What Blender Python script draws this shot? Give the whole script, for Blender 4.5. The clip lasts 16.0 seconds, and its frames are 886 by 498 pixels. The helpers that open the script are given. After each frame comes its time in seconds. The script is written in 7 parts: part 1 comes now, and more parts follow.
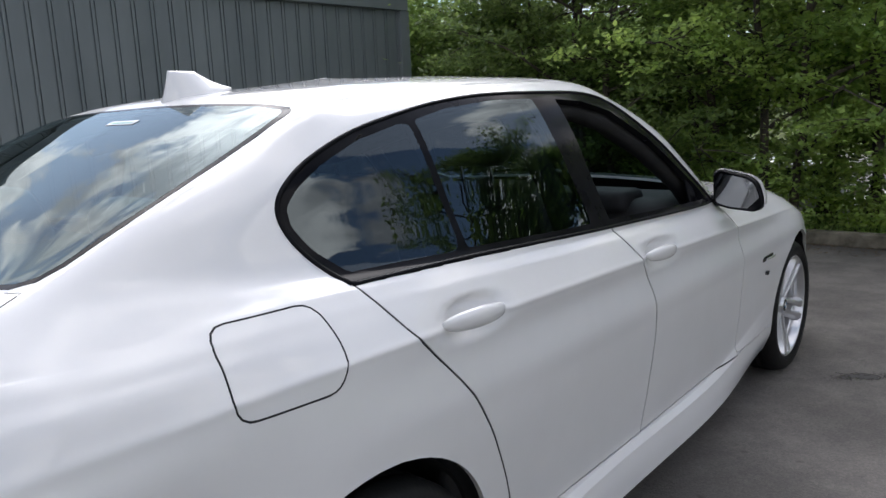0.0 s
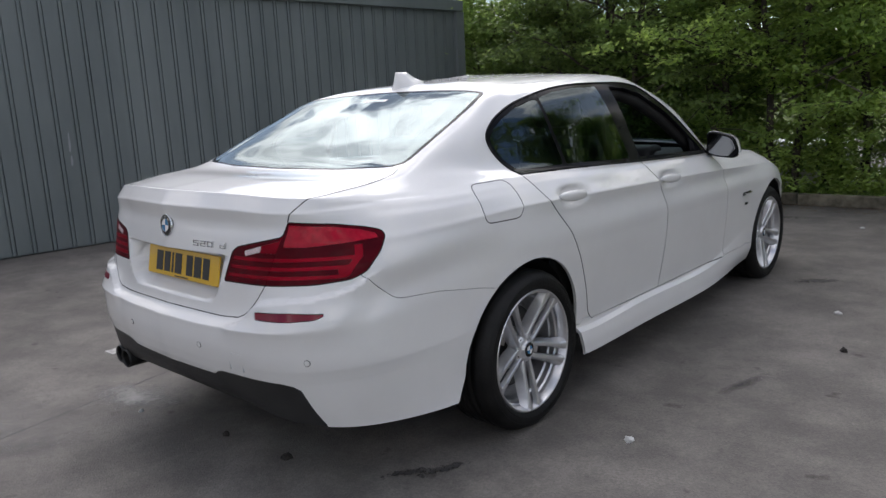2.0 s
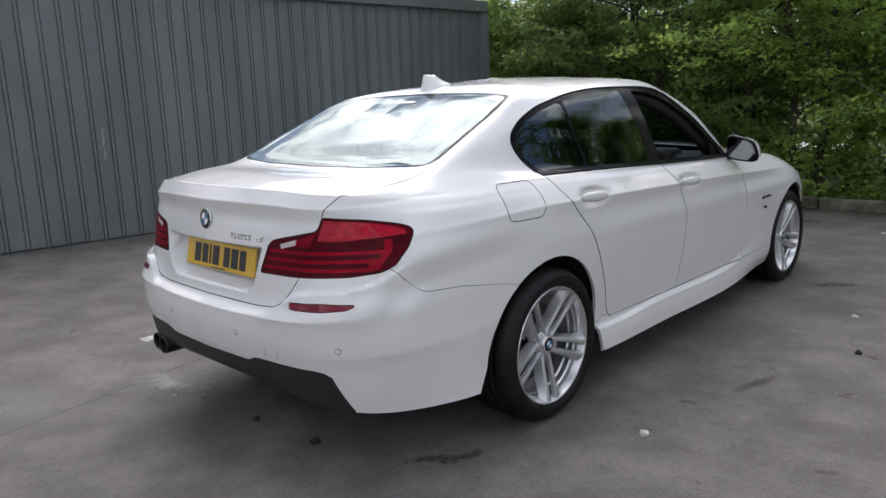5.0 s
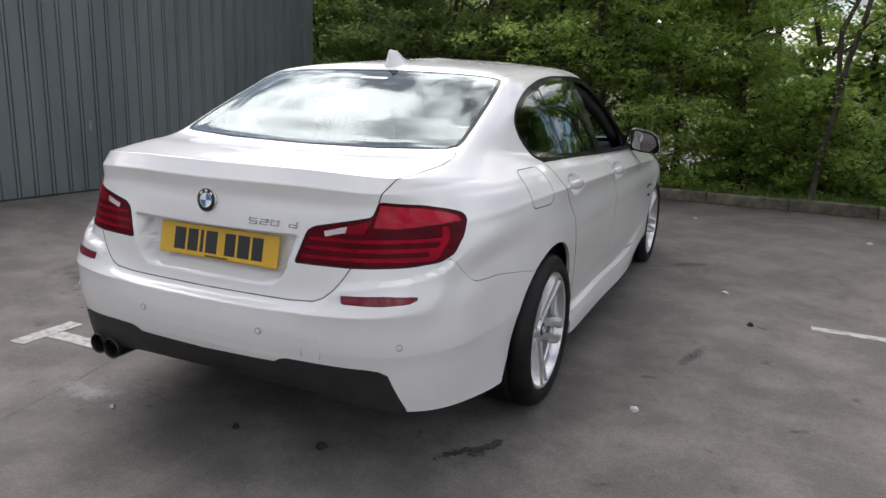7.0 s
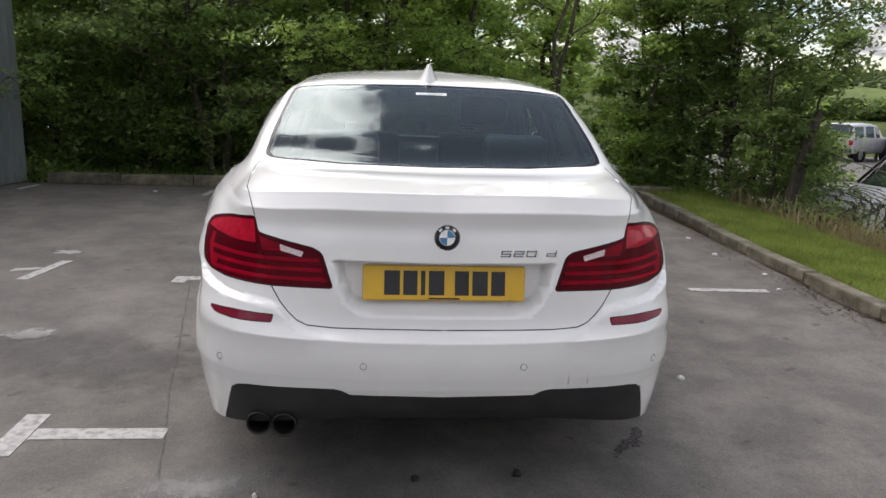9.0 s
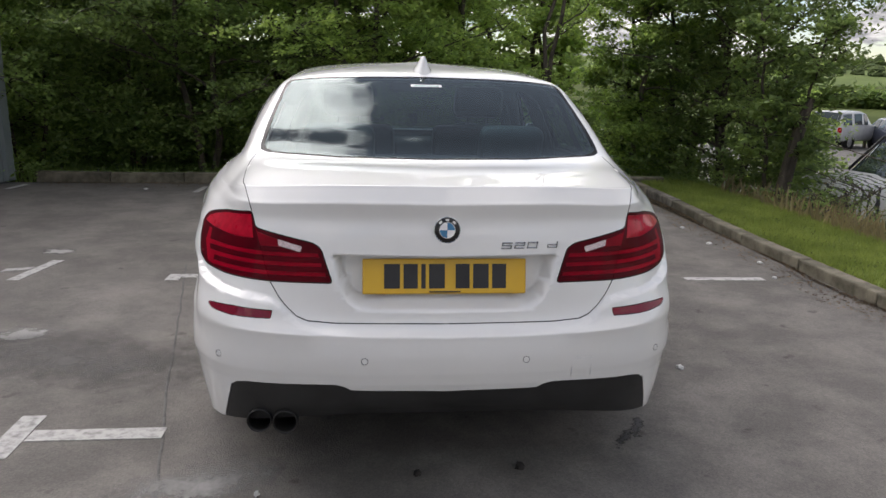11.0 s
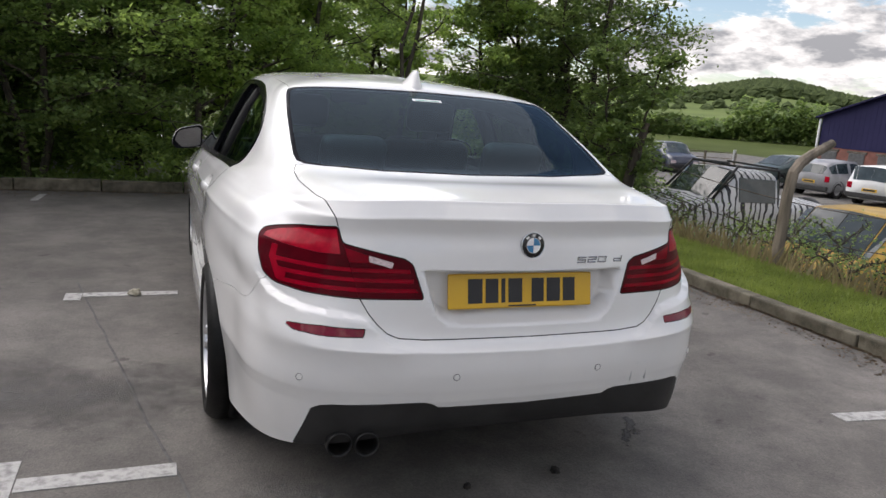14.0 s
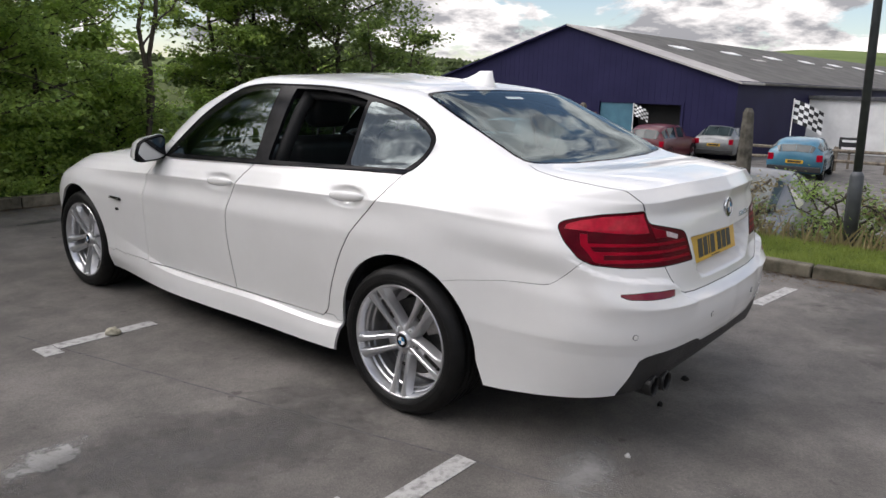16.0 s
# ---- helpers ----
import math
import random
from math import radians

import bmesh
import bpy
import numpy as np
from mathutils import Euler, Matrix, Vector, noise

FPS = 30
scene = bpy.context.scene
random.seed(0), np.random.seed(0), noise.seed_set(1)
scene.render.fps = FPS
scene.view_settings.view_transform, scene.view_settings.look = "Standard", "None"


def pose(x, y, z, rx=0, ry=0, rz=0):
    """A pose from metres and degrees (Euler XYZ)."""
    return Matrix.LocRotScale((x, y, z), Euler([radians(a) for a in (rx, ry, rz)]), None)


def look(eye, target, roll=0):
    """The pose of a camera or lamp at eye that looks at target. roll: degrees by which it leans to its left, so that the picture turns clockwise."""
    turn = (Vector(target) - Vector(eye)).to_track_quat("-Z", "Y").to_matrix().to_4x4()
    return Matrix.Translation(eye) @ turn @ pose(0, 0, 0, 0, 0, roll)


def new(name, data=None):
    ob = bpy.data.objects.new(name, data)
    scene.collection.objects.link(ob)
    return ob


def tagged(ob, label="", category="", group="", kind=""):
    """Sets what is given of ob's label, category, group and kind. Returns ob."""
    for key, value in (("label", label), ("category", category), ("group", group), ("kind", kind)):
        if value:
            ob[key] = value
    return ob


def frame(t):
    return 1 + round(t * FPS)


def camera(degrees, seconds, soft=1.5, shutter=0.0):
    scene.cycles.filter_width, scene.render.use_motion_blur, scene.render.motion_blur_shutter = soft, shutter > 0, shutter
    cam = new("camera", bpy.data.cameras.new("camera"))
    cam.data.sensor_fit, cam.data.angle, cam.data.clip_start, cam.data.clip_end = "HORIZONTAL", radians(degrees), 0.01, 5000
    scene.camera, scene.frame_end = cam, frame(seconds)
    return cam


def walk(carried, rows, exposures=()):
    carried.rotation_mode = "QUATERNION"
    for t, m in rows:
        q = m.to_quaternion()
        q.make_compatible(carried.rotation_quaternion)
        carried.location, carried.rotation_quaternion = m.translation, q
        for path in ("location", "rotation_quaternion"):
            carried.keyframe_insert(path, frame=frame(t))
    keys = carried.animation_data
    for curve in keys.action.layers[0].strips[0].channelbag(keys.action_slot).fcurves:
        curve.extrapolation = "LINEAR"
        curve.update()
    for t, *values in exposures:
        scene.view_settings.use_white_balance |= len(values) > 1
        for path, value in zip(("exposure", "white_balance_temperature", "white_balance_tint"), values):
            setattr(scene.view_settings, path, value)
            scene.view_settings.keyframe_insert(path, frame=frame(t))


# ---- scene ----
EXPOSURES = [(0.0, 0.66, 6450, 14), (0.6, 0.5, 6450, 14), (1.2, 0.16, 6550, 14), (1.6, 0.3, 6550, 14), (2.4, 0.58, 6550, 14), (4.0, 0.66, 6550, 14), (7.0, 0.72, 6800, 14), (8.0, 0.82, 6860, 14), (9.5, 0.68, 6920, 14), (11.5, 0.62, 6880, 14), (16.0, 0.52, 6800, 14)]
cam = camera(62.5, 16.0)
# seconds, place in metres, turn in degrees; the world's origin lies on the ground under the car's rear axle, y points ahead of the car
ROWS = [
    (0, 1.8265, -0.8557, 1.3476, 79.39, 2.4, 39.65),
    (0.5, 2.0499, -1.3113, 1.3656, 79.66, 2.27, 41.25),
    (1, 2.249, -1.755, 1.377, 78.74, 3.04, 41.01),
    (1.5, 2.4477, -2.0955, 1.3491, 79.67, 2.01, 41.94),
    (2, 2.5646, -2.3457, 1.337, 78.6, 2.71, 41.56),
    (2.5, 2.6062, -2.4507, 1.3571, 78.82, 2.29, 42.88),
    (3, 2.6203, -2.452, 1.3566, 78.58, 1.94, 43.69),
    (3.5, 2.628, -2.4504, 1.3559, 78.52, 2.08, 43.37),
    (4, 2.63, -2.4464, 1.3546, 78.54, 2.05, 43.33),
    (5.5, 2.626, -2.4504, 1.3546, 78.57, 2, 43.21),
    (6.3, 2.369, -2.569, 1.297, 79.75, 0.3, 39.48),
    (6.5, 2.2388, -2.6819, 1.3657, 79.49, 0.38, 34.45),
    (7, 1.729, -2.9139, 1.3609, 76.88, -2.01, 24.82),
    (7.5, 1.1702, -3.0921, 1.3725, 77.04, -2.3, 15.69),
    (8, 0.5529, -3.2098, 1.3662, 76.96, -2.38, 5.91),
    (8.5, 0.0937, -3.2219, 1.367, 76.95, -2.3, -0.43),
    (9, -0.1956, -3.2389, 1.3971, 77.33, -1.95, -4.33),
    (9.6, -0.2146, -3.2223, 1.3907, 76.994, -1.348, -4.995),
    (11.5, -0.2227, -3.2152, 1.3879, 76.85, -1.09, -5.28),
    (12, -0.2252, -3.2187, 1.3876, 77.07, -0.87, -5.28),
    (12.5, -0.2275, -3.2208, 1.3877, 77.28, -0.82, -5.24),
    (13, -0.2575, -3.2135, 1.3814, 77.36, -1.52, -5.83),
    (13.5, -0.5476, -3.1609, 1.3528, 77.46, -4.74, -12.97),
    (14, -1.0956, -3.0422, 1.3687, 78.38, -4.12, -20.68),
    (14.5, -1.6691, -2.8312, 1.3983, 78.31, -4.34, -28.18),
    (15, -2.3069, -2.5636, 1.404, 77.23, -3.94, -36.69),
    (15.5, -2.7768, -2.2716, 1.388, 78.04, -3.08, -44.29),
    (16, -3.129, -2.0166, 1.4025, 77.45, -1.39, -50.82),
]
walk(cam, [(t, pose(*p)) for t, *p in ROWS], EXPOSURES)

# ---- daylight: broken cloud, the sun behind a veil of it, ahead and to the left of the car ----
SUN_DIR = Vector((-0.42, 0.48, 0.78)).normalized()

CLOUD_DRIFT = (20.241, -22.272, 15.844)


def build_world():
    world = bpy.data.worlds.new("sky")
    scene.world = world
    world.use_nodes = True
    nt = world.node_tree
    nt.nodes.clear()
    N, L = nt.nodes.new, nt.links.new
    out, bg = N("ShaderNodeOutputWorld"), N("ShaderNodeBackground")
    sky = N("ShaderNodeTexSky")
    sky.sky_type, sky.sun_disc = "NISHITA", False
    sky.sun_elevation = math.asin(SUN_DIR.z)
    sky.sun_rotation = math.atan2(SUN_DIR.x, SUN_DIR.y)
    sky.air_density, sky.dust_density, sky.ozone_density = 1.0, 0.4, 1.0
    co = N("ShaderNodeTexCoord")
    sep = N("ShaderNodeSeparateXYZ")
    L(co.outputs["Generated"], sep.inputs[0])
    # clouds lie on a flat layer overhead: the direction is divided by its height
    lift = N("ShaderNodeMath"); lift.operation = "ADD"; lift.inputs[1].default_value = 0.30
    L(sep.outputs["Z"], lift.inputs[0])
    floor_ = N("ShaderNodeMath"); floor_.operation = "MAXIMUM"; floor_.inputs[1].default_value = 0.05
    L(lift.outputs[0], floor_.inputs[0])
    div = N("ShaderNodeVectorMath"); div.operation = "DIVIDE"
    comb = N("ShaderNodeCombineXYZ")
    for k in range(3):
        L(floor_.outputs[0], comb.inputs[k])
    L(co.outputs["Generated"], div.inputs[0]); L(comb.outputs[0], div.inputs[1])
    drift = N("ShaderNodeMapping"); drift.name = "drift"
    drift.inputs["Location"].default_value = CLOUD_DRIFT
    L(div.outputs[0], drift.inputs["Vector"])
    big = N("ShaderNodeTexNoise"); big.inputs["Scale"].default_value = 2.2; big.inputs["Detail"].default_value = 9; big.inputs["Roughness"].default_value = 0.62
    big.inputs["Distortion"].default_value = 0.35
    L(drift.outputs[0], big.inputs["Vector"])
    cover = N("ShaderNodeMapRange"); cover.interpolation_type = "SMOOTHSTEP"
    cover.inputs["From Min"].default_value, cover.inputs["From Max"].default_value = 0.455, 0.525
    L(big.outputs["Fac"], cover.inputs["Value"])
    thick = N("ShaderNodeTexNoise"); thick.inputs["Scale"].default_value = 4.2; thick.inputs["Detail"].default_value = 8; thick.inputs["Roughness"].default_value = 0.6
    L(drift.outputs[0], thick.inputs["Vector"])
    ramp = N("ShaderNodeValToRGB")
    e = ramp.color_ramp.elements
    e[0].position, e[0].color = 0.41, (4.4, 4.6, 5.0, 1)
    e[1].position, e[1].color = 0.59, (14.4, 14.4, 14.5, 1)
    L(thick.outputs["Fac"], ramp.inputs[0])
    # clouds towards the sun are brighter
    dot = N("ShaderNodeVectorMath"); dot.operation = "DOT_PRODUCT"
    dot.inputs[1].default_value = SUN_DIR
    L(co.outputs["Generated"], dot.inputs[0])
    glow = N("ShaderNodeMapRange"); glow.interpolation_type = "SMOOTHERSTEP"
    glow.inputs["From Min"].default_value, glow.inputs["From Max"].default_value = 0.76, 1.0
    glow.inputs["To Min"].default_value, glow.inputs["To Max"].default_value = 1.0, 4.0
    L(dot.outputs["Value"], glow.inputs["Value"])
    # and, as under any overcast, clouds overhead brighter than those at the horizon
    climb = N("ShaderNodeMath"); climb.operation = "MULTIPLY_ADD"; climb.inputs[1].default_value = 0.75; climb.inputs[2].default_value = 0.58
    L(sep.outputs["Z"], climb.inputs[0])
    gain = N("ShaderNodeMath"); gain.operation = "MULTIPLY"
    L(climb.outputs[0], gain.inputs[0]); L(glow.outputs[0], gain.inputs[1])
    lit = N("ShaderNodeVectorMath"); lit.operation = "SCALE"
    L(ramp.outputs[0], lit.inputs[0]); L(gain.outputs[0], lit.inputs["Scale"])
    mix = N("ShaderNodeMix"); mix.data_type = "RGBA"
    L(cover.outputs[0], mix.inputs["Factor"]); L(sky.outputs[0], mix.inputs["A"]); L(lit.outputs[0], mix.inputs["B"])
    L(mix.outputs["Result"], bg.inputs["Color"])
    bg.inputs["Strength"].default_value = 0.10
    L(bg.outputs[0], out.inputs[0])
    sun = new("sun", bpy.data.lights.new("sun", "SUN"))
    sun.data.energy, sun.data.angle, sun.data.color = 0.6, radians(110), (1.0, 0.96, 0.9)
    sun.matrix_world = look(SUN_DIR * 50, (0, 0, 0))


build_world()

# ---- materials ----
def node_mat(name):
    m = bpy.data.materials.new(name)
    m.use_nodes = True
    nt = m.node_tree
    bsdf = nt.nodes["Principled BSDF"]
    return m, nt.nodes.new, nt.links.new, bsdf


def mat(name, dark, light, rough=0.5, metal=0.0, scale=8.0, detail=6.0, bump=0.0, bump_scale=60.0, coat=0.0, coat_rough=0.03,
        spec=0.5, stretch=(1, 1, 1), rough_var=0.08, rand=0.0, island=False, spread=(0.35, 0.65)):
    """A surface whose colour drifts between dark and light, with grain in its gloss and relief."""
    m, N, L, b = node_mat(name)
    co, mp = N("ShaderNodeTexCoord"), N("ShaderNodeMapping")
    mp.inputs["Scale"].default_value = stretch
    L(co.outputs["Object"], mp.inputs["Vector"])
    n = N("ShaderNodeTexNoise")
    n.inputs["Scale"].default_value, n.inputs["Detail"].default_value, n.inputs["Roughness"].default_value = scale, detail, 0.6
    L(mp.outputs[0], n.inputs["Vector"])
    r = N("ShaderNodeValToRGB")
    r.color_ramp.elements[0].position, r.color_ramp.elements[1].position = spread
    r.color_ramp.elements[0].color, r.color_ramp.elements[1].color = (*dark, 1), (*light, 1)
    L(n.outputs["Fac"], r.inputs[0])
    colour = r.outputs[0]
    if rand:
        hsv = N("ShaderNodeHueSaturation")
        src = N("ShaderNodeNewGeometry").outputs["Random Per Island"] if island else N("ShaderNodeObjectInfo").outputs["Random"]
        mr = N("ShaderNodeMapRange")
        mr.inputs["To Min"].default_value, mr.inputs["To Max"].default_value = 1 - rand, 1 + rand
        L(src, mr.inputs["Value"]); L(mr.outputs[0], hsv.inputs["Value"]); L(colour, hsv.inputs["Color"])
        colour = hsv.outputs[0]
    L(colour, b.inputs["Base Color"])
    fine = N("ShaderNodeTexNoise")
    fine.inputs["Scale"].default_value, fine.inputs["Detail"].default_value = bump_scale, 5
    L(mp.outputs[0], fine.inputs["Vector"])
    rr = N("ShaderNodeMapRange")
    rr.inputs["To Min"].default_value, rr.inputs["To Max"].default_value = max(0.0, rough - rough_var), min(1.0, rough + rough_var)
    L(fine.outputs["Fac"], rr.inputs["Value"]); L(rr.outputs[0], b.inputs["Roughness"])
    b.inputs["Metallic"].default_value = metal
    b.inputs["Specular IOR Level"].default_value = spec
    b.inputs["Coat Weight"].default_value, b.inputs["Coat Roughness"].default_value = coat, coat_rough
    if bump:
        bp = N("ShaderNodeBump")
        bp.inputs["Strength"].default_value, bp.inputs["Distance"].default_value = bump, 0.01
        L(fine.outputs["Fac"], bp.inputs["Height"]); L(bp.outputs[0], b.inputs["Normal"])
    return m


def glass_mat(name, tint, gloss=1.0, ior=1.5):
    """Thin tinted glazing: tinted see-through, with a mirror film that grows towards grazing views."""
    m, N, L, b = node_mat(name)
    m.node_tree.nodes.remove(b)
    out = m.node_tree.nodes["Material Output"]
    tr, gl, mx, fr = N("ShaderNodeBsdfTransparent"), N("ShaderNodeBsdfGlossy"), N("ShaderNodeMixShader"), N("ShaderNodeLayerWeight")
    tr.inputs["Color"].default_value = (*tint, 1)
    gl.inputs["Roughness"].default_value, gl.inputs["Color"].default_value = 0.01, (gloss * 0.86, gloss * 0.98, gloss, 1)
    fr.inputs["Blend"].default_value = 0.5
    fifth, film_ = N("ShaderNodeMath"), N("ShaderNodeMath")
    fifth.operation, fifth.inputs[1].default_value = "POWER", 5.0
    face_on = ((ior - 1) / (ior + 1)) ** 2
    film_.operation, film_.inputs[1].default_value, film_.inputs[2].default_value = "MULTIPLY_ADD", 1 - face_on, face_on
    L(fr.outputs["Facing"], fifth.inputs[0]); L(fifth.outputs[0], film_.inputs[0]); L(film_.outputs[0], mx.inputs[0]); L(tr.outputs[0], mx.inputs[1]); L(gl.outputs[0], mx.inputs[2]); L(mx.outputs[0], out.inputs["Surface"])
    return m


def asphalt_mat():
    m, N, L, b = node_mat("asphalt")
    co = N("ShaderNodeTexCoord")
    def noise_(scale, detail=6, rough=0.6):
        n = N("ShaderNodeTexNoise")
        n.inputs["Scale"].default_value, n.inputs["Detail"].default_value, n.inputs["Roughness"].default_value = scale, detail, rough
        L(co.outputs["Object"], n.inputs["Vector"])
        return n.outputs["Fac"]
    def ramp(fac, p0, p1, c0, c1):
        r = N("ShaderNodeValToRGB")
        e = r.color_ramp.elements
        e[0].position, e[1].position, e[0].color, e[1].color = p0, p1, (*c0, 1), (*c1, 1)
        L(fac, r.inputs[0])
        return r.outputs[0]
    def mul(a, c, f=1.0):
        x = N("ShaderNodeMix"); x.data_type, x.blend_type = "RGBA", "MULTIPLY"
        x.inputs["Factor"].default_value = f
        L(a, x.inputs["A"]); L(c, x.inputs["B"])
        return x.outputs["Result"]
    v = N("ShaderNodeTexVoronoi"); v.inputs["Scale"].default_value = 140
    L(co.outputs["Object"], v.inputs["Vector"])
    base = ramp(noise_(0.55, 8, 0.65), 0.3, 0.7, (0.113, 0.104, 0.095), (0.174, 0.162, 0.149))
    stones = ramp(v.outputs["Color"], 0.1, 0.9, (0.84, 0.84, 0.84), (1.15, 1.14, 1.13))
    grime = ramp(noise_(2.3, 9, 0.7), 0.42, 0.62, (0.72, 0.72, 0.72), (1.1, 1.09, 1.08))
    spots = ramp(noise_(6.5, 3, 0.5), 0.68, 0.74, (1, 1, 1), (0.55, 0.54, 0.53))
    L(mul(mul(mul(base, stones), grime), spots), b.inputs["Base Color"])
    b.inputs["Roughness"].default_value = 0.8
    b.inputs["Specular IOR Level"].default_value = 0.35
    bp = N("ShaderNodeBump"); bp.inputs["Strength"].default_value, bp.inputs["Distance"].default_value = 0.42, 0.004
    L(v.outputs["Distance"], bp.inputs["Height"]); L(bp.outputs[0], b.inputs["Normal"])
    return m


def leaf_mat(name, dark, light):
    """Leaves: each spray has a shade of its own, and single leaves vary about it."""
    m, N, L, b = node_mat(name)
    g, r = N("ShaderNodeNewGeometry"), N("ShaderNodeValToRGB")
    e = r.color_ramp.elements
    e[0].color, e[1].color = (*dark, 1), (*light, 1)
    co, n, mr, ad = N("ShaderNodeTexCoord"), N("ShaderNodeTexNoise"), N("ShaderNodeMapRange"), N("ShaderNodeMath")
    n.inputs["Scale"].default_value, n.inputs["Detail"].default_value = 2.6, 3
    L(co.outputs["Object"], n.inputs["Vector"])
    mr.inputs["From Min"].default_value, mr.inputs["From Max"].default_value, mr.inputs["To Max"].default_value = 0.34, 0.66, 0.6
    L(n.outputs["Fac"], mr.inputs["Value"])
    ad.operation, ad.inputs[1].default_value = "MULTIPLY_ADD", 0.4
    L(g.outputs["Random Per Island"], ad.inputs[0]); L(mr.outputs[0], ad.inputs[2])
    L(ad.outputs[0], r.inputs[0]); L(r.outputs[0], b.inputs["Base Color"])
    b.inputs["Roughness"].default_value = 0.5
    b.inputs["Specular IOR Level"].default_value = 0.35
    tl, mx = N("ShaderNodeBsdfTranslucent"), N("ShaderNodeMixShader")
    hs = N("ShaderNodeHueSaturation"); hs.inputs["Hue"].default_value, hs.inputs["Value"].default_value = 0.485, 1.9
    L(r.outputs[0], hs.inputs["Color"]); L(hs.outputs[0], tl.inputs["Color"])
    mx.inputs[0].default_value = 0.5
    L(b.outputs[0], mx.inputs[1]); L(tl.outputs[0], mx.inputs[2])
    L(mx.outputs[0], m.node_tree.nodes["Material Output"].inputs["Surface"])
    return m


PAINT = mat("white car paint", (0.715, 0.708, 0.694), (0.75, 0.743, 0.729), 0.42, 0.0, 3.0, coat=1.0, coat_rough=0.02, bump=0.0, rough_var=0.03)
GLOSS_BLACK = mat("gloss black trim", (0.006, 0.006, 0.007), (0.012, 0.012, 0.013), 0.16, spec=0.5, rough_var=0.05)
MATT_BLACK = mat("black textured plastic", (0.015, 0.015, 0.015), (0.026, 0.026, 0.026), 0.5, bump=0.15, bump_scale=400, spec=0.4)
CAVITY = mat("dark inner metal", (0.004, 0.004, 0.004), (0.008, 0.008, 0.008), 0.8)
TRIM = mat("black cabin trim", (0.012, 0.012, 0.013), (0.024, 0.023, 0.024), 0.7, bump=0.2, bump_scale=300)
LEATHER = mat("black leather", (0.012, 0.012, 0.013), (0.026, 0.025, 0.025), 0.45, bump=0.3, bump_scale=180)
RUBBER = mat("tyre rubber", (0.006, 0.006, 0.006), (0.014, 0.0135, 0.013), 0.5, bump=0.15, bump_scale=90, spec=0.2)
ALLOY = mat("silver alloy", (0.60, 0.60, 0.61), (0.68, 0.68, 0.69), 0.30, 0.82, 20, rough_var=0.05)
DISC = mat("dusty brake steel", (0.035, 0.034, 0.032), (0.075, 0.072, 0.069), 0.5, 0.4, 30)
STEEL = mat("brake steel", (0.34, 0.33, 0.32), (0.55, 0.54, 0.53), 0.35, 0.9, 30)
CHROME = mat("chrome", (0.68, 0.69, 0.7), (0.74, 0.75, 0.76), 0.08, 1.0, rough_var=0.03)
TRIM_BLACK = mat("satin black window trim", (0.006, 0.006, 0.007), (0.012, 0.012, 0.013), 0.12, spec=0.05, rough_var=0.03)
MIRROR = mat("mirror glass", (0.30, 0.31, 0.32), (0.33, 0.34, 0.35), 0.03, 1.0, rough_var=0.01)
GLASS_REAR = glass_mat("tinted car glass", (0.33, 0.48, 0.51), 0.88, ior=1.50)
GLASS_SIDE = glass_mat("side car glass", (0.22, 0.29, 0.31), 1.0, ior=1.78)
LAMP_RED = mat("bright red lens", (0.30, 0.0025, 0.016), (0.44, 0.006, 0.025), 0.3, scale=40, coat=0.32, coat_rough=0.03, spec=0.08)
LAMP_DARK = mat("dark red lens", (0.060, 0.0005, 0.004), (0.095, 0.0008, 0.006), 0.35, scale=14, coat=0.10, coat_rough=0.03, spec=0.05)
LAMP_BAR = mat("light bar red lens", (0.24, 0.0014, 0.012), (0.33, 0.002, 0.017), 0.35, scale=14, coat=0.10, coat_rough=0.03, spec=0.05)
LAMP_LID = mat("boot lid light bar lens", (0.17, 0.001, 0.009), (0.25, 0.0016, 0.013), 0.35, scale=14, coat=0.10, coat_rough=0.03, spec=0.05)
LAMP_CLEAR = mat("reversing lamp lens", (0.36, 0.24, 0.25), (0.80, 0.70, 0.70), 0.3, scale=300, coat=0.3)
REFLECTOR = mat("red reflector", (0.13, 0.002, 0.014), (0.21, 0.004, 0.022), 0.35, scale=160, coat=0.6, spec=0.15)
PLATE_YELLOW = mat("yellow plate", (0.62, 0.36, 0.015), (0.66, 0.40, 0.02), 0.35, scale=5, coat=0.3)
INK = mat("black lettering", (0.01, 0.01, 0.012), (0.018, 0.018, 0.02), 0.4)
BLUE = mat("blue enamel", (0.03, 0.16, 0.32), (0.04, 0.19, 0.36), 0.25, coat=0.5)
WHITE_ENAMEL = mat("white enamel", (0.72, 0.72, 0.72), (0.8, 0.8, 0.8), 0.25, coat=0.5)
ASPHALT = asphalt_mat()
WHITE_PAINT = mat("worn road paint", (0.17, 0.165, 0.157), (0.42, 0.41, 0.395), 0.75, scale=26, detail=10, bump=0.35, bump_scale=260, spread=(0.3, 0.55))
CONCRETE = mat("weathered kerb concrete", (0.038, 0.034, 0.026), (0.135, 0.122, 0.102), 0.9, scale=9, detail=10, bump=0.5, bump_scale=90, rand=0.18)
CLADDING = mat("grey green steel cladding", (0.128, 0.150, 0.152), (0.172, 0.196, 0.198), 0.5, 0.0, 1.6, bump=0.05, bump_scale=30, spec=0.4, stretch=(1, 1, 0.25))
MOSSY = mat("mossy brown kerb concrete", (0.040, 0.036, 0.022), (0.15, 0.132, 0.098), 0.9, scale=6, detail=10, bump=0.6, bump_scale=80, rand=0.2)
GRASS = mat("mown grass", (0.050, 0.068, 0.014), (0.130, 0.165, 0.034), 0.9, scale=5, detail=10, bump=0.7, bump_scale=120, spec=0.1)
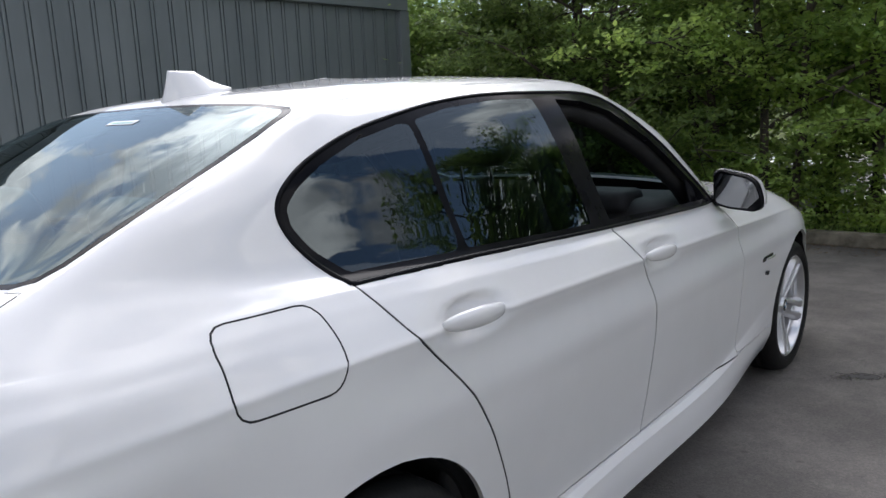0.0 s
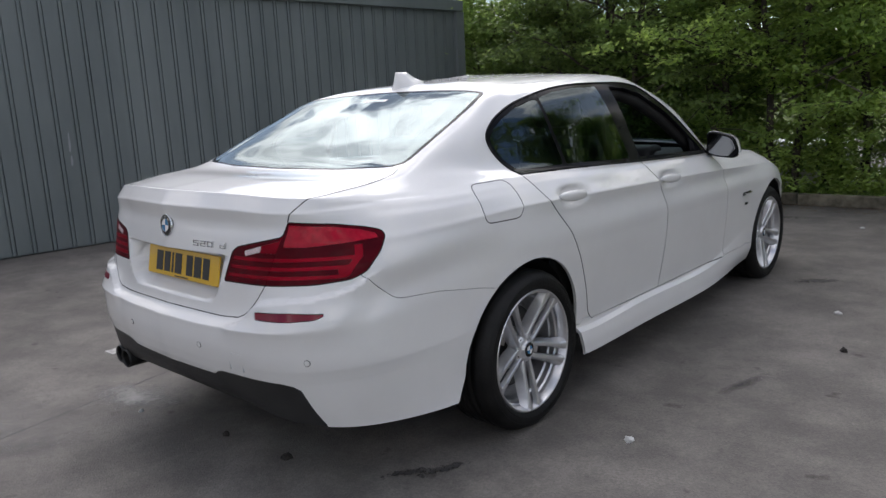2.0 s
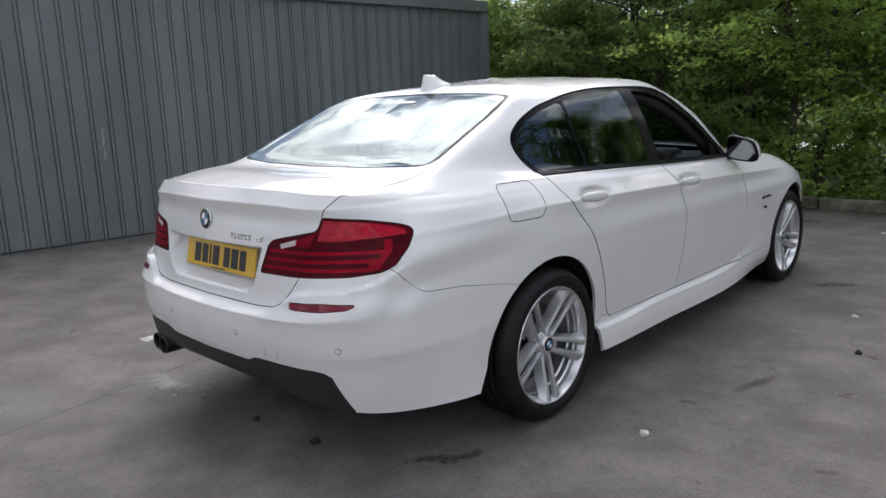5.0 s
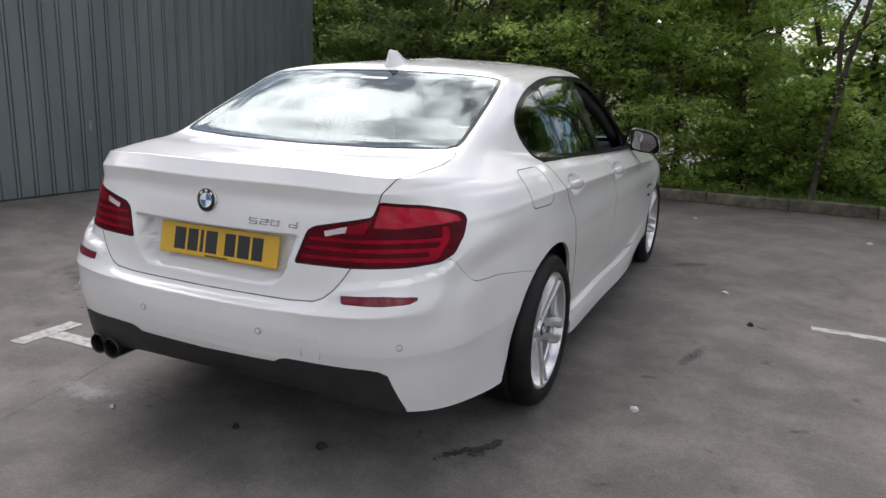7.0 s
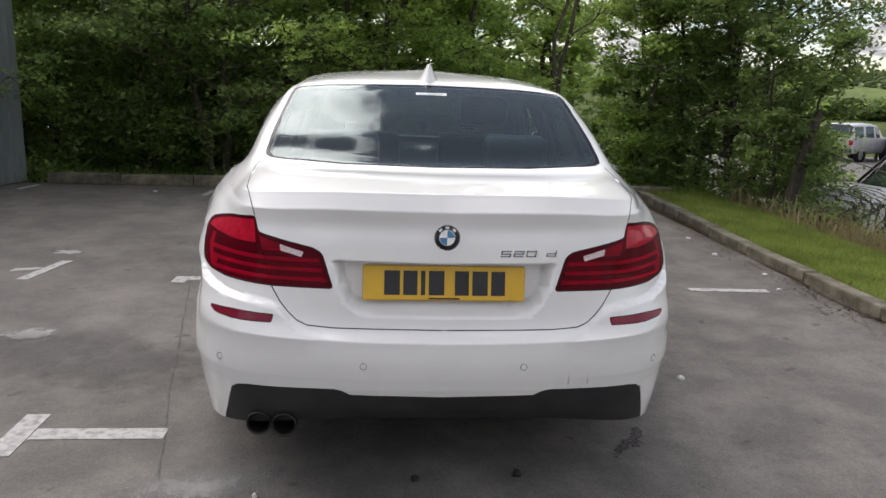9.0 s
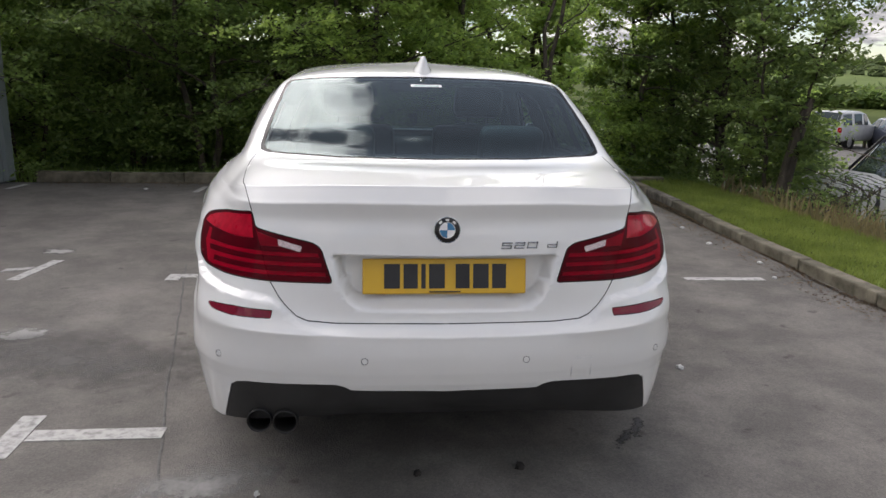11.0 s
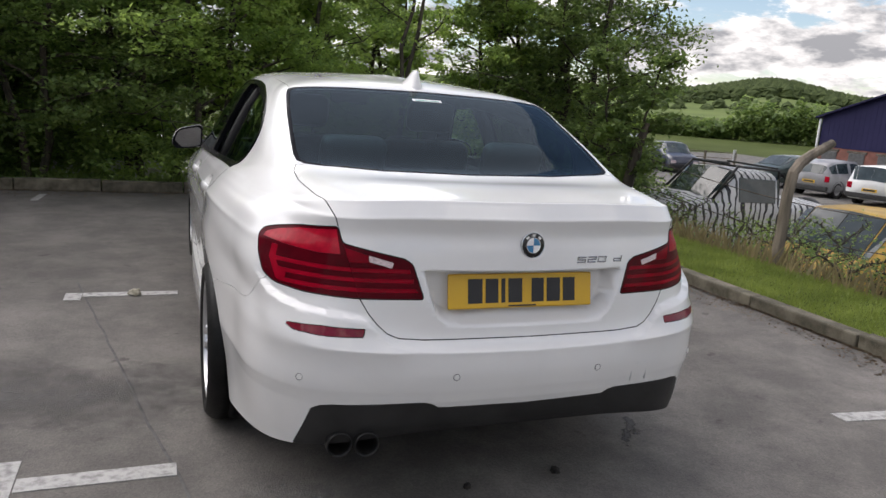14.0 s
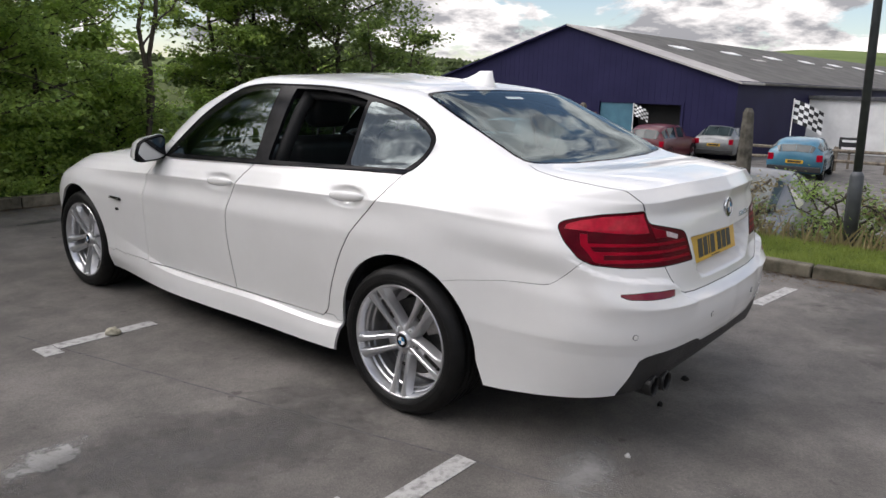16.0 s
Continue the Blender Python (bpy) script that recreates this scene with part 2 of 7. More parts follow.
SOIL = mat("leaf litter", (0.022, 0.018, 0.012), (0.075, 0.060, 0.038), 0.95, scale=9, detail=10, bump=0.8, bump_scale=70, spec=0.1)
GRAVEL = mat("yard gravel", (0.09, 0.085, 0.08), (0.19, 0.18, 0.165), 0.95, scale=2.2, detail=10, bump=0.5, bump_scale=40, spec=0.2)
MEADOW = mat("far meadow", (0.050, 0.066, 0.020), (0.085, 0.105, 0.034), 0.95, scale=0.06, detail=8, spec=0.05)
PASTURE = mat("bright hill pasture", (0.100, 0.135, 0.048), (0.155, 0.195, 0.072), 0.95, scale=0.02, detail=8, spec=0.05)
WOODLAND = mat("hill woodland", (0.046, 0.062, 0.028), (0.088, 0.112, 0.046), 0.95, scale=0.35, detail=10, spec=0.05)
BARK = mat("grey brown bark", (0.028, 0.022, 0.016), (0.10, 0.082, 0.062), 0.9, scale=14, detail=10, bump=0.9, bump_scale=60, stretch=(1, 1, 0.25))
LEAF_A = leaf_mat("hawthorn leaves", (0.072, 0.128, 0.036), (0.250, 0.365, 0.098))
LEAF_B = leaf_mat("fresh spring leaves", (0.092, 0.160, 0.042), (0.385, 0.520, 0.135))
LEAF_C = leaf_mat("dark thorn leaves", (0.046, 0.085, 0.026), (0.190, 0.270, 0.076))
LEAF_DRY = leaf_mat("dry weeds", (0.10, 0.085, 0.04), (0.26, 0.22, 0.11))
WOOD_POST = mat("weathered post wood", (0.09, 0.075, 0.058), (0.24, 0.20, 0.155), 0.9, scale=9, detail=10, bump=0.7, bump_scale=50, stretch=(1, 1, 0.15))
NAVY = mat("navy blue steel cladding", (0.0145, 0.0135, 0.046), (0.020, 0.0185, 0.058), 0.6, scale=0.6, spec=0.12)
ROOF_GREY = mat("weathered fibre roof", (0.085, 0.082, 0.077), (0.135, 0.130, 0.122), 0.9, scale=0.8, detail=9, spec=0.2)
ROOF_LIGHT = mat("pale roof sheet", (0.34, 0.32, 0.31), (0.44, 0.42, 0.40), 0.8, scale=0.9, spec=0.2)
BRICK = mat("red brickwork", (0.13, 0.052, 0.040), (0.20, 0.082, 0.062), 0.9, scale=3, detail=8, rand=0.15)
TEAL_DOOR = mat("blue green door steel", (0.03, 0.11, 0.16), (0.045, 0.145, 0.20), 0.55, scale=2)
BLACKNESS = mat("unlit interior", (0.004, 0.004, 0.004), (0.006, 0.006, 0.006), 0.95)
WHITE_WALL = mat("white cabin panel", (0.66, 0.66, 0.65), (0.78, 0.78, 0.77), 0.6, scale=1.5)
LAMPPOST = mat("dark painted lamp post", (0.055, 0.060, 0.066), (0.090, 0.097, 0.105), 0.5, scale=6, metal=0.3)


# ---- building helpers ----
def mesh_of(bm, name, smooth=False):
    me = bpy.data.meshes.new(name)
    for f in bm.faces:
        f.smooth = smooth
    bm.to_mesh(me)
    bm.free()
    return me


def part(name, bm, material, parent, label="", smooth=False):
    """Links a bmesh as one mesh under a thing or under a part."""
    ob = new(name, mesh_of(bm, name, smooth))
    for m in material if isinstance(material, (list, tuple)) else (material,):
        ob.data.materials.append(m)
    ob.parent = parent
    if label:
        ob["label"] = label
    return ob


def thing(name, label, category, group="", at=None, kind=""):
    ob = new(name)
    ob.empty_display_size = 0.2
    if at is not None:
        ob.matrix_world = at
    return tagged(ob, label, category, group, kind)


def solid(name, bm, material, label, category="", group="", kind="", smooth=False, at=None):
    ob = new(name, mesh_of(bm, name, smooth))
    for m in material if isinstance(material, (list, tuple)) else (material,):
        ob.data.materials.append(m)
    if at is not None:
        ob.matrix_world = at
    return tagged(ob, label, category, group, kind)


def box(bm, x0, x1, y0, y1, z0, z1, bevel=0.0, m=None, seg=2):
    made = bmesh.ops.create_cube(bm, size=1, matrix=Matrix.LocRotScale(((x0 + x1) / 2, (y0 + y1) / 2, (z0 + z1) / 2), None, (x1 - x0, y1 - y0, z1 - z0)))
    vs = made["verts"]
    if bevel:
        es = list({e for v in vs for e in v.link_edges})
        r = bmesh.ops.bevel(bm, geom=es, offset=bevel, segments=seg, affect="EDGES", profile=0.5)
        vs = list({v for f in r["faces"] for v in f.verts} | {v for v in vs if v.is_valid})
    if m is not None:
        bmesh.ops.transform(bm, matrix=m, verts=vs)
    return bm


def boxed(*a, **k):
    return box(bmesh.new(), *a, **k)


def lathe(bm, profile, steps=48, axis="x", close=False, m=None):
    """Turns a profile of (radius, along) about an axis."""
    rings = []
    for r, a in profile:
        ring = []
        for k in range(steps):
            t = 2 * math.pi * k / steps
            c, s = r * math.cos(t), r * math.sin(t)
            p = Vector((a, c, s)) if axis == "x" else Vector((c, a, s)) if axis == "y" else Vector((c, s, a))
            ring.append(bm.verts.new(m @ p if m is not None else p))
        rings.append(ring)
    pairs = list(zip(rings, rings[1:])) + ([(rings[-1], rings[0])] if close else [])
    for a, b in pairs:
        for k in range(steps):
            bm.faces.new((a[k], a[(k + 1) % steps], b[(k + 1) % steps], b[k]))
    return rings


def cap(bm, ring):
    bm.faces.new(ring)


def tube(bm, points, radii, sides=8, caps=True):
    """A tapered tube along points."""
    pts = [Vector(p) for p in points]
    rad = radii if isinstance(radii, (list, tuple)) else [radii] * len(pts)
    rings, up = [], None
    for k, p in enumerate(pts):
        d = (pts[min(k + 1, len(pts) - 1)] - pts[max(k - 1, 0)]).normalized()
        a = d.orthogonal().normalized() if up is None else (up - d * up.dot(d)).normalized()
        up = a
        b = d.cross(a)
        rings.append([bm.verts.new(p + (a * math.cos(2 * math.pi * j / sides) + b * math.sin(2 * math.pi * j / sides)) * rad[k]) for j in range(sides)])
    for a, b in zip(rings, rings[1:]):
        for j in range(sides):
            bm.faces.new((a[j], a[(j + 1) % sides], b[(j + 1) % sides], b[j]))
    if caps:
        bm.faces.new(rings[0][::-1]); bm.faces.new(rings[-1])
    return bm


def prism(bm, outline, lo, hi, axis="z", m=None):
    """An outline in two axes, drawn out along the third."""
    def at(p, h):
        v = Vector((p[0], p[1], h)) if axis == "z" else Vector((p[0], h, p[1])) if axis == "y" else Vector((h, p[0], p[1]))
        return bm.verts.new(m @ v if m is not None else v)
    a, b = [at(p, lo) for p in outline], [at(p, hi) for p in outline]
    n = len(outline)
    bm.faces.new(a[::-1]); bm.faces.new(b)
    for k in range(n):
        bm.faces.new((a[k], a[(k + 1) % n], b[(k + 1) % n], b[k]))
    return bm


def fixed(bm):
    bmesh.ops.recalc_face_normals(bm, faces=bm.faces[:])
    return bm


# ---- the car park ----
KERB_X, KERB_Y = 3.03, 6.42
WALL_A, WALL_B = Vector((-5.85, -3.6, 0)), Vector((-4.83, 6.45, 0))


def terrain(x, y):
    """Height of the ground: the car park is level, grass banks fall from it to the yard, which slopes gently away."""
    right, ahead = x - KERB_X - 1.0, y - KERB_Y - 1.3
    d = math.hypot(max(right, 0), max(ahead, 0))
    t = min(1.0, d / 3.2)
    z = -1.12 * t * t * (3 - 2 * t) - 0.008 * min(max(0.0, d - 3.0), 38.0)
    far = math.hypot(x, y)
    if far > 90:
        z += min(far - 90, 300) * 0.012
    return z


def build_ground():
    bm = bmesh.new()
    def spread(lo, hi, fine_lo, fine_hi, step):
        out, v, s = [], fine_lo, step
        while v > lo:
            s *= 1.35
            v -= s
            out.append(max(v, lo))
        out = out[::-1]
        v = fine_lo
        while v < fine_hi:
            out.append(v)
            v += step
        s = step
        while v < hi:
            out.append(v)
            s *= 1.35
            v += s
        return out + [hi]
    xs, ys = spread(-900, 900, -8, 12, 0.45), spread(-900, 900, -8, 14, 0.45)
    grid = [[bm.verts.new((x, y, terrain(x, y) - 0.03)) for y in ys] for x in xs]
    for i in range(len(xs) - 1):
        for j in range(len(ys) - 1):
            f = bm.faces.new((grid[i][j], grid[i + 1][j], grid[i + 1][j + 1], grid[i][j + 1]))
            cx, cy = (xs[i] + xs[i + 1]) / 2, (ys[j] + ys[j + 1]) / 2
            far = math.hypot(cx, cy)
            f.material_index = 2 if far > 62 or (cx < 30 and cy > 34.5 - .36 * (cx - 9)) else 1 if terrain(cx, cy) < -1.05 else 0
    solid("ground", bm, [SOIL, GRAVEL, MEADOW], "earth bank falling to a gravel yard, meadow beyond", kind="structure", smooth=True)
    # the tarmac sheet
    bm = bmesh.new()
    xs = [-30, -14, -8] + [-6 + 0.6 * k for k in range(16)] + [KERB_X]
    ys = [-40, -20, -10] + [-6 + 0.6 * k for k in range(21)] + [KERB_Y]
    g = [[bm.verts.new((x, y, 0)) for y in ys] for x in xs]
    for i in range(len(xs) - 1):
        for j in range(len(ys) - 1):
            bm.faces.new((g[i][j], g[i + 1][j], g[i + 1][j + 1], g[i][j + 1]))
    solid("pavement", bm, ASPHALT, "worn dark grey tarmac of the car park with stains", kind="structure")


build_ground()


def build_wall():
    d = (WALL_B - WALL_A)
    length, along = d.length, d.normalized()
    inward = Vector((along.y, -along.x, 0))
    height = 2.66
    m = Matrix(((along.x, inward.x, 0, WALL_A.x), (along.y, inward.y, 0, WALL_A.y), (0, 0, 1, 0), (0, 0, 0, 1)))
    body = boxed(0, length, -2.6, -0.04, 0, height - 0.02)
    wall = solid("wall_west", fixed(body), CLADDING, "grey-green profiled steel wall of a shed", kind="structure", at=m)
    pitch = 0.189
    # each sheet spans five ribs
    def sheet(x0, ribs):
        bm = bmesh.new()
        prof = []
        for k in range(ribs):
            o = x0 + k * pitch
            prof += [(o, 0.0), (o + 0.133, 0.0), (o + 0.137, -0.014), (o + 0.146, -0.014), (o + 0.150, 0.004), (o + 0.172, 0.004), (o + 0.176, -0.014), (o + 0.185, -0.014)]
        prof.append((x0 + ribs * pitch - 0.001, 0.0))
        lo = [bm.verts.new((a, b, 0.02)) for a, b in prof]
        hi = [bm.verts.new((a, b, height)) for a, b in prof]
        lo2 = [bm.verts.new((a, b - 0.004, 0.02)) for a, b in prof]
        hi2 = [bm.verts.new((a, b - 0.004, height)) for a, b in prof]
        for k in range(len(prof) - 1):
            bm.faces.new((lo[k], lo[k + 1], hi[k + 1], hi[k]))
            bm.faces.new((lo2[k + 1], lo2[k], hi2[k], hi2[k + 1]))
            bm.faces.new((hi[k], hi[k + 1], hi2[k + 1], hi2[k]))
        return part("panel", fixed(bm), CLADDING, wall)
    ribs = int(length / pitch)
    for k in range(0, ribs, 5):
        sheet(k * pitch - 0.006, min(5, ribs - k))
    # pale scuffs rubbed into the paint
    rub = mat("scuffed pale paint", (0.21, 0.23, 0.235), (0.33, 0.345, 0.345), 0.7, scale=60)
    for y, z0, hh in ((2.78, .69, .10), (.77, 1.02, .20), (.80, .88, .10), (3.9, .55, .08)):
        a = (y - WALL_A.y) / along.y
        k = round((a + .006 - .066) / pitch)
        a = k * pitch - .006 + .066
        bm = bmesh.new()
        prism(bm, [(a - .012, z0), (a + .004, z0 - .02), (a + .014, z0 + .3 * hh), (a + .008, z0 + hh), (a - .006, z0 + .8 * hh)], .0003, .0012, "y")
        part("scuff", fixed(bm), rub, wall, "pale rubbed scuff on the cladding")
    part("capping", fixed(boxed(-0.02, length + 0.03, -2.62, 0.062, height - 0.005, height + 0.15, 0.006)), CLADDING, wall, "folded steel capping along the wall top")
    part("corner_flashing", fixed(boxed(length - 0.10, length + 0.05, -0.12, 0.052, 0.02, height - 0.01, 0.004)), CLADDING, wall)
    part("corner_flashing", fixed(boxed(length + 0.005, length + 0.03, -2.6, -0.13, 0.02, height - 0.01, 0.004)), CLADDING, wall)


build_wall()


def build_kerbs():
    """Concrete kerb stones, a real step each, along the right edge and the head of the car park."""
    rnd = random.Random(4)
    kerb = thing("kerb", "weathered concrete kerb stones edging the tarmac", "kerb", kind="structure")
    stone = boxed(0, 0.905, 0, 0.125, -0.1, 0.092, 0.014)
    me = mesh_of(fixed(stone), "kerb_stone")
    me.materials.append(CONCRETE)
    mossy = me.copy()
    mossy.materials[0] = MOSSY
    def put(x, y, rz, lift=0.0, data=None):
        ob = new("kerb_stone", data or me)
        ob.parent = kerb
        ob.matrix_world = pose(x, y, lift + rnd.uniform(-0.006, 0.006), rnd.uniform(-0.7, 0.7), rnd.uniform(-0.4, 0.4), rz + rnd.uniform(-0.5, 0.5))
    y = -9.0
    while y < KERB_Y - 0.5:
        slant = 0.055 * max(0.0, y - 2.5) * 0.9
        lean = -0.02 * min(0.0, y)
        put(KERB_X + 0.125 + slant + lean * 0.6, y, 90 - (2.8 if y > 2.5 else 0), 0, mossy if rnd.random() < .6 else me)
        y += 0.915
    x = -4.5
    while x < 3.2:
        put(x, KERB_Y, 0, 0.04, mossy)
        x += 0.915


build_kerbs()


def build_markings():
    def strip(name, pts, label):
        bm = bmesh.new()
        prism(bm, pts, 0.0005, 0.004)
        solid(name, fixed(bm), WHITE_PAINT, label, "road marking", "parking bay markings", kind="structure")
    w = 0.09
    def rect(x0, x1, y0, y1, skew=0.0):
        return [(x0, y0), (x1, y0 + skew), (x1, y1 + skew), (x0, y1)]
    lab = "worn white painted bay line on the tarmac"
    strip("bay_line", rect(-1.56, -1.05, -0.53, -0.44), lab)
    strip("bay_line", rect(-1.66, -1.565, -0.66, -0.31), lab)
    strip("bay_line", rect(-1.56, -1.0, 1.83, 1.92), lab)
    strip("bay_line", rect(-1.66, -1.565, 1.76, 1.92), lab)
    strip("bay_line", [(-2.70, 1.78), (-2.62, 1.78), (-2.54, 2.33), (-2.62, 2.33)], lab)
    strip("bay_line", [(-2.84, 2.0), (-2.665, 2.06), (-2.665, 2.13), (-2.84, 2.08)], lab)
    strip("bay_line", [(-2.40, 5.68), (-2.33, 5.68), (-2.30, 6.14), (-2.37, 6.14)], lab)
    strip("bay_line", [(-4.62, 5.84), (-4.55, 5.84), (-4.50, 6.24), (-4.57, 6.24)], lab)
    strip("bay_line", rect(2.03, 2.62, 1.70, 1.775, -0.014), lab)
    strip("bay_line", rect(1.95, 2.58, -0.72, -0.63, -0.07), lab)


build_markings()


def build_rear_wall():
    """Plain unseen wall added behind the camera, low and pale to bounce light onto the car's tail."""
    body = boxed(-22, 14, -15.3, -15, 0, 3.4)
    solid("wall_south", fixed(body), mat("pale bounce wall", (0.40, 0.40, 0.39), (0.50, 0.50, 0.485), 0.8, scale=1.2), "unseen pale wall added behind the car park to bounce light", kind="structure")


build_rear_wall()


# ---- the white saloon ----
from mathutils.bvhtree import BVHTree
from mathutils.kdtree import KDTree

# Design curves of one half of the body, from the tail's middle round the flank to the nose's middle, bottom to top.
# Each has fourteen stations: tail middle, tail, tail, rear corner, rear wing, rear wheel, rear door, B-post, A-post, front wing, front wheel, front corner, nose, nose middle.
CURVES = []


def curve(*points):
    CURVES.append([Vector(p) for p in points])


# bottom edge of bumper and sill
curve((0, -1.02, .325), (.35, -1.012, .32), (.635, -.982, .298), (0.762, -0.85, 0.268), (0.852, -0.52, 0.232), (0.885, -0.1, 0.22), (.912, .33, .183),
      (.912, 1.05, .178), (.912, 1.85, .178), (0.860, 2.5, .2), (0.832, 3.05, .2), (0.712, 3.5, .2), (0.435, 3.72, .2), (0, 3.78, .2))
# lower bumper, face of the sill
curve((0, -1.055, .37), (.35, -1.045, .365), (.650, -.992, .36), (0.786, -0.84, 0.345), (0.856, -0.52, 0.33), (0.890, -0.1, 0.33), (.911, .33, .246),
      (.911, 1.05, .243), (.911, 1.85, .243), (0.888, 2.5, .28), (0.867, 3.05, .3), (0.752, 3.5, .3), (0.455, 3.76, .3), (0, 3.82, .3))
# upper edge of the diffuser, ledge over the sill
curve((0, -1.088, .45), (.35, -1.072, .448), (.662, -1.002, .445), (0.808, -0.83, 0.445), (0.866, -0.52, 0.44), (0.908, -0.1, 0.44), (.905, .33, .298),
      (.905, 1.05, .296), (.905, 1.85, .296), (0.893, 2.5, .37), (0.877, 3.05, .41), (0.772, 3.48, .42), (0.465, 3.76, .42), (0, 3.83, .42))
# foot of the doors
curve((0, -1.098, .49), (.35, -1.082, .49), (.671, -1.0105, .495), (0.823, -0.825, 0.495), (0.871, -0.52, 0.49), (0.918, -0.1, 0.5), (.886, .33, .318),
      (.886, 1.05, .316), (.886, 1.85, .316), (0.896, 2.5, .44), (0.882, 3.05, .48), (0.778, 3.48, .49), (0.465, 3.755, .49), (0, 3.825, .49))
# widest line of the bumper
curve((0, -1.105, .545), (.35, -1.089, .545), (.672, -1.013, .545), (0.825, -0.82, 0.545), (0.870, -0.51, 0.55), (0.925, -0.1, 0.57), (.9, .45, .46),
      (.898, 1.05, .455), (.9, 1.85, .46), (0.903, 2.5, .53), (0.889, 3.05, .56), (0.782, 3.48, .56), (0.465, 3.75, .56), (0, 3.82, .56))
# bumper's upper edge
curve((0, -1.103, .612), (.35, -1.085, .616), (.665, -1.008, .628), (0.822, -0.8, 0.64), (0.870, -0.5, 0.66), (0.928, -0.1, 0.69), (.921, .45, .64),
      (.917, 1.05, .635), (.917, 1.85, .635), (0.910, 2.5, .64), (0.897, 3.05, .66), (0.782, 3.46, .64), (0.465, 3.73, .64), (0, 3.80, .64))
# shut line under the boot lid
curve((0, -1.064, .638), (.35, -1.05, .643), (.635, -.985, .69), (0.805, -0.775, 0.72), (0.864, -0.48, 0.745), (0.927, -0.1, 0.775), (.929, .45, .76),
      (.925, 1.05, .75), (.925, 1.85, .74), (0.910, 2.5, .735), (0.887, 3.05, .73), (0.772, 3.44, .69), (0.465, 3.71, .67), (0, 3.78, .67))
# through the tail lamps
curve((0, -1.055, .77), (.35, -1.03, .775), (.61, -.965, .79), (0.820, -0.735, 0.81), (0.875, -0.46, 0.83), (0.920, -0.1, 0.865), (.914, .45, .855),
      (.910, 1.05, .842), (.907, 1.85, .82), (0.891, 2.5, .80), (0.867, 3.05, .78), (0.762, 3.42, .73), (0.455, 3.70, .70), (0, 3.77, .70))
# waist crease along the flank
curve((0, -1.04, .895), (.35, -1.008, .897), (.603, -.945, .905), (0.800, -0.7, 0.898), (0.865, -0.44, 0.908), (0.915, -0.1, 0.925), (.92, .45, .912),
      (.917, 1.05, .895), (.912, 1.85, .87), (0.885, 2.5, .84), (0.842, 3.05, .81), (0.742, 3.40, .755), (0.445, 3.68, .72), (0, 3.75, .72))
# above the crease
curve((0, -1.030, .962), (.35, -.994, .962), (.603, -.929, .955), (.77, -.67, .962), (.846, -.41, .962), (.884, -.1, .972), (.893, .45, .952),
      (.893, 1.05, .935), (.888, 1.85, .91), (0.850, 2.5, .882), (0.792, 3.05, .85), (0.702, 3.36, .79), (0.425, 3.63, .76), (0, 3.69, .765))
# lip under the boot spoiler
curve((0, -1.041, 1.014), (.35, -1.005, 1.012), (.61, -.923, 1.0), (.742, -.655, 1.0), (.82, -.39, .997), (.858, -.1, 1.005), (.872, .45, .985),
      (.874, 1.05, .965), (.868, 1.85, .94), (0.818, 2.48, .91), (0.757, 3.02, .876), (0.672, 3.34, .82), (0.405, 3.6, .785), (0, 3.66, .795))
# spoiler edge, shoulder
curve((0, -1.010, 1.067), (.35, -.973, 1.063), (.61, -.885, 1.047), (.715, -.64, 1.03), (.79, -.37, 1.026), (.832, -.1, 1.032), (.852, .45, 1.008),
      (.858, 1.05, .986), (.853, 1.85, .96), (0.788, 2.45, .932), (0.722, 3.0, .897), (0.632, 3.32, .845), (0.385, 3.56, .81), (0, 3.62, .82))
# middle of the boot lid and the bonnet
curve((0, -.78, 1.087), (.35, -.76, 1.086), (.6, -.70, 1.078), (.69, -.54, 1.068), (.765, -.31, 1.062), (.81, -.06, 1.048), (.842, .45, 1.022),
      (.855, 1.05, .998), (.85, 1.86, .971), (0.753, 2.3, .962), (0.672, 2.6, .955), (0.572, 2.8, .945), (0.345, 2.95, .94), (0, 3.0, .945))
# foot of the glass
curve((0, -.515, 1.092), (.35, -.505, 1.096), (.58, -.475, 1.104), (.672, -.43, 1.108), (.738, -.26, 1.098), (.785, -.03, 1.066), (.832, .45, 1.032),
      (.851, 1.05, 1.006), (.846, 1.885, .979), (.74, 2.14, .985), (.66, 2.22, 1.0), (.55, 2.25, 1.01), (.3, 2.30, 1.02), (0, 2.32, 1.025))
# one third up the glass
curve((0, -.285, 1.195), (.35, -.278, 1.196), (.568, -.258, 1.196), (.654, -.24, 1.196), (.713, -.12, 1.185), (.745, .06, 1.155), (.775, .45, 1.14),
      (.793, 1.05, 1.127), (.79, 1.775, 1.094), (.71, 1.985, 1.108), (.635, 2.055, 1.128), (.53, 2.08, 1.14), (.29, 2.12, 1.155), (0, 2.14, 1.16))
# two thirds up the glass
curve((0, -.055, 1.301), (.34, -.05, 1.299), (.56, -.045, 1.292), (.638, -.035, 1.284), (.687, .06, 1.270), (.708, .22, 1.261), (.720, .5, 1.259),
      (.730, 1.05, 1.260), (.725, 1.635, 1.229), (.66, 1.80, 1.250), (.59, 1.84, 1.272), (.5, 1.855, 1.283), (.28, 1.895, 1.298), (0, 1.915, 1.303))
# head of the glass
curve((0, .165, 1.393), (.33, .160, 1.388), (.515, .148, 1.377), (.610, .145, 1.363), (.640, .25, 1.353), (.652, .42, 1.354), (.655, .65, 1.367),
      (.652, 1.05, 1.382), (.628, 1.465, 1.371), (.575, 1.565, 1.378), (.53, 1.575, 1.388), (.46, 1.57, 1.391), (.26, 1.60, 1.403), (0, 1.61, 1.407))
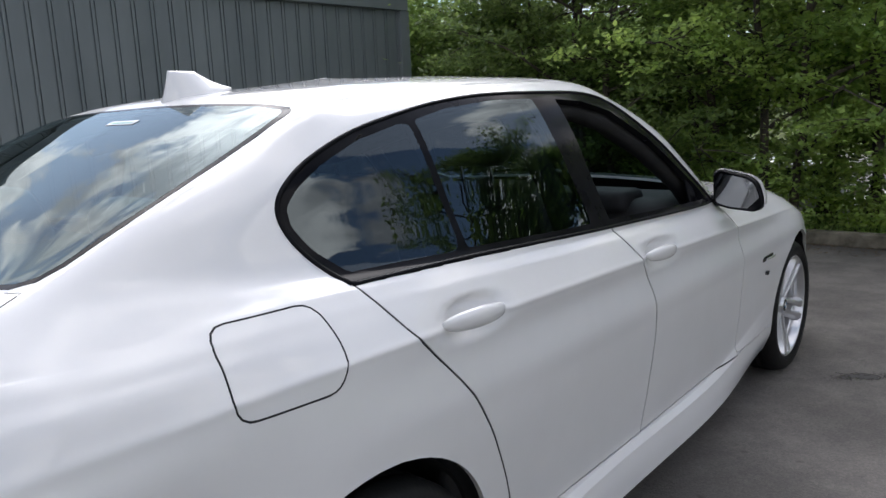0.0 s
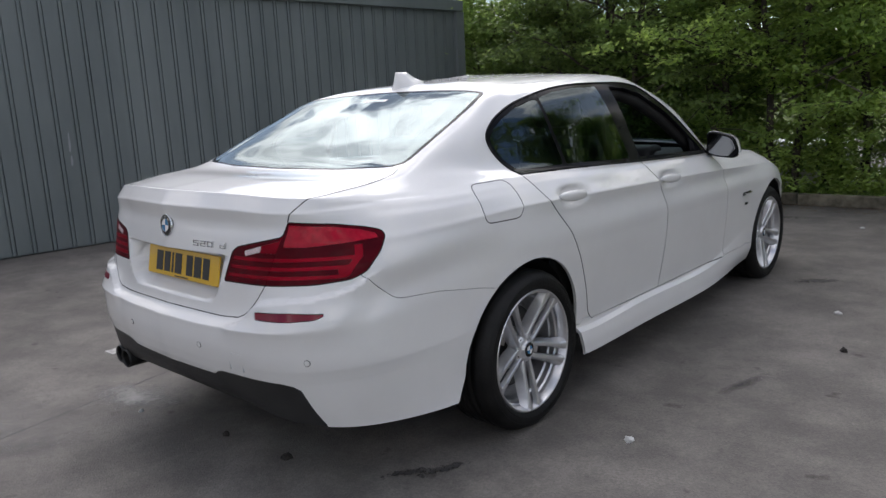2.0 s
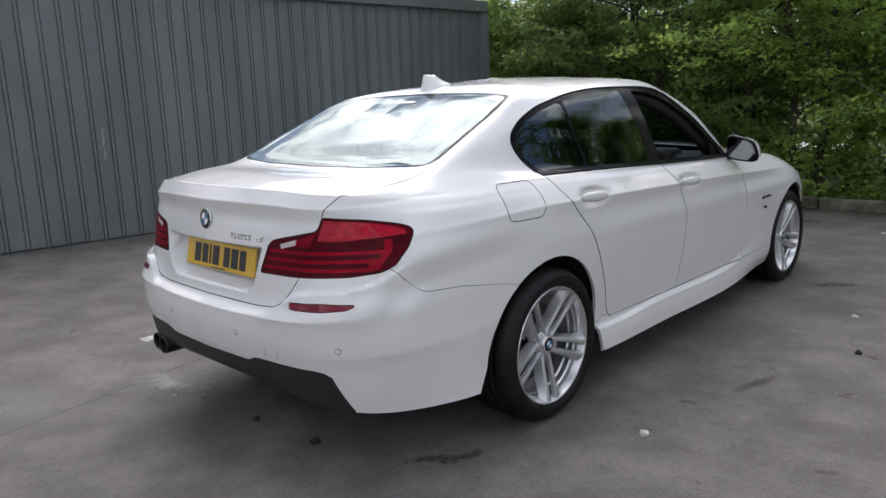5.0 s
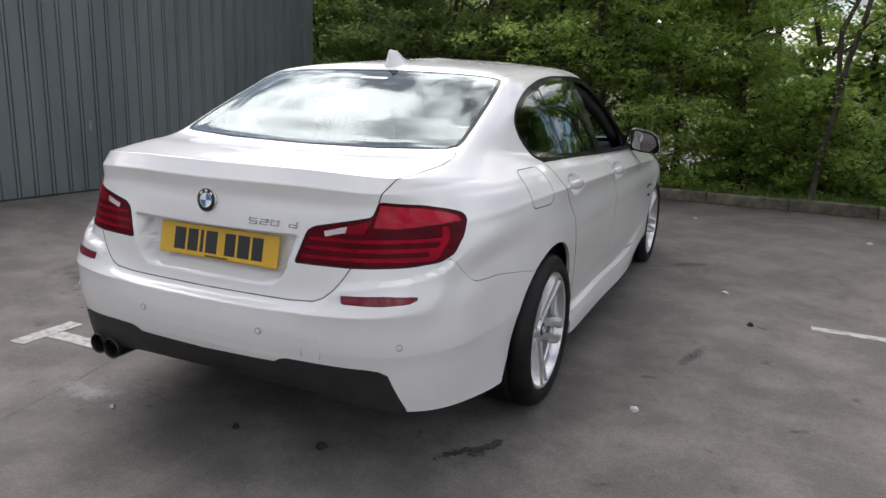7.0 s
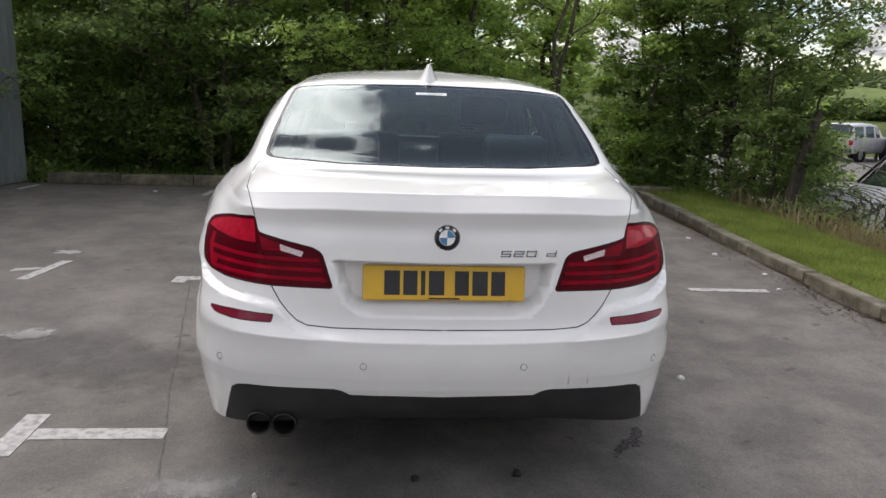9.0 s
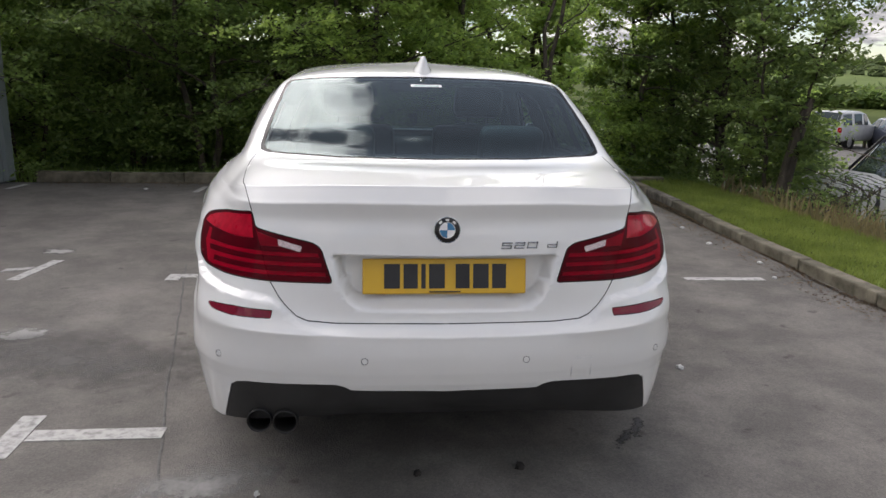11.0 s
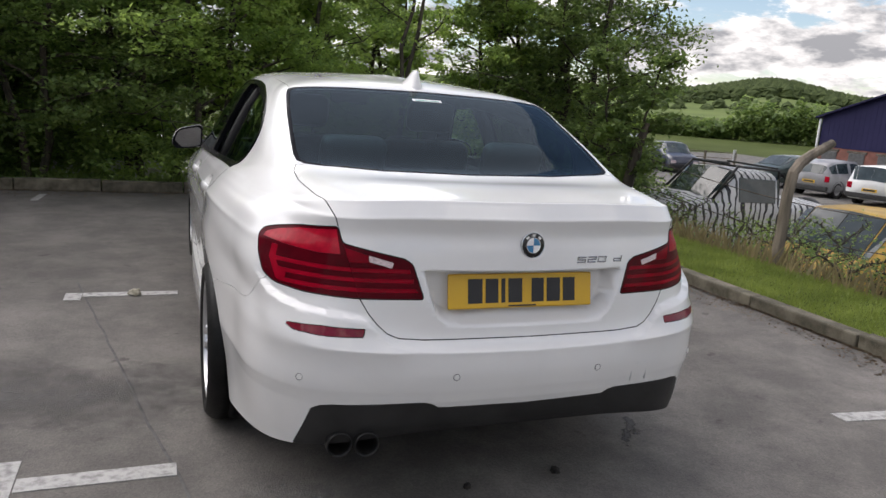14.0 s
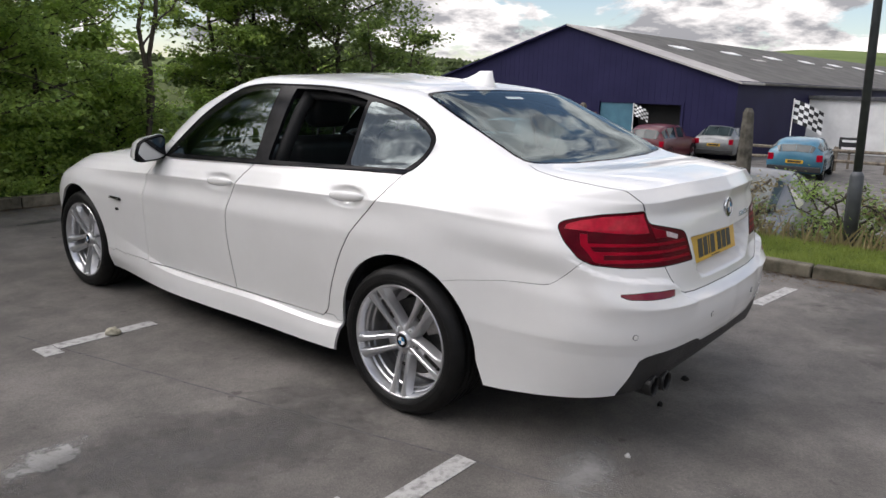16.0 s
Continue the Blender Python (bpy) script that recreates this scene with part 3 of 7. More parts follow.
# roof edge
curve((0, .228, 1.414), (.31, .228, 1.410), (.47, .238, 1.403), (.555, .265, 1.394), (.582, .36, 1.394), (.589, .52, 1.403), (.590, .73, 1.416),
      (.588, 1.05, 1.426), (.560, 1.385, 1.424), (.51, 1.435, 1.424), (.47, 1.455, 1.426), (.41, 1.42, 1.421), (.24, 1.45, 1.429), (0, 1.46, 1.433))
# roof
curve((0, .62, 1.456), (.19, .62, 1.452), (.28, .64, 1.448), (.315, .67, 1.447), (.335, .72, 1.448), (.345, .8, 1.451), (.35, .88, 1.454),
      (.35, .98, 1.457), (.34, 1.1, 1.456), (.32, 1.15, 1.455), (.29, 1.18, 1.456), (.24, 1.2, 1.458), (.14, 1.21, 1.461), (0, 1.22, 1.462))
curve(*[(0, .76 + .02 * k, 1.472) for k in range(14)])


# tighter bends where a panel has a crisp edge: extra curves close to the bumper's shelf, the waist crease and the spoiler edge
def between(a, b, w, v):
    """A curve between two others: at the share w round the tail, v along the flank."""
    return [p.lerp(q, w if k < 3 else v) for k, (p, q) in enumerate(zip(CURVES[a], CURVES[b]))]


EXTRA = [(12, between(11, 12, .05, .3)), (11, between(10, 11, .85, .6)), (11, between(10, 11, .18, .4)), (10, between(9, 10, .8, .6)), (9, between(8, 9, .3, .25)), (8, between(7, 8, .7, .76)), (6, between(5, 6, .16, .45)), (5, between(4, 5, .8, .55)), (3, between(2, 3, .78, .78)), (3, between(2, 3, .2, .16)), (2, between(1, 2, .85, .88))]
for at_, row_ in EXTRA:
    CURVES.insert(at_, row_)


def smooth_through(points, per):
    """A smooth curve through points, per steps in each span, that does not overshoot."""
    n = len(points)
    d = [max((points[k + 1] - points[k]).length, 1e-4) ** 0.5 for k in range(n - 1)]
    tan = []
    for k in range(n):
        if k == 0:
            tan.append((points[1] - points[0]) / d[0])
        elif k == n - 1:
            tan.append((points[-1] - points[-2]) / d[-1])
        else:
            a, b = (points[k] - points[k - 1]) / d[k - 1], (points[k + 1] - points[k]) / d[k]
            tan.append((a * d[k] + b * d[k - 1]) / (d[k] + d[k - 1]))
    out = []
    for k in range(n - 1):
        steps = per if isinstance(per, int) else per[k]
        for j in range(steps):
            t = j / steps
            out.append(points[k] * (2 * t ** 3 - 3 * t ** 2 + 1) + tan[k] * d[k] * (t ** 3 - 2 * t ** 2 + t)
                       + points[k + 1] * (3 * t ** 2 - 2 * t ** 3) + tan[k + 1] * d[k] * (t ** 3 - t ** 2))
    return out + [points[-1]]


def smoothstep(a, b, x):
    t = min(1.0, max(0.0, (x - a) / (b - a)))
    return t * t * (3 - 2 * t)


def shaped(p):
    """Local forms pressed into the panels: the dishes behind the door handles."""
    q = Vector(p)
    if q.x > 0.8 and 0.8 < q.z < 1.0:
        for cy, cz in HANDLES:
            d = math.hypot((q.y - cy) / 0.122, (q.z - cz) / 0.052)
            q.x -= 0.030 * (1 - smoothstep(0.45, 1.0, d))
    return q


HANDLES = ((0.328, 0.918), (1.288, 0.888))
# folds pressed sharply into the tail: the bumper's shelf under the lamps, and the plate's recess
SHELF = [(.37, .617), (.42, .626), (.455, .639), (.485, .664), (.505, .690), (.528, .706), (.57, .714), (.64, .719), (.70, .726), (.745, .737), (.775, .753), (.80, .776), (.83, .81)]
RECESS = [(-.01, .854), (.353, .854), (.343, .815), (.330, .765), (.314, .722), (.296, .700), (.268, .687), (.22, .680), (-.01, .679)]
RECESS_FLOOR = [(-.01, .846), (.330, .846), (.322, .815), (.308, .765), (.292, .735), (.274, .722), (.25, .716), (.21, .712), (-.01, .711)]


def gap_to(p, line):
    """Distance from a place to a polyline."""
    best = 9.0
    for a, b in zip(line, line[1:]):
        a, b = Vector(a), Vector(b)
        d = b - a
        q = a + d * min(1, max(0, (p - a).dot(d) / d.length_squared))
        best = min(best, (q - p).length)
    return best


def press(bm):
    low = lambda p: p.y < -.6 and p.x > .33 and .58 < p.z < .86
    score(bm, SHELF, 1, low)
    score(bm, [(x, z + .009) for x, z in SHELF], 1, low)
    back = lambda p: p.y < -.9 and p.x < .42 and .64 < p.z < .90
    score(bm, RECESS, 1, back)
    score(bm, RECESS_FLOOR, 1, back)
    xs, zs = [a for a, b in SHELF], [b for a, b in SHELF]
    for v in bm.verts:
        x, z = v.co.x, v.co.z
        if v.co.y < -.6 and .36 < x < .85 and .54 < z < .86:
            c = float(np.interp(x, xs, zs))
            k = 1.0 if z <= c + 2e-4 else max(0.0, 1 - (z - c) / .009)
            k *= smoothstep(.545, .70, min(z, c)) * smoothstep(.37, .43, x) * (1 - smoothstep(.765, .83, x))
            a = radians(66) * smoothstep(.42, .84, x)
            v.co += Vector((math.sin(a), -math.cos(a), 0)) * .024 * k
        elif v.co.y < -.9 and x < .40 and .66 < z < .88:
            p = Vector((x, z))
            if inside((x + 1e-5, z), RECESS):
                t = 1.0
                if not inside((x + 1e-5, z), RECESS_FLOOR):
                    o, i = gap_to(p, RECESS), gap_to(p, RECESS_FLOOR)
                    t = o / max(o + i, 1e-6)
                v.co.y += .080 * t
    return bm


def body_surface():
    """Half of the body as one fine quad sheet."""
    cols = [smooth_through(c, 16) for c in CURVES]
    steps = [12 if .60 < a[0].z < .86 and b[0].z - a[0].z > .05 else 3 if (b[0] - a[0]).length < .03 else 6 for a, b in zip(CURVES, CURVES[1:])]
    grid = list(zip(*[smooth_through([c[k] for c in cols], steps) for k in range(len(cols[0]))]))
    bm = bmesh.new()
    rows = [[bm.verts.new(shaped(p)) for p in r] for r in grid]
    for r, s in zip(rows, rows[1:]):
        for k in range(len(r) - 1):
            try:
                bm.faces.new((r[k], r[k + 1], s[k + 1], s[k]))
            except ValueError:
                pass
    bmesh.ops.remove_doubles(bm, verts=bm.verts[:], dist=1e-5)
    for v in bm.verts:
        if abs(v.co.x) < 1e-4:
            v.co.x = 0
    fixed(bm)
    up = max(bm.verts, key=lambda v: v.co.z)
    if up.normal.z < 0:
        bmesh.ops.reverse_faces(bm, faces=bm.faces[:])
    return press(bm)


def flat(p, axis):
    return (p.y, p.z) if axis == 0 else (p.x, p.z) if axis == 1 else (p.x, p.y)


def score(bm, line, axis, keep):
    """Scores the sheet along a polyline seen along an axis, so that faces end on it."""
    normal_of = lambda a, b: (b[1] - a[1], -(b[0] - a[0]))
    pool = [f for f in bm.faces if keep(f.calc_center_median())]
    lay = bm.faces.layers.int.get("pool") or bm.faces.layers.int.new("pool")
    for f in bm.faces:
        f[lay] = 0
    pool = [f for f in bm.faces if keep(f.calc_center_median())]
    for f in pool:
        f[lay] = 1
    # nearby corners of the sheet slide onto the line first, so that no slivers are left
    done = bm.verts.layers.int.get("scored") or bm.verts.layers.int.new("scored")
    bm.normal_update()
    for v in {v for f in pool for v in f.verts}:
        if v[done] or v.is_boundary or abs(v.co.x) < 1e-4:
            continue
        p, best = Vector(flat(v.co, axis)), None
        reach = min(0.005, 0.4 * min(e.calc_length() for e in v.link_edges))
        for a, b in zip(line, line[1:]):
            a, b = Vector(a), Vector(b)
            d = b - a
            if d.length < 1e-6:
                continue
            q = a + d * min(1, max(0, (p - a).dot(d) / d.length_squared))
            if (q - p).length < reach and (best is None or (q - p).length < (best - p).length):
                best = q
        if best is not None:
            n, step = flat(v.normal, axis), best - p
            if abs(v.normal[axis]) > 0.3:
                deep = -(n[0] * step.x + n[1] * step.y) / v.normal[axis]
                move = (deep, step.x, step.y) if axis == 0 else (step.x, deep, step.y) if axis == 1 else (step.x, step.y, deep)
                v.co += Vector(move)
                v[done] = 1
    for a, b in zip(line, line[1:]):
        if math.dist(a, b) < 1e-6:
            continue
        x0, x1 = min(a[0], b[0]) - .0005, max(a[0], b[0]) + .0005
        y0, y1 = min(a[1], b[1]) - .0005, max(a[1], b[1]) + .0005
        nx, ny = normal_of(a, b)
        near = []
        for f in bm.faces:
            if not f[lay]:
                continue
            ps = [flat(v.co, axis) for v in f.verts]
            if max(p[0] for p in ps) < x0 or min(p[0] for p in ps) > x1 or max(p[1] for p in ps) < y0 or min(p[1] for p in ps) > y1:
                continue
            side = [(p[0] - a[0]) * nx + (p[1] - a[1]) * ny for p in ps]
            if min(side) < -1e-7 and max(side) > 1e-7:
                near.append(f)
        if not near:
            continue
        co = Vector((0, a[0], a[1])) if axis == 0 else Vector((a[0], 0, a[1])) if axis == 1 else Vector((a[0], a[1], 0))
        no = Vector((0, nx, ny)) if axis == 0 else Vector((nx, 0, ny)) if axis == 1 else Vector((nx, ny, 0))
        geom = near + list({e for f in near for e in f.edges}) + list({v for f in near for v in f.verts})
        cut = bmesh.ops.bisect_plane(bm, geom=geom, plane_co=co, plane_no=no.normalized(), dist=2e-5)["geom_cut"]
        for v in cut:
            if isinstance(v, bmesh.types.BMVert):
                v[done] = 1


def inside(p, poly):
    x, y, hit = p[0], p[1], False
    for (x0, y0), (x1, y1) in zip(poly, poly[1:] + poly[:1]):
        if (y0 > y) != (y1 > y) and x < (x1 - x0) * (y - y0) / (y1 - y0) + x0:
            hit = not hit
    return hit


def rounded(points, per=5, closed=True):
    """A smooth outline through a few points."""
    n = len(points)
    out = []
    for k in range(n if closed else n - 1):
        p0, p1, p2, p3 = (Vector(points[(k + j) % n] if closed else points[min(max(k + j, 0), n - 1)]) for j in (-1, 0, 1, 2))
        for j in range(per):
            t = j / per
            q = 0.5 * ((2 * p1) + (p2 - p0) * t + (2 * p0 - 5 * p1 + 4 * p2 - p3) * t * t + (3 * p1 - p0 - 3 * p2 + p3) * t ** 3)
            out.append((q.x, q.y))
    if not closed:
        out.append(tuple(points[-1]))
    return out


def fillet(points, r, per=4):
    """An outline with its corners rounded off."""
    out, n = [], len(points)
    for k in range(n):
        p, a, b = Vector(points[k]), Vector(points[k - 1]), Vector(points[(k + 1) % n])
        da, db = (a - p), (b - p)
        ra = min(r, da.length * .45, db.length * .45)
        s, e = p + da.normalized() * ra, p + db.normalized() * ra
        for j in range(per + 1):
            t = j / per
            q = s * (1 - t) ** 2 + p * 2 * t * (1 - t) + e * t * t
            out.append((q.x, q.y))
    return out


ARCH_R = 0.379
def arch(cy, r=ARCH_R):
    """Outline of a wheel opening: round over the hub, its foot spread behind and ahead of the rear wheel."""
    back, ahead = (.048, .030) if cy == 0 else (0, 0)
    foot = [(1.0, .05), (1.0, .2), (.72, .235), (.40, .275), (.15, .305)]
    return [(cy - r - back * k, z) for k, z in foot] + [(cy + r * math.cos(a), 0.327 + r * math.sin(a)) for a in [math.pi * (1 - k / 32) for k in range(33)]] + [(cy + r + ahead * k, z) for k, z in foot[::-1]]


WINDOW_LINE = rounded([(.058, 1.036), (.45, 1.026), (1.05, 1.001), (1.55, .986), (1.9, .975)], 4, False) + \
    rounded([(1.9, .975), (1.81, 1.086), (1.645, 1.235), (1.455, 1.352), (1.28, 1.389), (1.0, 1.393), (.75, 1.389), (.56, 1.374), (.40, 1.350), (.23, 1.316),
             (.10, 1.272), (.025, 1.233), (-.018, 1.193), (-.024, 1.150), (.004, 1.095), (.058, 1.036)], 4, False)[1:-1]
REAR_SHUT = rounded([(.058, 1.036), (.10, .975), (.145, .915), (.215, .845), (.29, .76), (.35, .67), (.395, .585), (.434, .50), (.462, .42), (.482, .36), (.52, .322)], 2, False)
MID_SHUT = rounded([(1.055, 1.003), (1.118, .93), (1.19, .83), (1.232, .70), (1.236, .58), (1.222, .44), (1.205, .32)], 3, False)
FRONT_SHUT = [(1.9, .976), (1.97, .93), (2.03, .84), (2.065, .7), (2.08, .5), (2.085, .32)]
BUMPER_LINE = [(-.60, .78), (-.70, .7145), (-.715, .708), (-.735, .704)]
LAMP = fillet([(.351, .767), (.386, .872), (.410, .888), (.591, .926), (.603, .974), (.70, .958), (.756, .941), (.788, .927), (.805, .904), (.810, .855), (.802, .803), (.774, .780), (.70, .770), (.545, .767)], .012)
BARS = [(.786, .799), (.815, .828), (.844, .857)]
LAMP_IN = [(.366, .776), (.398, .863), (.585, .914), (.60, .957), (.70, .948), (.776, .920), (.793, .90), (.797, .86), (.79, .815), (.764, .788), (.70, .779), (.552, .776)]
REVERSE = fillet([(.450, .859), (.444, .876), (.519, .896), (.517, .876)], .004)
BRIGHT = [(.598, .893), (.606, .964), (.70, .950), (.752, .934), (.782, .919), (.793, .904), (.745, .897), (.66, .890)]
HOOK = [(.745, .800), (.772, .804), (.783, .85), (.772, .890), (.757, .889), (.767, .85), (.757, .816)]
REFLEX = fillet([(.540, .661), (.534, .686), (.66, .690), (.762, .684), (.735, .667), (.66, .661)], .005)
DIFFUSER = [(-.01, .2), (-.01, .424), (.295, .43), (.318, .444), (.345, .45), (.62, .446), (.655, .44), (.678, .425), (.715, .29), (.715, .2)]
FLAP = fillet([(-.254, 1.028), (-.262, .886), (-.062, .884), (-.034, .945), (-.050, 1.029)], .036)


mat_gap = mat("dusty door seal", (0.075, 0.074, 0.072), (0.11, 0.108, 0.105), 0.8)


def build_saloon():
    car = thing("saloon_car", "white four-door saloon with dark windows, parked on tarmac", "car")
    bm = body_surface()
    global BODY_TREE
    BODY_TREE = BVHTree.FromBMesh(bm)
    tag = bm.faces.layers.int.new("tag")
    side = lambda p: p.x > 0.5
    flank = lambda p: p.x > 0.55 and p.y > -0.95
    tail = lambda p: p.y < -0.55 and p.z < 1.06
    for cy in (0.0, 2.968):
        score(bm, arch(cy), 0, lambda p, cy=cy: p.x > .6 and abs(p.y - cy) < .5 and p.z < .8)
        mids = [(f, f.calc_center_median()) for f in bm.faces]
        bmesh.ops.delete(bm, geom=[f for f, c in mids if c.x > .6 and c.z < .8 and inside((c.y, c.z), arch(cy))], context="FACES")
    upper = lambda p: p.x > .5 and p.z > .9 and -.2 < p.y < 2.2
    score(bm, WINDOW_LINE + WINDOW_LINE[:1], 0, upper)
    # glazing inside the black surround
    quarter = fillet([(.078, 1.053), (.388, 1.044), (.402, 1.07), (.404, 1.325), (.372, 1.326), (.23, 1.297), (.11, 1.255), (.036, 1.216), (-.002, 1.184), (-.006, 1.150), (.022, 1.102)], .012)
    rear = fillet([(.424, 1.044), (.962, 1.023), (.966, 1.06), (.950, 1.376), (.75, 1.373), (.56, 1.357), (.428, 1.333)], .012)
    front = fillet([(1.068, 1.020), (1.81, .996), (1.81, 1.03), (1.73, 1.105), (1.57, 1.230), (1.395, 1.328), (1.24, 1.363), (1.078, 1.374)], .012)
    for g in (quarter, rear, front):
        score(bm, g + g[:1], 0, upper)
    score(bm, REAR_SHUT, 0, flank)
    score(bm, MID_SHUT, 0, flank)
    score(bm, FRONT_SHUT, 0, flank)
    foot = [(.48, .322), (1.205, .32), (2.09, .32)]
    score(bm, foot, 0, flank)
    line = [(-.805, .805), (-.75, .748), (-.70, .705), (-.685, .697), (-.66, .690), (-.5, .680), (-.3, .652), (-.2, .63)]
    score(bm, line, 0, lambda p: p.x > .6 and -.9 < p.y < 0)
    score(bm, LAMP + LAMP[:1], 1, lambda p: p.y < -.55 and .7 < p.z < 1.0)
    lampish = lambda p: p.y < -.55 and .74 < p.z < .99 and .33 < p.x < .83 and inside((p.x, p.z), LAMP)
    for ring in (LAMP_IN, REVERSE, BRIGHT, HOOK):
        score(bm, ring + ring[:1], 1, lampish)
    for lo, hi in BARS:
        for z in (lo, hi):
            score(bm, [(.34, z), (.78, z)], 1, lampish)
    
    score(bm, [(.34, .872), (.6, .872)], 1, lampish)
    score(bm, REFLEX + REFLEX[:1], 1, lambda p: p.y < -.7 and .6 < p.z < .75)
    score(bm, DIFFUSER[1:], 1, lambda p: p.y < -.8 and p.z < .6)
    lid_low = [(0, .643), (.353, .645), (.43, .651), (.462, .664), (.492, .690), (.518, .722), (.545, .767)]
    score(bm, lid_low, 1, lambda p: p.y < -.8 and .55 < p.z < .8)
    lid_split = [(.545, .767), (.591, .926), (.603, .974)]
    score(bm, lid_split, 1, lambda p: p.y < -.8 and .7 < p.z < 1.0)
    lid_side = [(.603, .974), (.610, 1.0), (.624, 1.028)]
    corner = BODY_TREE.ray_cast(Vector((.624, -3, 1.028)), Vector((0, 1, 0)))[0].y
    score(bm, lid_side, 1, lambda p: p.y < -.75 and .95 < p.z < 1.07)
    lid_top = [(.624, corner), (.636, corner + .035), (.648, corner + .085), (.661, -.68), (.668, -.6), (.668, -.5), (.655, -.455)]
    score(bm, lid_top, 2, lambda p: p.y < -.4 and p.z > 1.02)
    glass = [(0, -.51), (.35, -.50), (.56, -.47), (.62, -.450), (.645, -.422), (.650, -.375), (.644, -.25), (.632, -.1), (.617, .04), (.606, .11), (.596, .135), (.57, .147), (.50, .152), (.33, .160), (0, .166)]
    up = lambda p: p.z > 1.05 and p.y < .5
    score(bm, glass, 2, up)
    pane = [(0, -.497), (.345, -.487), (.552, -.458), (.607, -.438), (.631, -.412), (.636, -.372), (.630, -.25), (.618, -.1), (.603, .035), (.592, .10), (.583, .12), (.56, .133), (.495, .139), (.328, .147), (0, .153)]
    score(bm, pane, 2, up)
    shield = [(0, 2.32), (.3, 2.30), (.55, 2.25), (.66, 2.19), (.70, 2.1), (.62, 1.75), (.54, 1.53), (.46, 1.535), (.26, 1.56), (0, 1.57)]
    score(bm, shield, 2, lambda p: p.z > .95 and p.y > 1.3)
    roof_seam = [(.588, .142), (.591, .2), (.590, .3), (.587, .45), (.585, .7), (.582, 1.05), (.566, 1.3), (.54, 1.53)]
    score(bm, roof_seam, 2, lambda p: p.z > 1.3 and .1 < p.y < 1.6)
    score(bm, FLAP + FLAP[:1], 0, lambda p: p.x > .6 and -.42 < p.y < .08 and .8 < p.z < 1.06)
    bonnet = [(0, 3.62), (.40, 3.55), (.62, 3.3), (.69, 3.0), (.73, 2.6), (.76, 2.3), (.76, 2.1)]
    score(bm, bonnet, 2, lambda p: p.z > .75 and p.y > 1.95)
    bmesh.ops.remove_doubles(bm, verts=bm.verts[:], dist=0.0009)
    bmesh.ops.dissolve_degenerate(bm, edges=bm.edges[:], dist=0.0006)
    # which part each face belongs to
    NAMES = ["quarter_panel", "front_wing", "rear_door", "front_door", "sill", "rear_bumper", "boot_lid", "roof", "rear_window", "window_surround", "quarter_glass", "rear_door_glass",
             "front_door_glass", "tail_lamp_outer", "tail_lamp_inner", "reflector", "diffuser", "windscreen", "bonnet", "front_bumper", "rear_window_border", "fuel_flap", "lamp_bright", "lamp_bar", "lid_lamp_bar", "reversing_lamp"]
    ID = {n: k for k, n in enumerate(NAMES)}
    lid_poly = [(-.01, -1.3), (-.01, -.51), (.35, -.50), (.56, -.47), (.62, -.450), (.655, -.455), (.668, -.5), (.668, -.6), (.661, -.68), (.648, corner + .085), (.636, corner + .035), (.624, corner), (.624, -1.3)]
    lid_face = [(-.01, .643)] + lid_low[1:] + lid_split[1:] + lid_side[1:] + [(.624, 1.2), (-.01, 1.2)]
    rear_poly = REAR_SHUT + [(1.205, .32)] + MID_SHUT[::-1]
    front_poly = MID_SHUT + [(2.085, .32)] + FRONT_SHUT[::-1]
    for f in bm.faces:
        p = f.calc_center_median()
        yz, xz, xy = (p.y, p.z), (p.x, p.z), (p.x, p.y)
        k = "quarter_panel"
        if p.z > 1.02 and p.y < .5 and inside(xy, [(-.01, -.51)] + glass[1:-1] + [(-.01, .166)]):
            k = "rear_window" if inside(xy, [(-.01, -.497)] + pane[1:-1] + [(-.01, .153)]) else "rear_window_border"
        elif p.z > .95 and p.y > 1.3 and inside(xy, [(-.01, 2.32)] + shield[1:-1] + [(-.01, 1.57)]):
            k = "windscreen"
        elif p.x > .5 and p.z > .95 and -.1 < p.y < 2 and inside(yz, WINDOW_LINE):
            k = "quarter_glass" if inside(yz, quarter) else "rear_door_glass" if inside(yz, rear) else "front_door_glass" if inside(yz, front) else "window_surround"
        elif p.z > 1.3 and inside(xy, [(-.01, .166), (.33, .160), (.50, .152), (.57, .147)] + roof_seam + [(.46, 1.535), (-.01, 1.57)]):
            k = "roof"
        elif p.y < -.6 and .7 < p.z < 1.0 and inside(xz, LAMP):
            inner = inside(xz, [(.3, .7), (.529, .70), (.545, .767), (.591, .926), (.603, .974), (.603, 1.0), (.3, 1.0)])
            k = "tail_lamp_inner" if inner else "tail_lamp_outer"
            bar = any(lo < p.z < hi for lo, hi in BARS)
            if inner and inside(xz, REVERSE):
                k = "reversing_lamp"
            elif inner and (bar or p.z > .872) and inside(xz, LAMP_IN):
                k = "lid_lamp_bar"
            elif not inner and inside(xz, BRIGHT):
                k = "lamp_bright"
            elif not inner and bar and p.x < .775 and inside(xz, LAMP_IN):
                k = "lamp_bar"
            elif not inner and inside(xz, HOOK):
                k = "lamp_bar"
        elif p.y < -.7 and .6 < p.z < .75 and inside(xz, REFLEX):
            k = "reflector"
        elif p.y < -.8 and p.z < .6 and inside(xz, DIFFUSER):
            k = "diffuser"
        elif (p.y < -.85 and inside(xz, lid_face)) or (p.z > 1.02 and p.y < -.4 and inside(xy, lid_poly)):
            k = "boot_lid"
        elif p.y < -.1 and p.z < .8 and (p.z < np.interp(p.y, [a for a, b in line], [b for a, b in line])):
            k = "rear_bumper"
        elif p.x > .6 and inside(yz, FLAP):
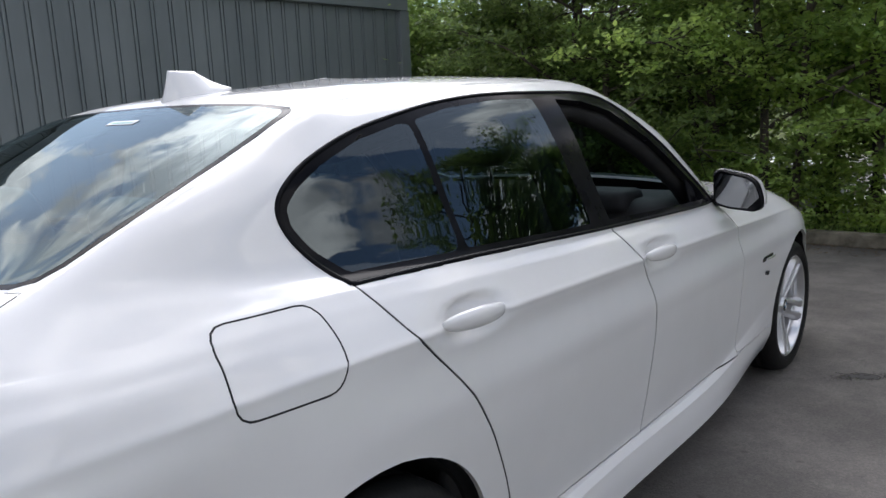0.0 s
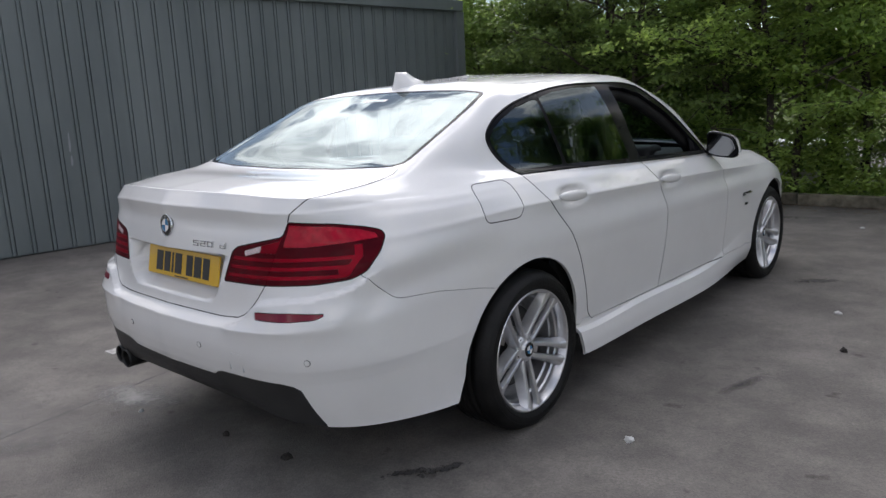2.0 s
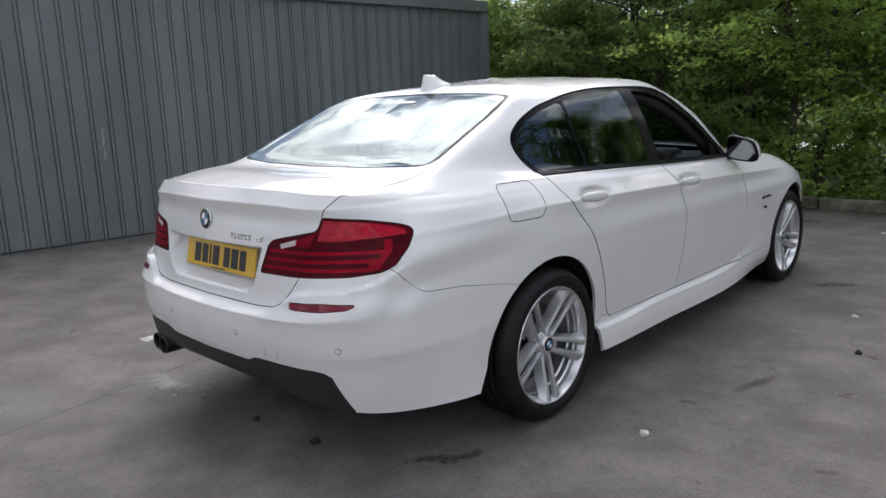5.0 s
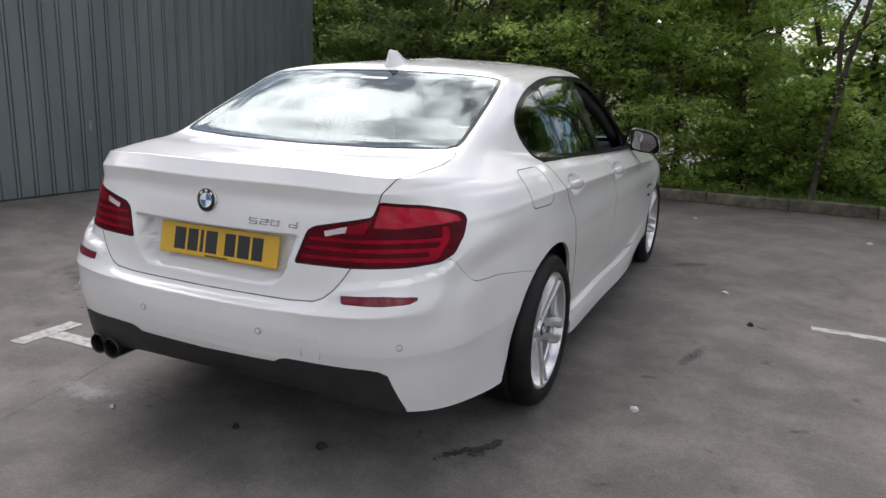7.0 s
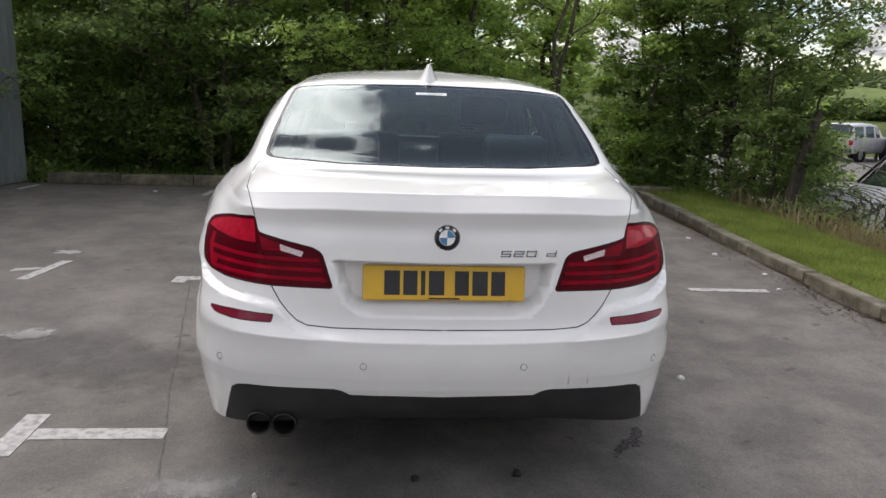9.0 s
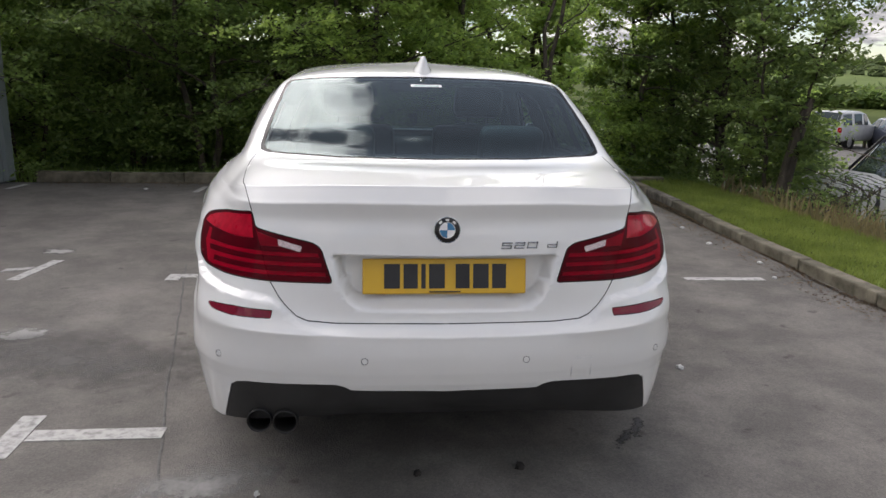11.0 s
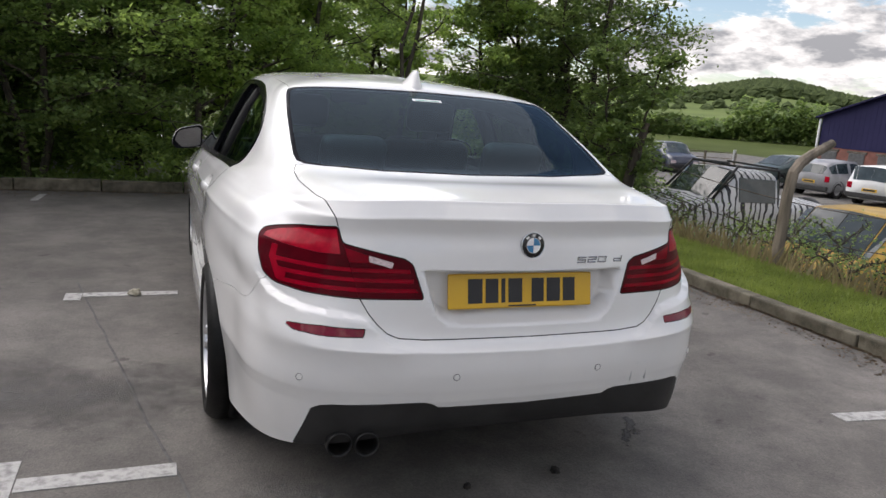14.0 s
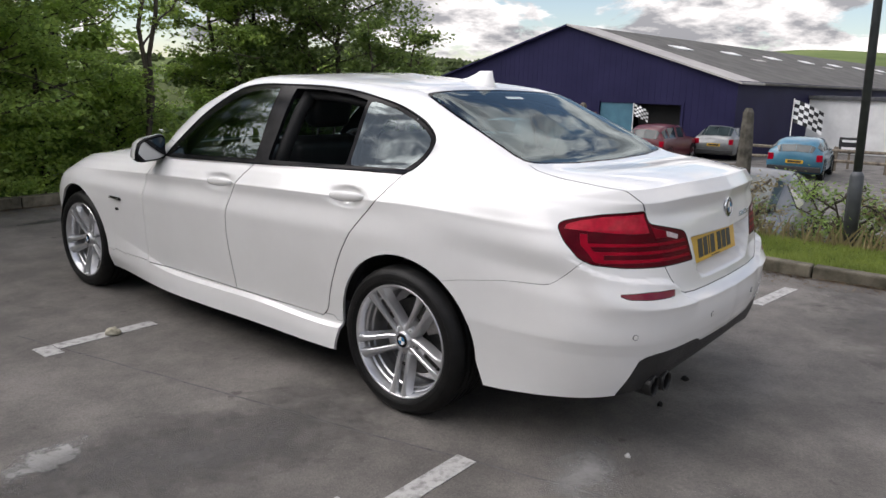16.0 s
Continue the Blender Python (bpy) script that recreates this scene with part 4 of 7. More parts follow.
            k = "fuel_flap"
        elif p.x > .6 and inside(yz, rear_poly):
            k = "rear_door"
        elif p.x > .6 and inside(yz, front_poly):
            k = "front_door"
        elif p.z < .33 and .2 < p.y < 2.75:
            k = "sill"
        elif p.y > 1.9 and p.z > .75 and inside(xy, [(-.01, 3.62)] + bonnet[1:] + [(.70, 2.1), (.66, 2.19), (.55, 2.25), (.3, 2.3), (-.01, 2.32)]):
            k = "bonnet"
        elif p.y > 3.33:
            k = "front_bumper"
        elif p.y > 1.9 and p.z < 1.05:
            k = "front_wing"
        f[tag] = ID[k]

    # slivers that lie across a panel's edge go to the panel that they border on most
    for turn in range(3):
        change = []
        for f in bm.faces:
            share = {}
            for e in f.edges:
                for g in e.link_faces:
                    if g is not f:
                        share[g[tag]] = share.get(g[tag], 0) + e.calc_length()
            if share:
                best = max(share, key=share.get)
                if best != f[tag] and share[best] > .58 * sum(e.calc_length() for e in f.edges):
                    change.append((f, best))
        for f, best in change:
            f[tag] = best

    def piece(names, mirror, flange=True, gap=0.0022, depth=0.014):
        """The faces of some parts as a mesh of their own: one half, its mirror image, or both joined on the middle line."""
        b = bm.copy()
        t = b.faces.layers.int["tag"]
        ids = {ID[n] for n in names}
        bmesh.ops.delete(b, geom=[f for f in b.faces if f[t] not in ids], context="FACES")
        if mirror in ("left", "both"):
            keep = [] if mirror == "both" else b.verts[:]
            dup = bmesh.ops.duplicate(b, geom=b.verts[:] + b.edges[:] + b.faces[:])["geom"]
            vs, fs = [g for g in dup if isinstance(g, bmesh.types.BMVert)], [g for g in dup if isinstance(g, bmesh.types.BMFace)]
            for v in vs:
                v.co.x = -v.co.x
            bmesh.ops.reverse_faces(b, faces=fs)
            if mirror == "left":
                bmesh.ops.delete(b, geom=keep, context="VERTS")
            else:
                bmesh.ops.remove_doubles(b, verts=b.verts[:], dist=2e-5)
        bmesh.ops.remove_doubles(b, verts=b.verts[:], dist=0.0011)
        b.normal_update()
        if flange:
            edges = [e for e in b.edges if e.is_boundary]
            move = {}
            for e in edges:
                f = e.link_faces[0]
                d = f.calc_center_median() - (e.verts[0].co + e.verts[1].co) / 2
                ax = (e.verts[1].co - e.verts[0].co).normalized()
                d -= ax * d.dot(ax)
                if d.length > 1e-7:
                    for v in e.verts:
                        move[v] = move.get(v, Vector()) + d.normalized() * e.calc_length()
            inward = {v: -sum((f.normal * f.calc_area() for f in v.link_faces), Vector()).normalized() for v in move}
            shift = {v: d.normalized() * gap if d.length > 1e-6 else Vector() for v, d in move.items()}
            marks = []
            for e in edges:
                p, q = e.verts
                if p in shift and q in shift:
                    n = max(1, int(e.calc_length() / .003))
                    marks += [(p.co.lerp(q.co, k / n), shift[p].lerp(shift[q], k / n)) for k in range(n + 1)]
            tree_ = KDTree(max(1, len(marks)))
            for k, (c, d) in enumerate(marks):
                tree_.insert(c, k)
            tree_.balance()
            # what lies just inside the edge is drawn in with it, so that nothing folds
            near = []
            for v in b.verts:
                if v not in shift:
                    c, k, dist = tree_.find(v.co)
                    if k is not None and dist < .008:
                        near.append((v, marks[k][1] * (1 - dist / .008)))
            for v, d in list(shift.items()) + near:
                v.co += d
            for e in edges:
                e.smooth = False
            ext = bmesh.ops.extrude_edge_only(b, edges=edges)["geom"]
            origin = {}
            for g in ext:
                if isinstance(g, bmesh.types.BMVert):
                    best = [e.other_vert(g) for e in g.link_edges if e.other_vert(g) in inward]
                    if best:
                        g.co += inward[best[0]] * depth
        b.faces.layers.int.remove(b.faces.layers.int["tag"])
        return b

    # dark inner shell, which closes the shut lines from behind and lines the cabin
    shell = bm.copy()
    t = shell.faces.layers.int["tag"]
    open_ = {ID[n] for n in ("quarter_glass", "rear_door_glass", "front_door_glass", "rear_window", "windscreen")}
    bmesh.ops.delete(shell, geom=[f for f in shell.faces if f[t] in open_], context="FACES")
    shell.normal_update()
    for v in shell.verts:
        off = v.normal * 0.016
        if abs(v.co.x) < 1e-4:
            off.x = 0
        v.co -= off
    dup = bmesh.ops.duplicate(shell, geom=shell.verts[:] + shell.edges[:] + shell.faces[:])["geom"]
    for v in dup:
        if isinstance(v, bmesh.types.BMVert):
            v.co.x = -v.co.x
    bmesh.ops.remove_doubles(shell, verts=shell.verts[:], dist=2e-5)
    fixed(shell)
    part("inner_shell", shell, TRIM, car, "black inner body lining", smooth=True)

    for name in ("rear_bumper", "boot_lid", "roof", "bonnet", "front_bumper"):
        part(name, piece([name], "both", gap=.0006 if name == "rear_bumper" else .0018), PAINT, car, smooth=True)
    part("rear_window", piece(["rear_window"], "both", gap=0, depth=0.004), GLASS_REAR, car, "dark tinted rear window", smooth=True)
    part("window_border", piece(["rear_window_border"], "both", gap=0.0005, depth=0.006), TRIM_BLACK, car, "black edge of the rear window", smooth=True)
    part("diffuser", piece(["diffuser"], "both"), MATT_BLACK, car, "black plastic diffuser under the bumper", smooth=True)
    part("windscreen", piece(["windscreen"], "both", gap=0, depth=0.004), GLASS_SIDE, car, smooth=True)
    for side_ in ("right", "left"):
        for name in ("front_wing", "sill"):
            part(name, piece([name], side_), PAINT, car, smooth=True)
        if side_ == "right":
            wing = part("quarter_panel", piece(["quarter_panel"], side_, gap=.0016), PAINT, car, smooth=True)
            part("fuel_flap", piece(["fuel_flap"], side_, gap=.0022), PAINT, wing, smooth=True)
        else:
            part("quarter_panel", piece(["quarter_panel", "fuel_flap"], side_, gap=.0016), PAINT, car, smooth=True)
        doors = {n: part(n, piece([n], side_, gap=.0034), PAINT, car, smooth=True) for n in ("rear_door", "front_door")}
        part("window_surround", piece(["window_surround"], side_, gap=0.0, depth=0.02), TRIM_BLACK, car, "gloss black window surround", smooth=True)
        part("quarter_glass", piece(["quarter_glass"], side_, gap=0, depth=0.004), GLASS_SIDE, car, smooth=True)
        if side_ == "right":
            part("window_glass", piece(["rear_door_glass"], side_, gap=0, depth=0.004), GLASS_SIDE, doors["rear_door"], smooth=True)
        else:
            part("window_glass", piece(["front_door_glass"], side_, gap=0, depth=0.004), GLASS_SIDE, doors["front_door"], smooth=True)
        lamp = part("tail_lamp", piece(["tail_lamp_outer"], side_, gap=0.0006), LAMP_DARK, car, "red tail lamp with light bars", smooth=True)
        part("upper_lens", piece(["lamp_bright"], side_, gap=0.0003, depth=0.004), LAMP_RED, lamp, "bright red upper lens", smooth=True)
        part("light_bar", piece(["lamp_bar"], side_, gap=0.0003, depth=0.004), LAMP_BAR, lamp, smooth=True)
        lid_lamp = part("lid_lamp", piece(["tail_lamp_inner"], side_, gap=0.0006), LAMP_DARK, car, "red lamp part on the boot lid", smooth=True)
        part("light_bar", piece(["lid_lamp_bar"], side_, gap=0.0003, depth=0.004), LAMP_LID, lid_lamp, smooth=True)
        part("reversing_lens", piece(["reversing_lamp"], side_, gap=0.0003, depth=0.004), LAMP_CLEAR, lid_lamp, "clear reversing lamp lens", smooth=True)
        part("reflector", piece(["reflector"], side_), REFLECTOR, car, "slim red reflector in the bumper", smooth=True)
    bm.free()
    # black seals laid along the windows, lamps and shut lines
    def on_skin(line, axis, sink):
        out = []
        for a, b in line:
            o, d = (Vector((3, a, b)), Vector((-1, 0, 0))) if axis == 0 else (Vector((a, -3, b)), Vector((0, 1, 0))) if axis == 1 else (Vector((a, b, 3)), Vector((0, 0, -1)))
            place, facing = BODY_TREE.ray_cast(o, d)[:2]
            if place:
                out.append(place - facing * sink)
        return out
    def dense(line, step=.012):
        out = []
        for p, q in zip(line, line[1:]):
            n = max(1, int(math.dist(p, q) / step))
            out += [(p[0] + (q[0] - p[0]) * k / n, p[1] + (q[1] - p[1]) * k / n) for k in range(n)]
        return out + [line[-1]]
    SEALS = [("window_trim", dense(WINDOW_LINE + WINDOW_LINE[:1]), 0, .001, .0058, TRIM_BLACK), ("lamp_seal", dense(LAMP + LAMP[:1]), 1, .0008, .0022, CAVITY),
             ("door_seal", dense(REAR_SHUT), 0, .0016, .0026, CAVITY), ("door_seal", dense(MID_SHUT), 0, .0030, .0024, mat_gap),
             ("lid_seal", dense(lid_low[2:]), 1, .0016, .0024, CAVITY), ("lid_seal", dense([(-.05, .643)] + lid_low[1:3]), 1, .0016, .0026, CAVITY), ("lid_seal", dense(lid_side), 1, .0014, .0024, CAVITY), ("lid_seal", dense(lid_top), 2, .0014, .0022, CAVITY)]
    for name, line_, axis, sink, r, mt in SEALS:
        places = on_skin(line_, axis, sink)
        for s in (1, -1):
            t = bmesh.new()
            tube(t, [Vector((p.x * s, p.y, p.z)) for p in places], r, 8)
            part(name, fixed(t), mt, car, smooth=True)
    t = bmesh.new()
    tube(t, on_skin(dense(FLAP + FLAP[:1]), 0, .0018), .0024, 8)
    part("flap_seal", fixed(t), CAVITY, car, smooth=True)
    return car


SALOON = build_saloon()


mat_exhaust = mat("sooty dark chrome", (0.010, 0.010, 0.010), (0.020, 0.019, 0.018), 0.38, 0.0, spec=0.3)
mat_ring = mat("sensor ring gap", (0.16, 0.16, 0.16), (0.22, 0.22, 0.22), 0.6)
mat_seam = mat("paint seam", (0.54, 0.54, 0.54), (0.60, 0.60, 0.60), 0.5)


def tail_y(x, z):
    """Where the tail's skin lies at a place seen from behind."""
    place = BODY_TREE.ray_cast(Vector((abs(x), -3, z)), Vector((0, 1, 0)))[0]
    return place.y if place else -1.0


def wheel_parts(car, x, y, side_):
    """One wheel: rim with five double spokes, tyre, cap, bolts, brake disc and caliper."""
    m = Matrix.Translation((x, y, 0.322)) @ (Matrix.Rotation(math.pi, 4, "Z") if side_ < 0 else Matrix.Identity(4))
    bm = bmesh.new()
    # stepped barrel and rolled lip
    lathe(bm, [(.190, -.175), (.222, -.172), (.238, -.17), (.230, -.15), (.225, -.095), (.217, -.088), (.219, -.050), (.226, -.044), (.228, -.022), (.235, -.016), (.2365, .004), (.2405, .010), (.2420, .024), (.2465, .030),
               (.2515, .031), (.2550, .027), (.2550, .018), (.250, .010), (.242, -.02), (.240, -.15), (.222, -.178), (.190, -.180)], 80, close=True)
    # hub, set back from the lip
    lathe(bm, [(.0, .002), (.034, .002), (.037, -.001), (.041, -.010), (.056, -.014), (.066, -.020), (.070, -.032), (.070, -.06), (.0, -.06)], 40)
    bmesh.ops.transform(bm, matrix=m, verts=bm.verts[:])
    fixed(bm)
    for e in bm.edges:
        e.smooth = e.calc_face_angle(0) < 0.6 if e.is_manifold else True
    wheel = part("wheel", bm, ALLOY, car, "silver five double-spoke alloy wheel", smooth=True)
    # along a spoke: radius, offset from the pair's middle line, half width, face, depth of the flank
    run = ((.036, .0190, .0085, -.012, .030), (.055, .0225, .0098, -.010, .040), (.080, .0250, .0104, -.006, .044), (.11, .0265, .0108, .000, .046), (.15, .0280, .0112, .008, .046), (.19, .0295, .0122, .017, .042), (.222, .0315, .0150, .024, .034), (.2430, .0330, .0200, .028, .020))
    for k in range(5):
        base = math.radians(-90 + 72 * k)
        c, t = Vector((0, math.cos(base), math.sin(base))), Vector((0, -math.sin(base), math.cos(base)))
        for s in (-1, 1):
            bm, rings = bmesh.new(), []
            for r, half, w, xo, th in run:
                o = c * r + t * (s * half)
                rings.append([bm.verts.new(m @ (o + t * (s * q) + Vector((xo + h, 0, 0)))) for q, h in ((-w * 1.15, -.020), (-w * .85, -.003), (-w * .5, 0), (w * .45, 0), (w * .95, -.004), (w * 1.9, -th))])
            for p, q in zip(rings, rings[1:]):
                for j in range(6):
                    bm.faces.new((p[j], p[(j + 1) % 6], q[(j + 1) % 6], q[j]))
            bm.faces.new(rings[0]); bm.faces.new(rings[-1])
            fixed(bm)
            for e in bm.edges:
                e.smooth = e.calc_face_angle(0) < 0.45 if e.is_manifold else True
            part("spoke", bm, ALLOY, wheel, smooth=True)
        # sunken channel between the two ridges
        bm, rings = bmesh.new(), []
        for r, half, w, xo, th in run[1:4]:
            d = .024 + .12 * (r - .055)
            rings.append([bm.verts.new(m @ (c * r + t * q + Vector((xo - d - dd, 0, 0)))) for q, dd in ((-half, 0), (half, 0), (half, .012), (-half, .012))])
        for p, q in zip(rings, rings[1:]):
            for j in range(4):
                bm.faces.new((p[j], p[(j + 1) % 4], q[(j + 1) % 4], q[j]))
        bm.faces.new(rings[0]); bm.faces.new(rings[-1])
        part("spoke_web", fixed(bm), ALLOY, wheel)
    bm = bmesh.new()
    prof = [(.247, .020), (.2555, .028), (.266, .037), (.285, .0415), (.303, .0375), (.318, .024), (.3275, .008), (.3325, -.010)]
    for g in (-.045, -.085, -.125, -.165):
        prof += [(.3325, g + .009), (.326, g + .007), (.326, g), (.3325, g - .002)]
    prof += [(.3285, -.192), (.320, -.206), (.308, -.219), (.285, -.224), (.262, -.221), (.250, -.21), (.243, -.2), (.240, -.18), (.243, -.01)]
    lathe(bm, prof, 96, close=True)
    for r, h in ((.273, .0385), (.299, .0382)):
        lathe(bm, [(r - .0015, h - .002), (r - .001, h + .0018), (r + .001, h + .0018), (r + .0015, h - .002)], 96)
    bmesh.ops.transform(bm, matrix=m, verts=bm.verts[:])
    for v in bm.verts:
        v.co.z = max(v.co.z, .002)
    part("tyre", fixed(bm), RUBBER, wheel, "black road tyre", smooth=True)
    bm = bmesh.new()
    lathe(bm, [(.0, -.075), (.055, -.075), (.055, -.085), (.168, -.085), (.172, -.089), (.172, -.107), (.168, -.111), (.0, -.111)], 64, m=m)
    part("brake_disc", fixed(bm), DISC, wheel, "grey steel brake disc")
    bm = bmesh.new()
    lo, hi = (20, 62) if side_ < 0 else (118, 160)
    pts = [(r * math.cos(math.radians(a)), r * math.sin(math.radians(a))) for r, a in [(.205, lo + (hi - lo) * k / 8) for k in range(9)] + [(.115, hi - (hi - lo) * k / 8) for k in range(9)]]
    prism(bm, pts, -.078, -.045, "x", m=m)
    part("brake_caliper", fixed(bm), STEEL, wheel, "grey brake caliper")
    bm = bmesh.new()
    lathe(bm, [(.0, .0045), (.024, .0045), (.030, .003), (.033, -.001), (.033, -.006)], 32, m=m)
    cap_ = part("centre_cap", fixed(bm), GLOSS_BLACK, wheel, "black round centre cap with quartered disc", smooth=True)
    for k in range(5):
        a = math.radians(-90 + 72 * k)
        bm = bmesh.new()
        lathe(bm, [(.0, -.014), (.0075, -.014), (.009, -.017), (.009, -.032)], 6, m=m @ Matrix.Translation((0, .052 * math.cos(a), .052 * math.sin(a))))
        part("wheel_bolt", fixed(bm), DISC, wheel)
    roundel_fill(wheel, m @ Matrix.Translation((.0046, 0, 0)) @ Matrix.Rotation(math.pi / 2, 4, "Y") @ Matrix.Rotation(math.pi / 2, 4, "Z"), .018)


def roundel_fill(parent, m, r):
    """Four coloured quarters, facing the local z axis."""
    for k, mt in enumerate((BLUE, WHITE_ENAMEL, BLUE, WHITE_ENAMEL)):
        bm = bmesh.new()
        pts = [(0, 0)] + [(r * math.cos(a), r * math.sin(a)) for a in [math.pi / 2 * (k + j / 8) for j in range(9)]]
        prism(bm, pts, 0, .0012, "z", m=m)
        part("quarter_disc", fixed(bm), mt, parent)


def arch_liner(car, y, side_):
    bm = bmesh.new()
    r = .375
    rings = []
    for xo in (-.045, -.30):
        rings.append([bm.verts.new((side_ * (.90 + xo), y + r * math.cos(a), .327 + r * math.sin(a))) for a in [math.pi * (1.06 - 1.12 * k / 36) for k in range(37)]])
    for k in range(36):
        bm.faces.new((rings[0][k], rings[0][k + 1], rings[1][k + 1], rings[1][k]))
    bm.faces.new(rings[1])
    part("wheel_arch_liner", fixed(bm), CAVITY, car, "black wheel arch liner")


def mirror_parts(car, s):
    """Door mirror: a wedge that tapers outboard, its white cap a shell over the top and the outer end, the glass set in a black rim."""
    edge = fillet([(-.088, .066), (-.066, .080), (.040, .056), (.074, .034), (.094, -.022), (.094, -.056), (.072, -.076), (-.030, -.068), (-.084, -.050)], .016, 3)
    at = Vector((.934, 1.016))

    def ring_at(bm, y, size, pts, grow=0.0, drop=0.0):
        out = []
        for u, v in pts:
            k = size + grow / max(.03, math.hypot(u, v))
            out.append(bm.verts.new((s * (at.x + u * k - drop * .5), y, at.y + v * k)))
        return out

    def skin(bm, rings, closed):
        n = len(rings[0])
        for a, b in zip(rings, rings[1:]):
            for k in range(n if closed else n - 1):
                bm.faces.new((a[k], a[(k + 1) % n], b[(k + 1) % n], b[k]))

    bm = bmesh.new()
    rings = [ring_at(bm, 1.902, .86, edge), ring_at(bm, 1.893, .90, edge), ring_at(bm, 1.893, .955, edge), ring_at(bm, 1.900, .985, edge), ring_at(bm, 1.935, 1.0, edge),
             ring_at(bm, 1.975, .93, edge, drop=.008), ring_at(bm, 2.008, .72, edge, drop=.03), ring_at(bm, 2.028, .36, edge, drop=.05)]
    skin(bm, rings, True)
    bm.faces.new(rings[0]); bm.faces.new(rings[-1])
    body = part("door_mirror", fixed(bm), TRIM_BLACK, car, "door mirror with white cap on black housing", smooth=True)
    bm = bmesh.new()
    upper = edge[:len(edge) * 5 // 9 + 2]
    rings = [ring_at(bm, y, k, upper, .0035, d) for y, k, d in ((1.912, .995, 0), (1.938, 1.005, 0), (1.977, .935, .008), (2.010, .73, .03), (2.031, .37, .05))]
    skin(bm, rings, False)
    bmesh.ops.solidify(bm, geom=bm.faces[:], thickness=.003)
    part("cap", fixed(bm), PAINT, body, "white painted cap", smooth=True)
    bm = bmesh.new()
    prism(bm, [(s * (at.x + u * .86), at.y + v * .86) for u, v in edge], 1.893, 1.898, "y")
    bmesh.ops.rotate(bm, verts=bm.verts[:], cent=(s * at.x, 1.896, at.y), matrix=Matrix.Rotation(radians(5), 3, "X") @ Matrix.Rotation(radians(5 * s), 3, "Z"))
    part("mirror_glass", fixed(bm), MIRROR, body, "mirror glass")
    bm = bmesh.new()
    tube(bm, [(s * .83, 1.93, .978), (s * .87, 1.945, .975), (s * .91, 1.955, .975)], [.030, .024, .026], 10)
    part("arm", fixed(bm), GLOSS_BLACK, body, smooth=True)
    # black corner plate at the foot of the windscreen pillar
    bm = bmesh.new()
    prism(bm, fillet([(1.885, .978), (1.725, .984), (1.765, 1.085), (1.79, 1.08)], .008, 3), .800 * s, .812 * s, "x")
    bmesh.ops.rotate(bm, verts=bm.verts[:], cent=(s * .81, 1.8, .98), matrix=Matrix.Rotation(radians(-24 * s), 3, "Y"))
    bmesh.ops.translate(bm, verts=bm.verts[:], vec=(s * .024, 0, 0))
    part("corner_plate", fixed(bm), TRIM_BLACK, car, smooth=True)
    # lining of the windscreen pillar and roof rail, inside the glass
    bm = bmesh.new()
    run = [(1.90, .96, .765), (1.80, 1.055, .745), (1.63, 1.190, .69), (1.45, 1.300, .625), (1.27, 1.345, .598), (1.0, 1.358, .592), (.72, 1.350, .590), (.45, 1.318, .595), (.26, 1.28, .605)]
    tube(bm, [Vector((s * x, y, z)) for y, z, x in run], [.034, .036, .040, .044, .042, .036, .034, .034, .03], 10)
    part("pillar_lining", fixed(bm), TRIM, car, "black lining of the windscreen pillar and roof rail", smooth=True)
    bm = bmesh.new()
    tube(bm, [Vector((s * x, y, z)) for y, z, x in ((.965, .94, .79), (.945, 1.1, .735), (.925, 1.25, .665), (.915, 1.35, .60))], [.040, .036, .034, .034], 10)
    part("pillar_lining", fixed(bm), CAVITY, car, "black lining of the door pillar", smooth=True)


def seat(name, x, y, z, w, front):
    t = thing(name, "black leather car seat with headrest" if front else "black leather rear bench with headrests", "car seat", at=Matrix.Translation((x, y, z)))
    part("cushion", fixed(boxed(-w / 2, w / 2, -.02, .50, 0, .16, .05, seg=3)), LEATHER, t, smooth=True)
    lean = Matrix.Translation((0, .02, .12)) @ Matrix.Rotation(radians(13 if front else 20), 4, "X")
    part("backrest", fixed(boxed(-w / 2, w / 2, -.10, .05, 0, .60, .05, m=lean, seg=3)), LEATHER, t, smooth=True)
    for hx in ((0,) if front else (-.36, .36)):
        part("headrest", fixed(boxed(hx - .14, hx + .14, -.075, .035, .655, .83, .045, m=lean, seg=3)), LEATHER, t, smooth=True)
        for dx in (-.06, .06):
            bm = bmesh.new()
            tube(bm, [lean @ Vector((hx + dx, -.02, .57)), lean @ Vector((hx + dx, -.02, .68))], .007, 8)
            part("headrest_rod", fixed(bm), CHROME, t)
    return t


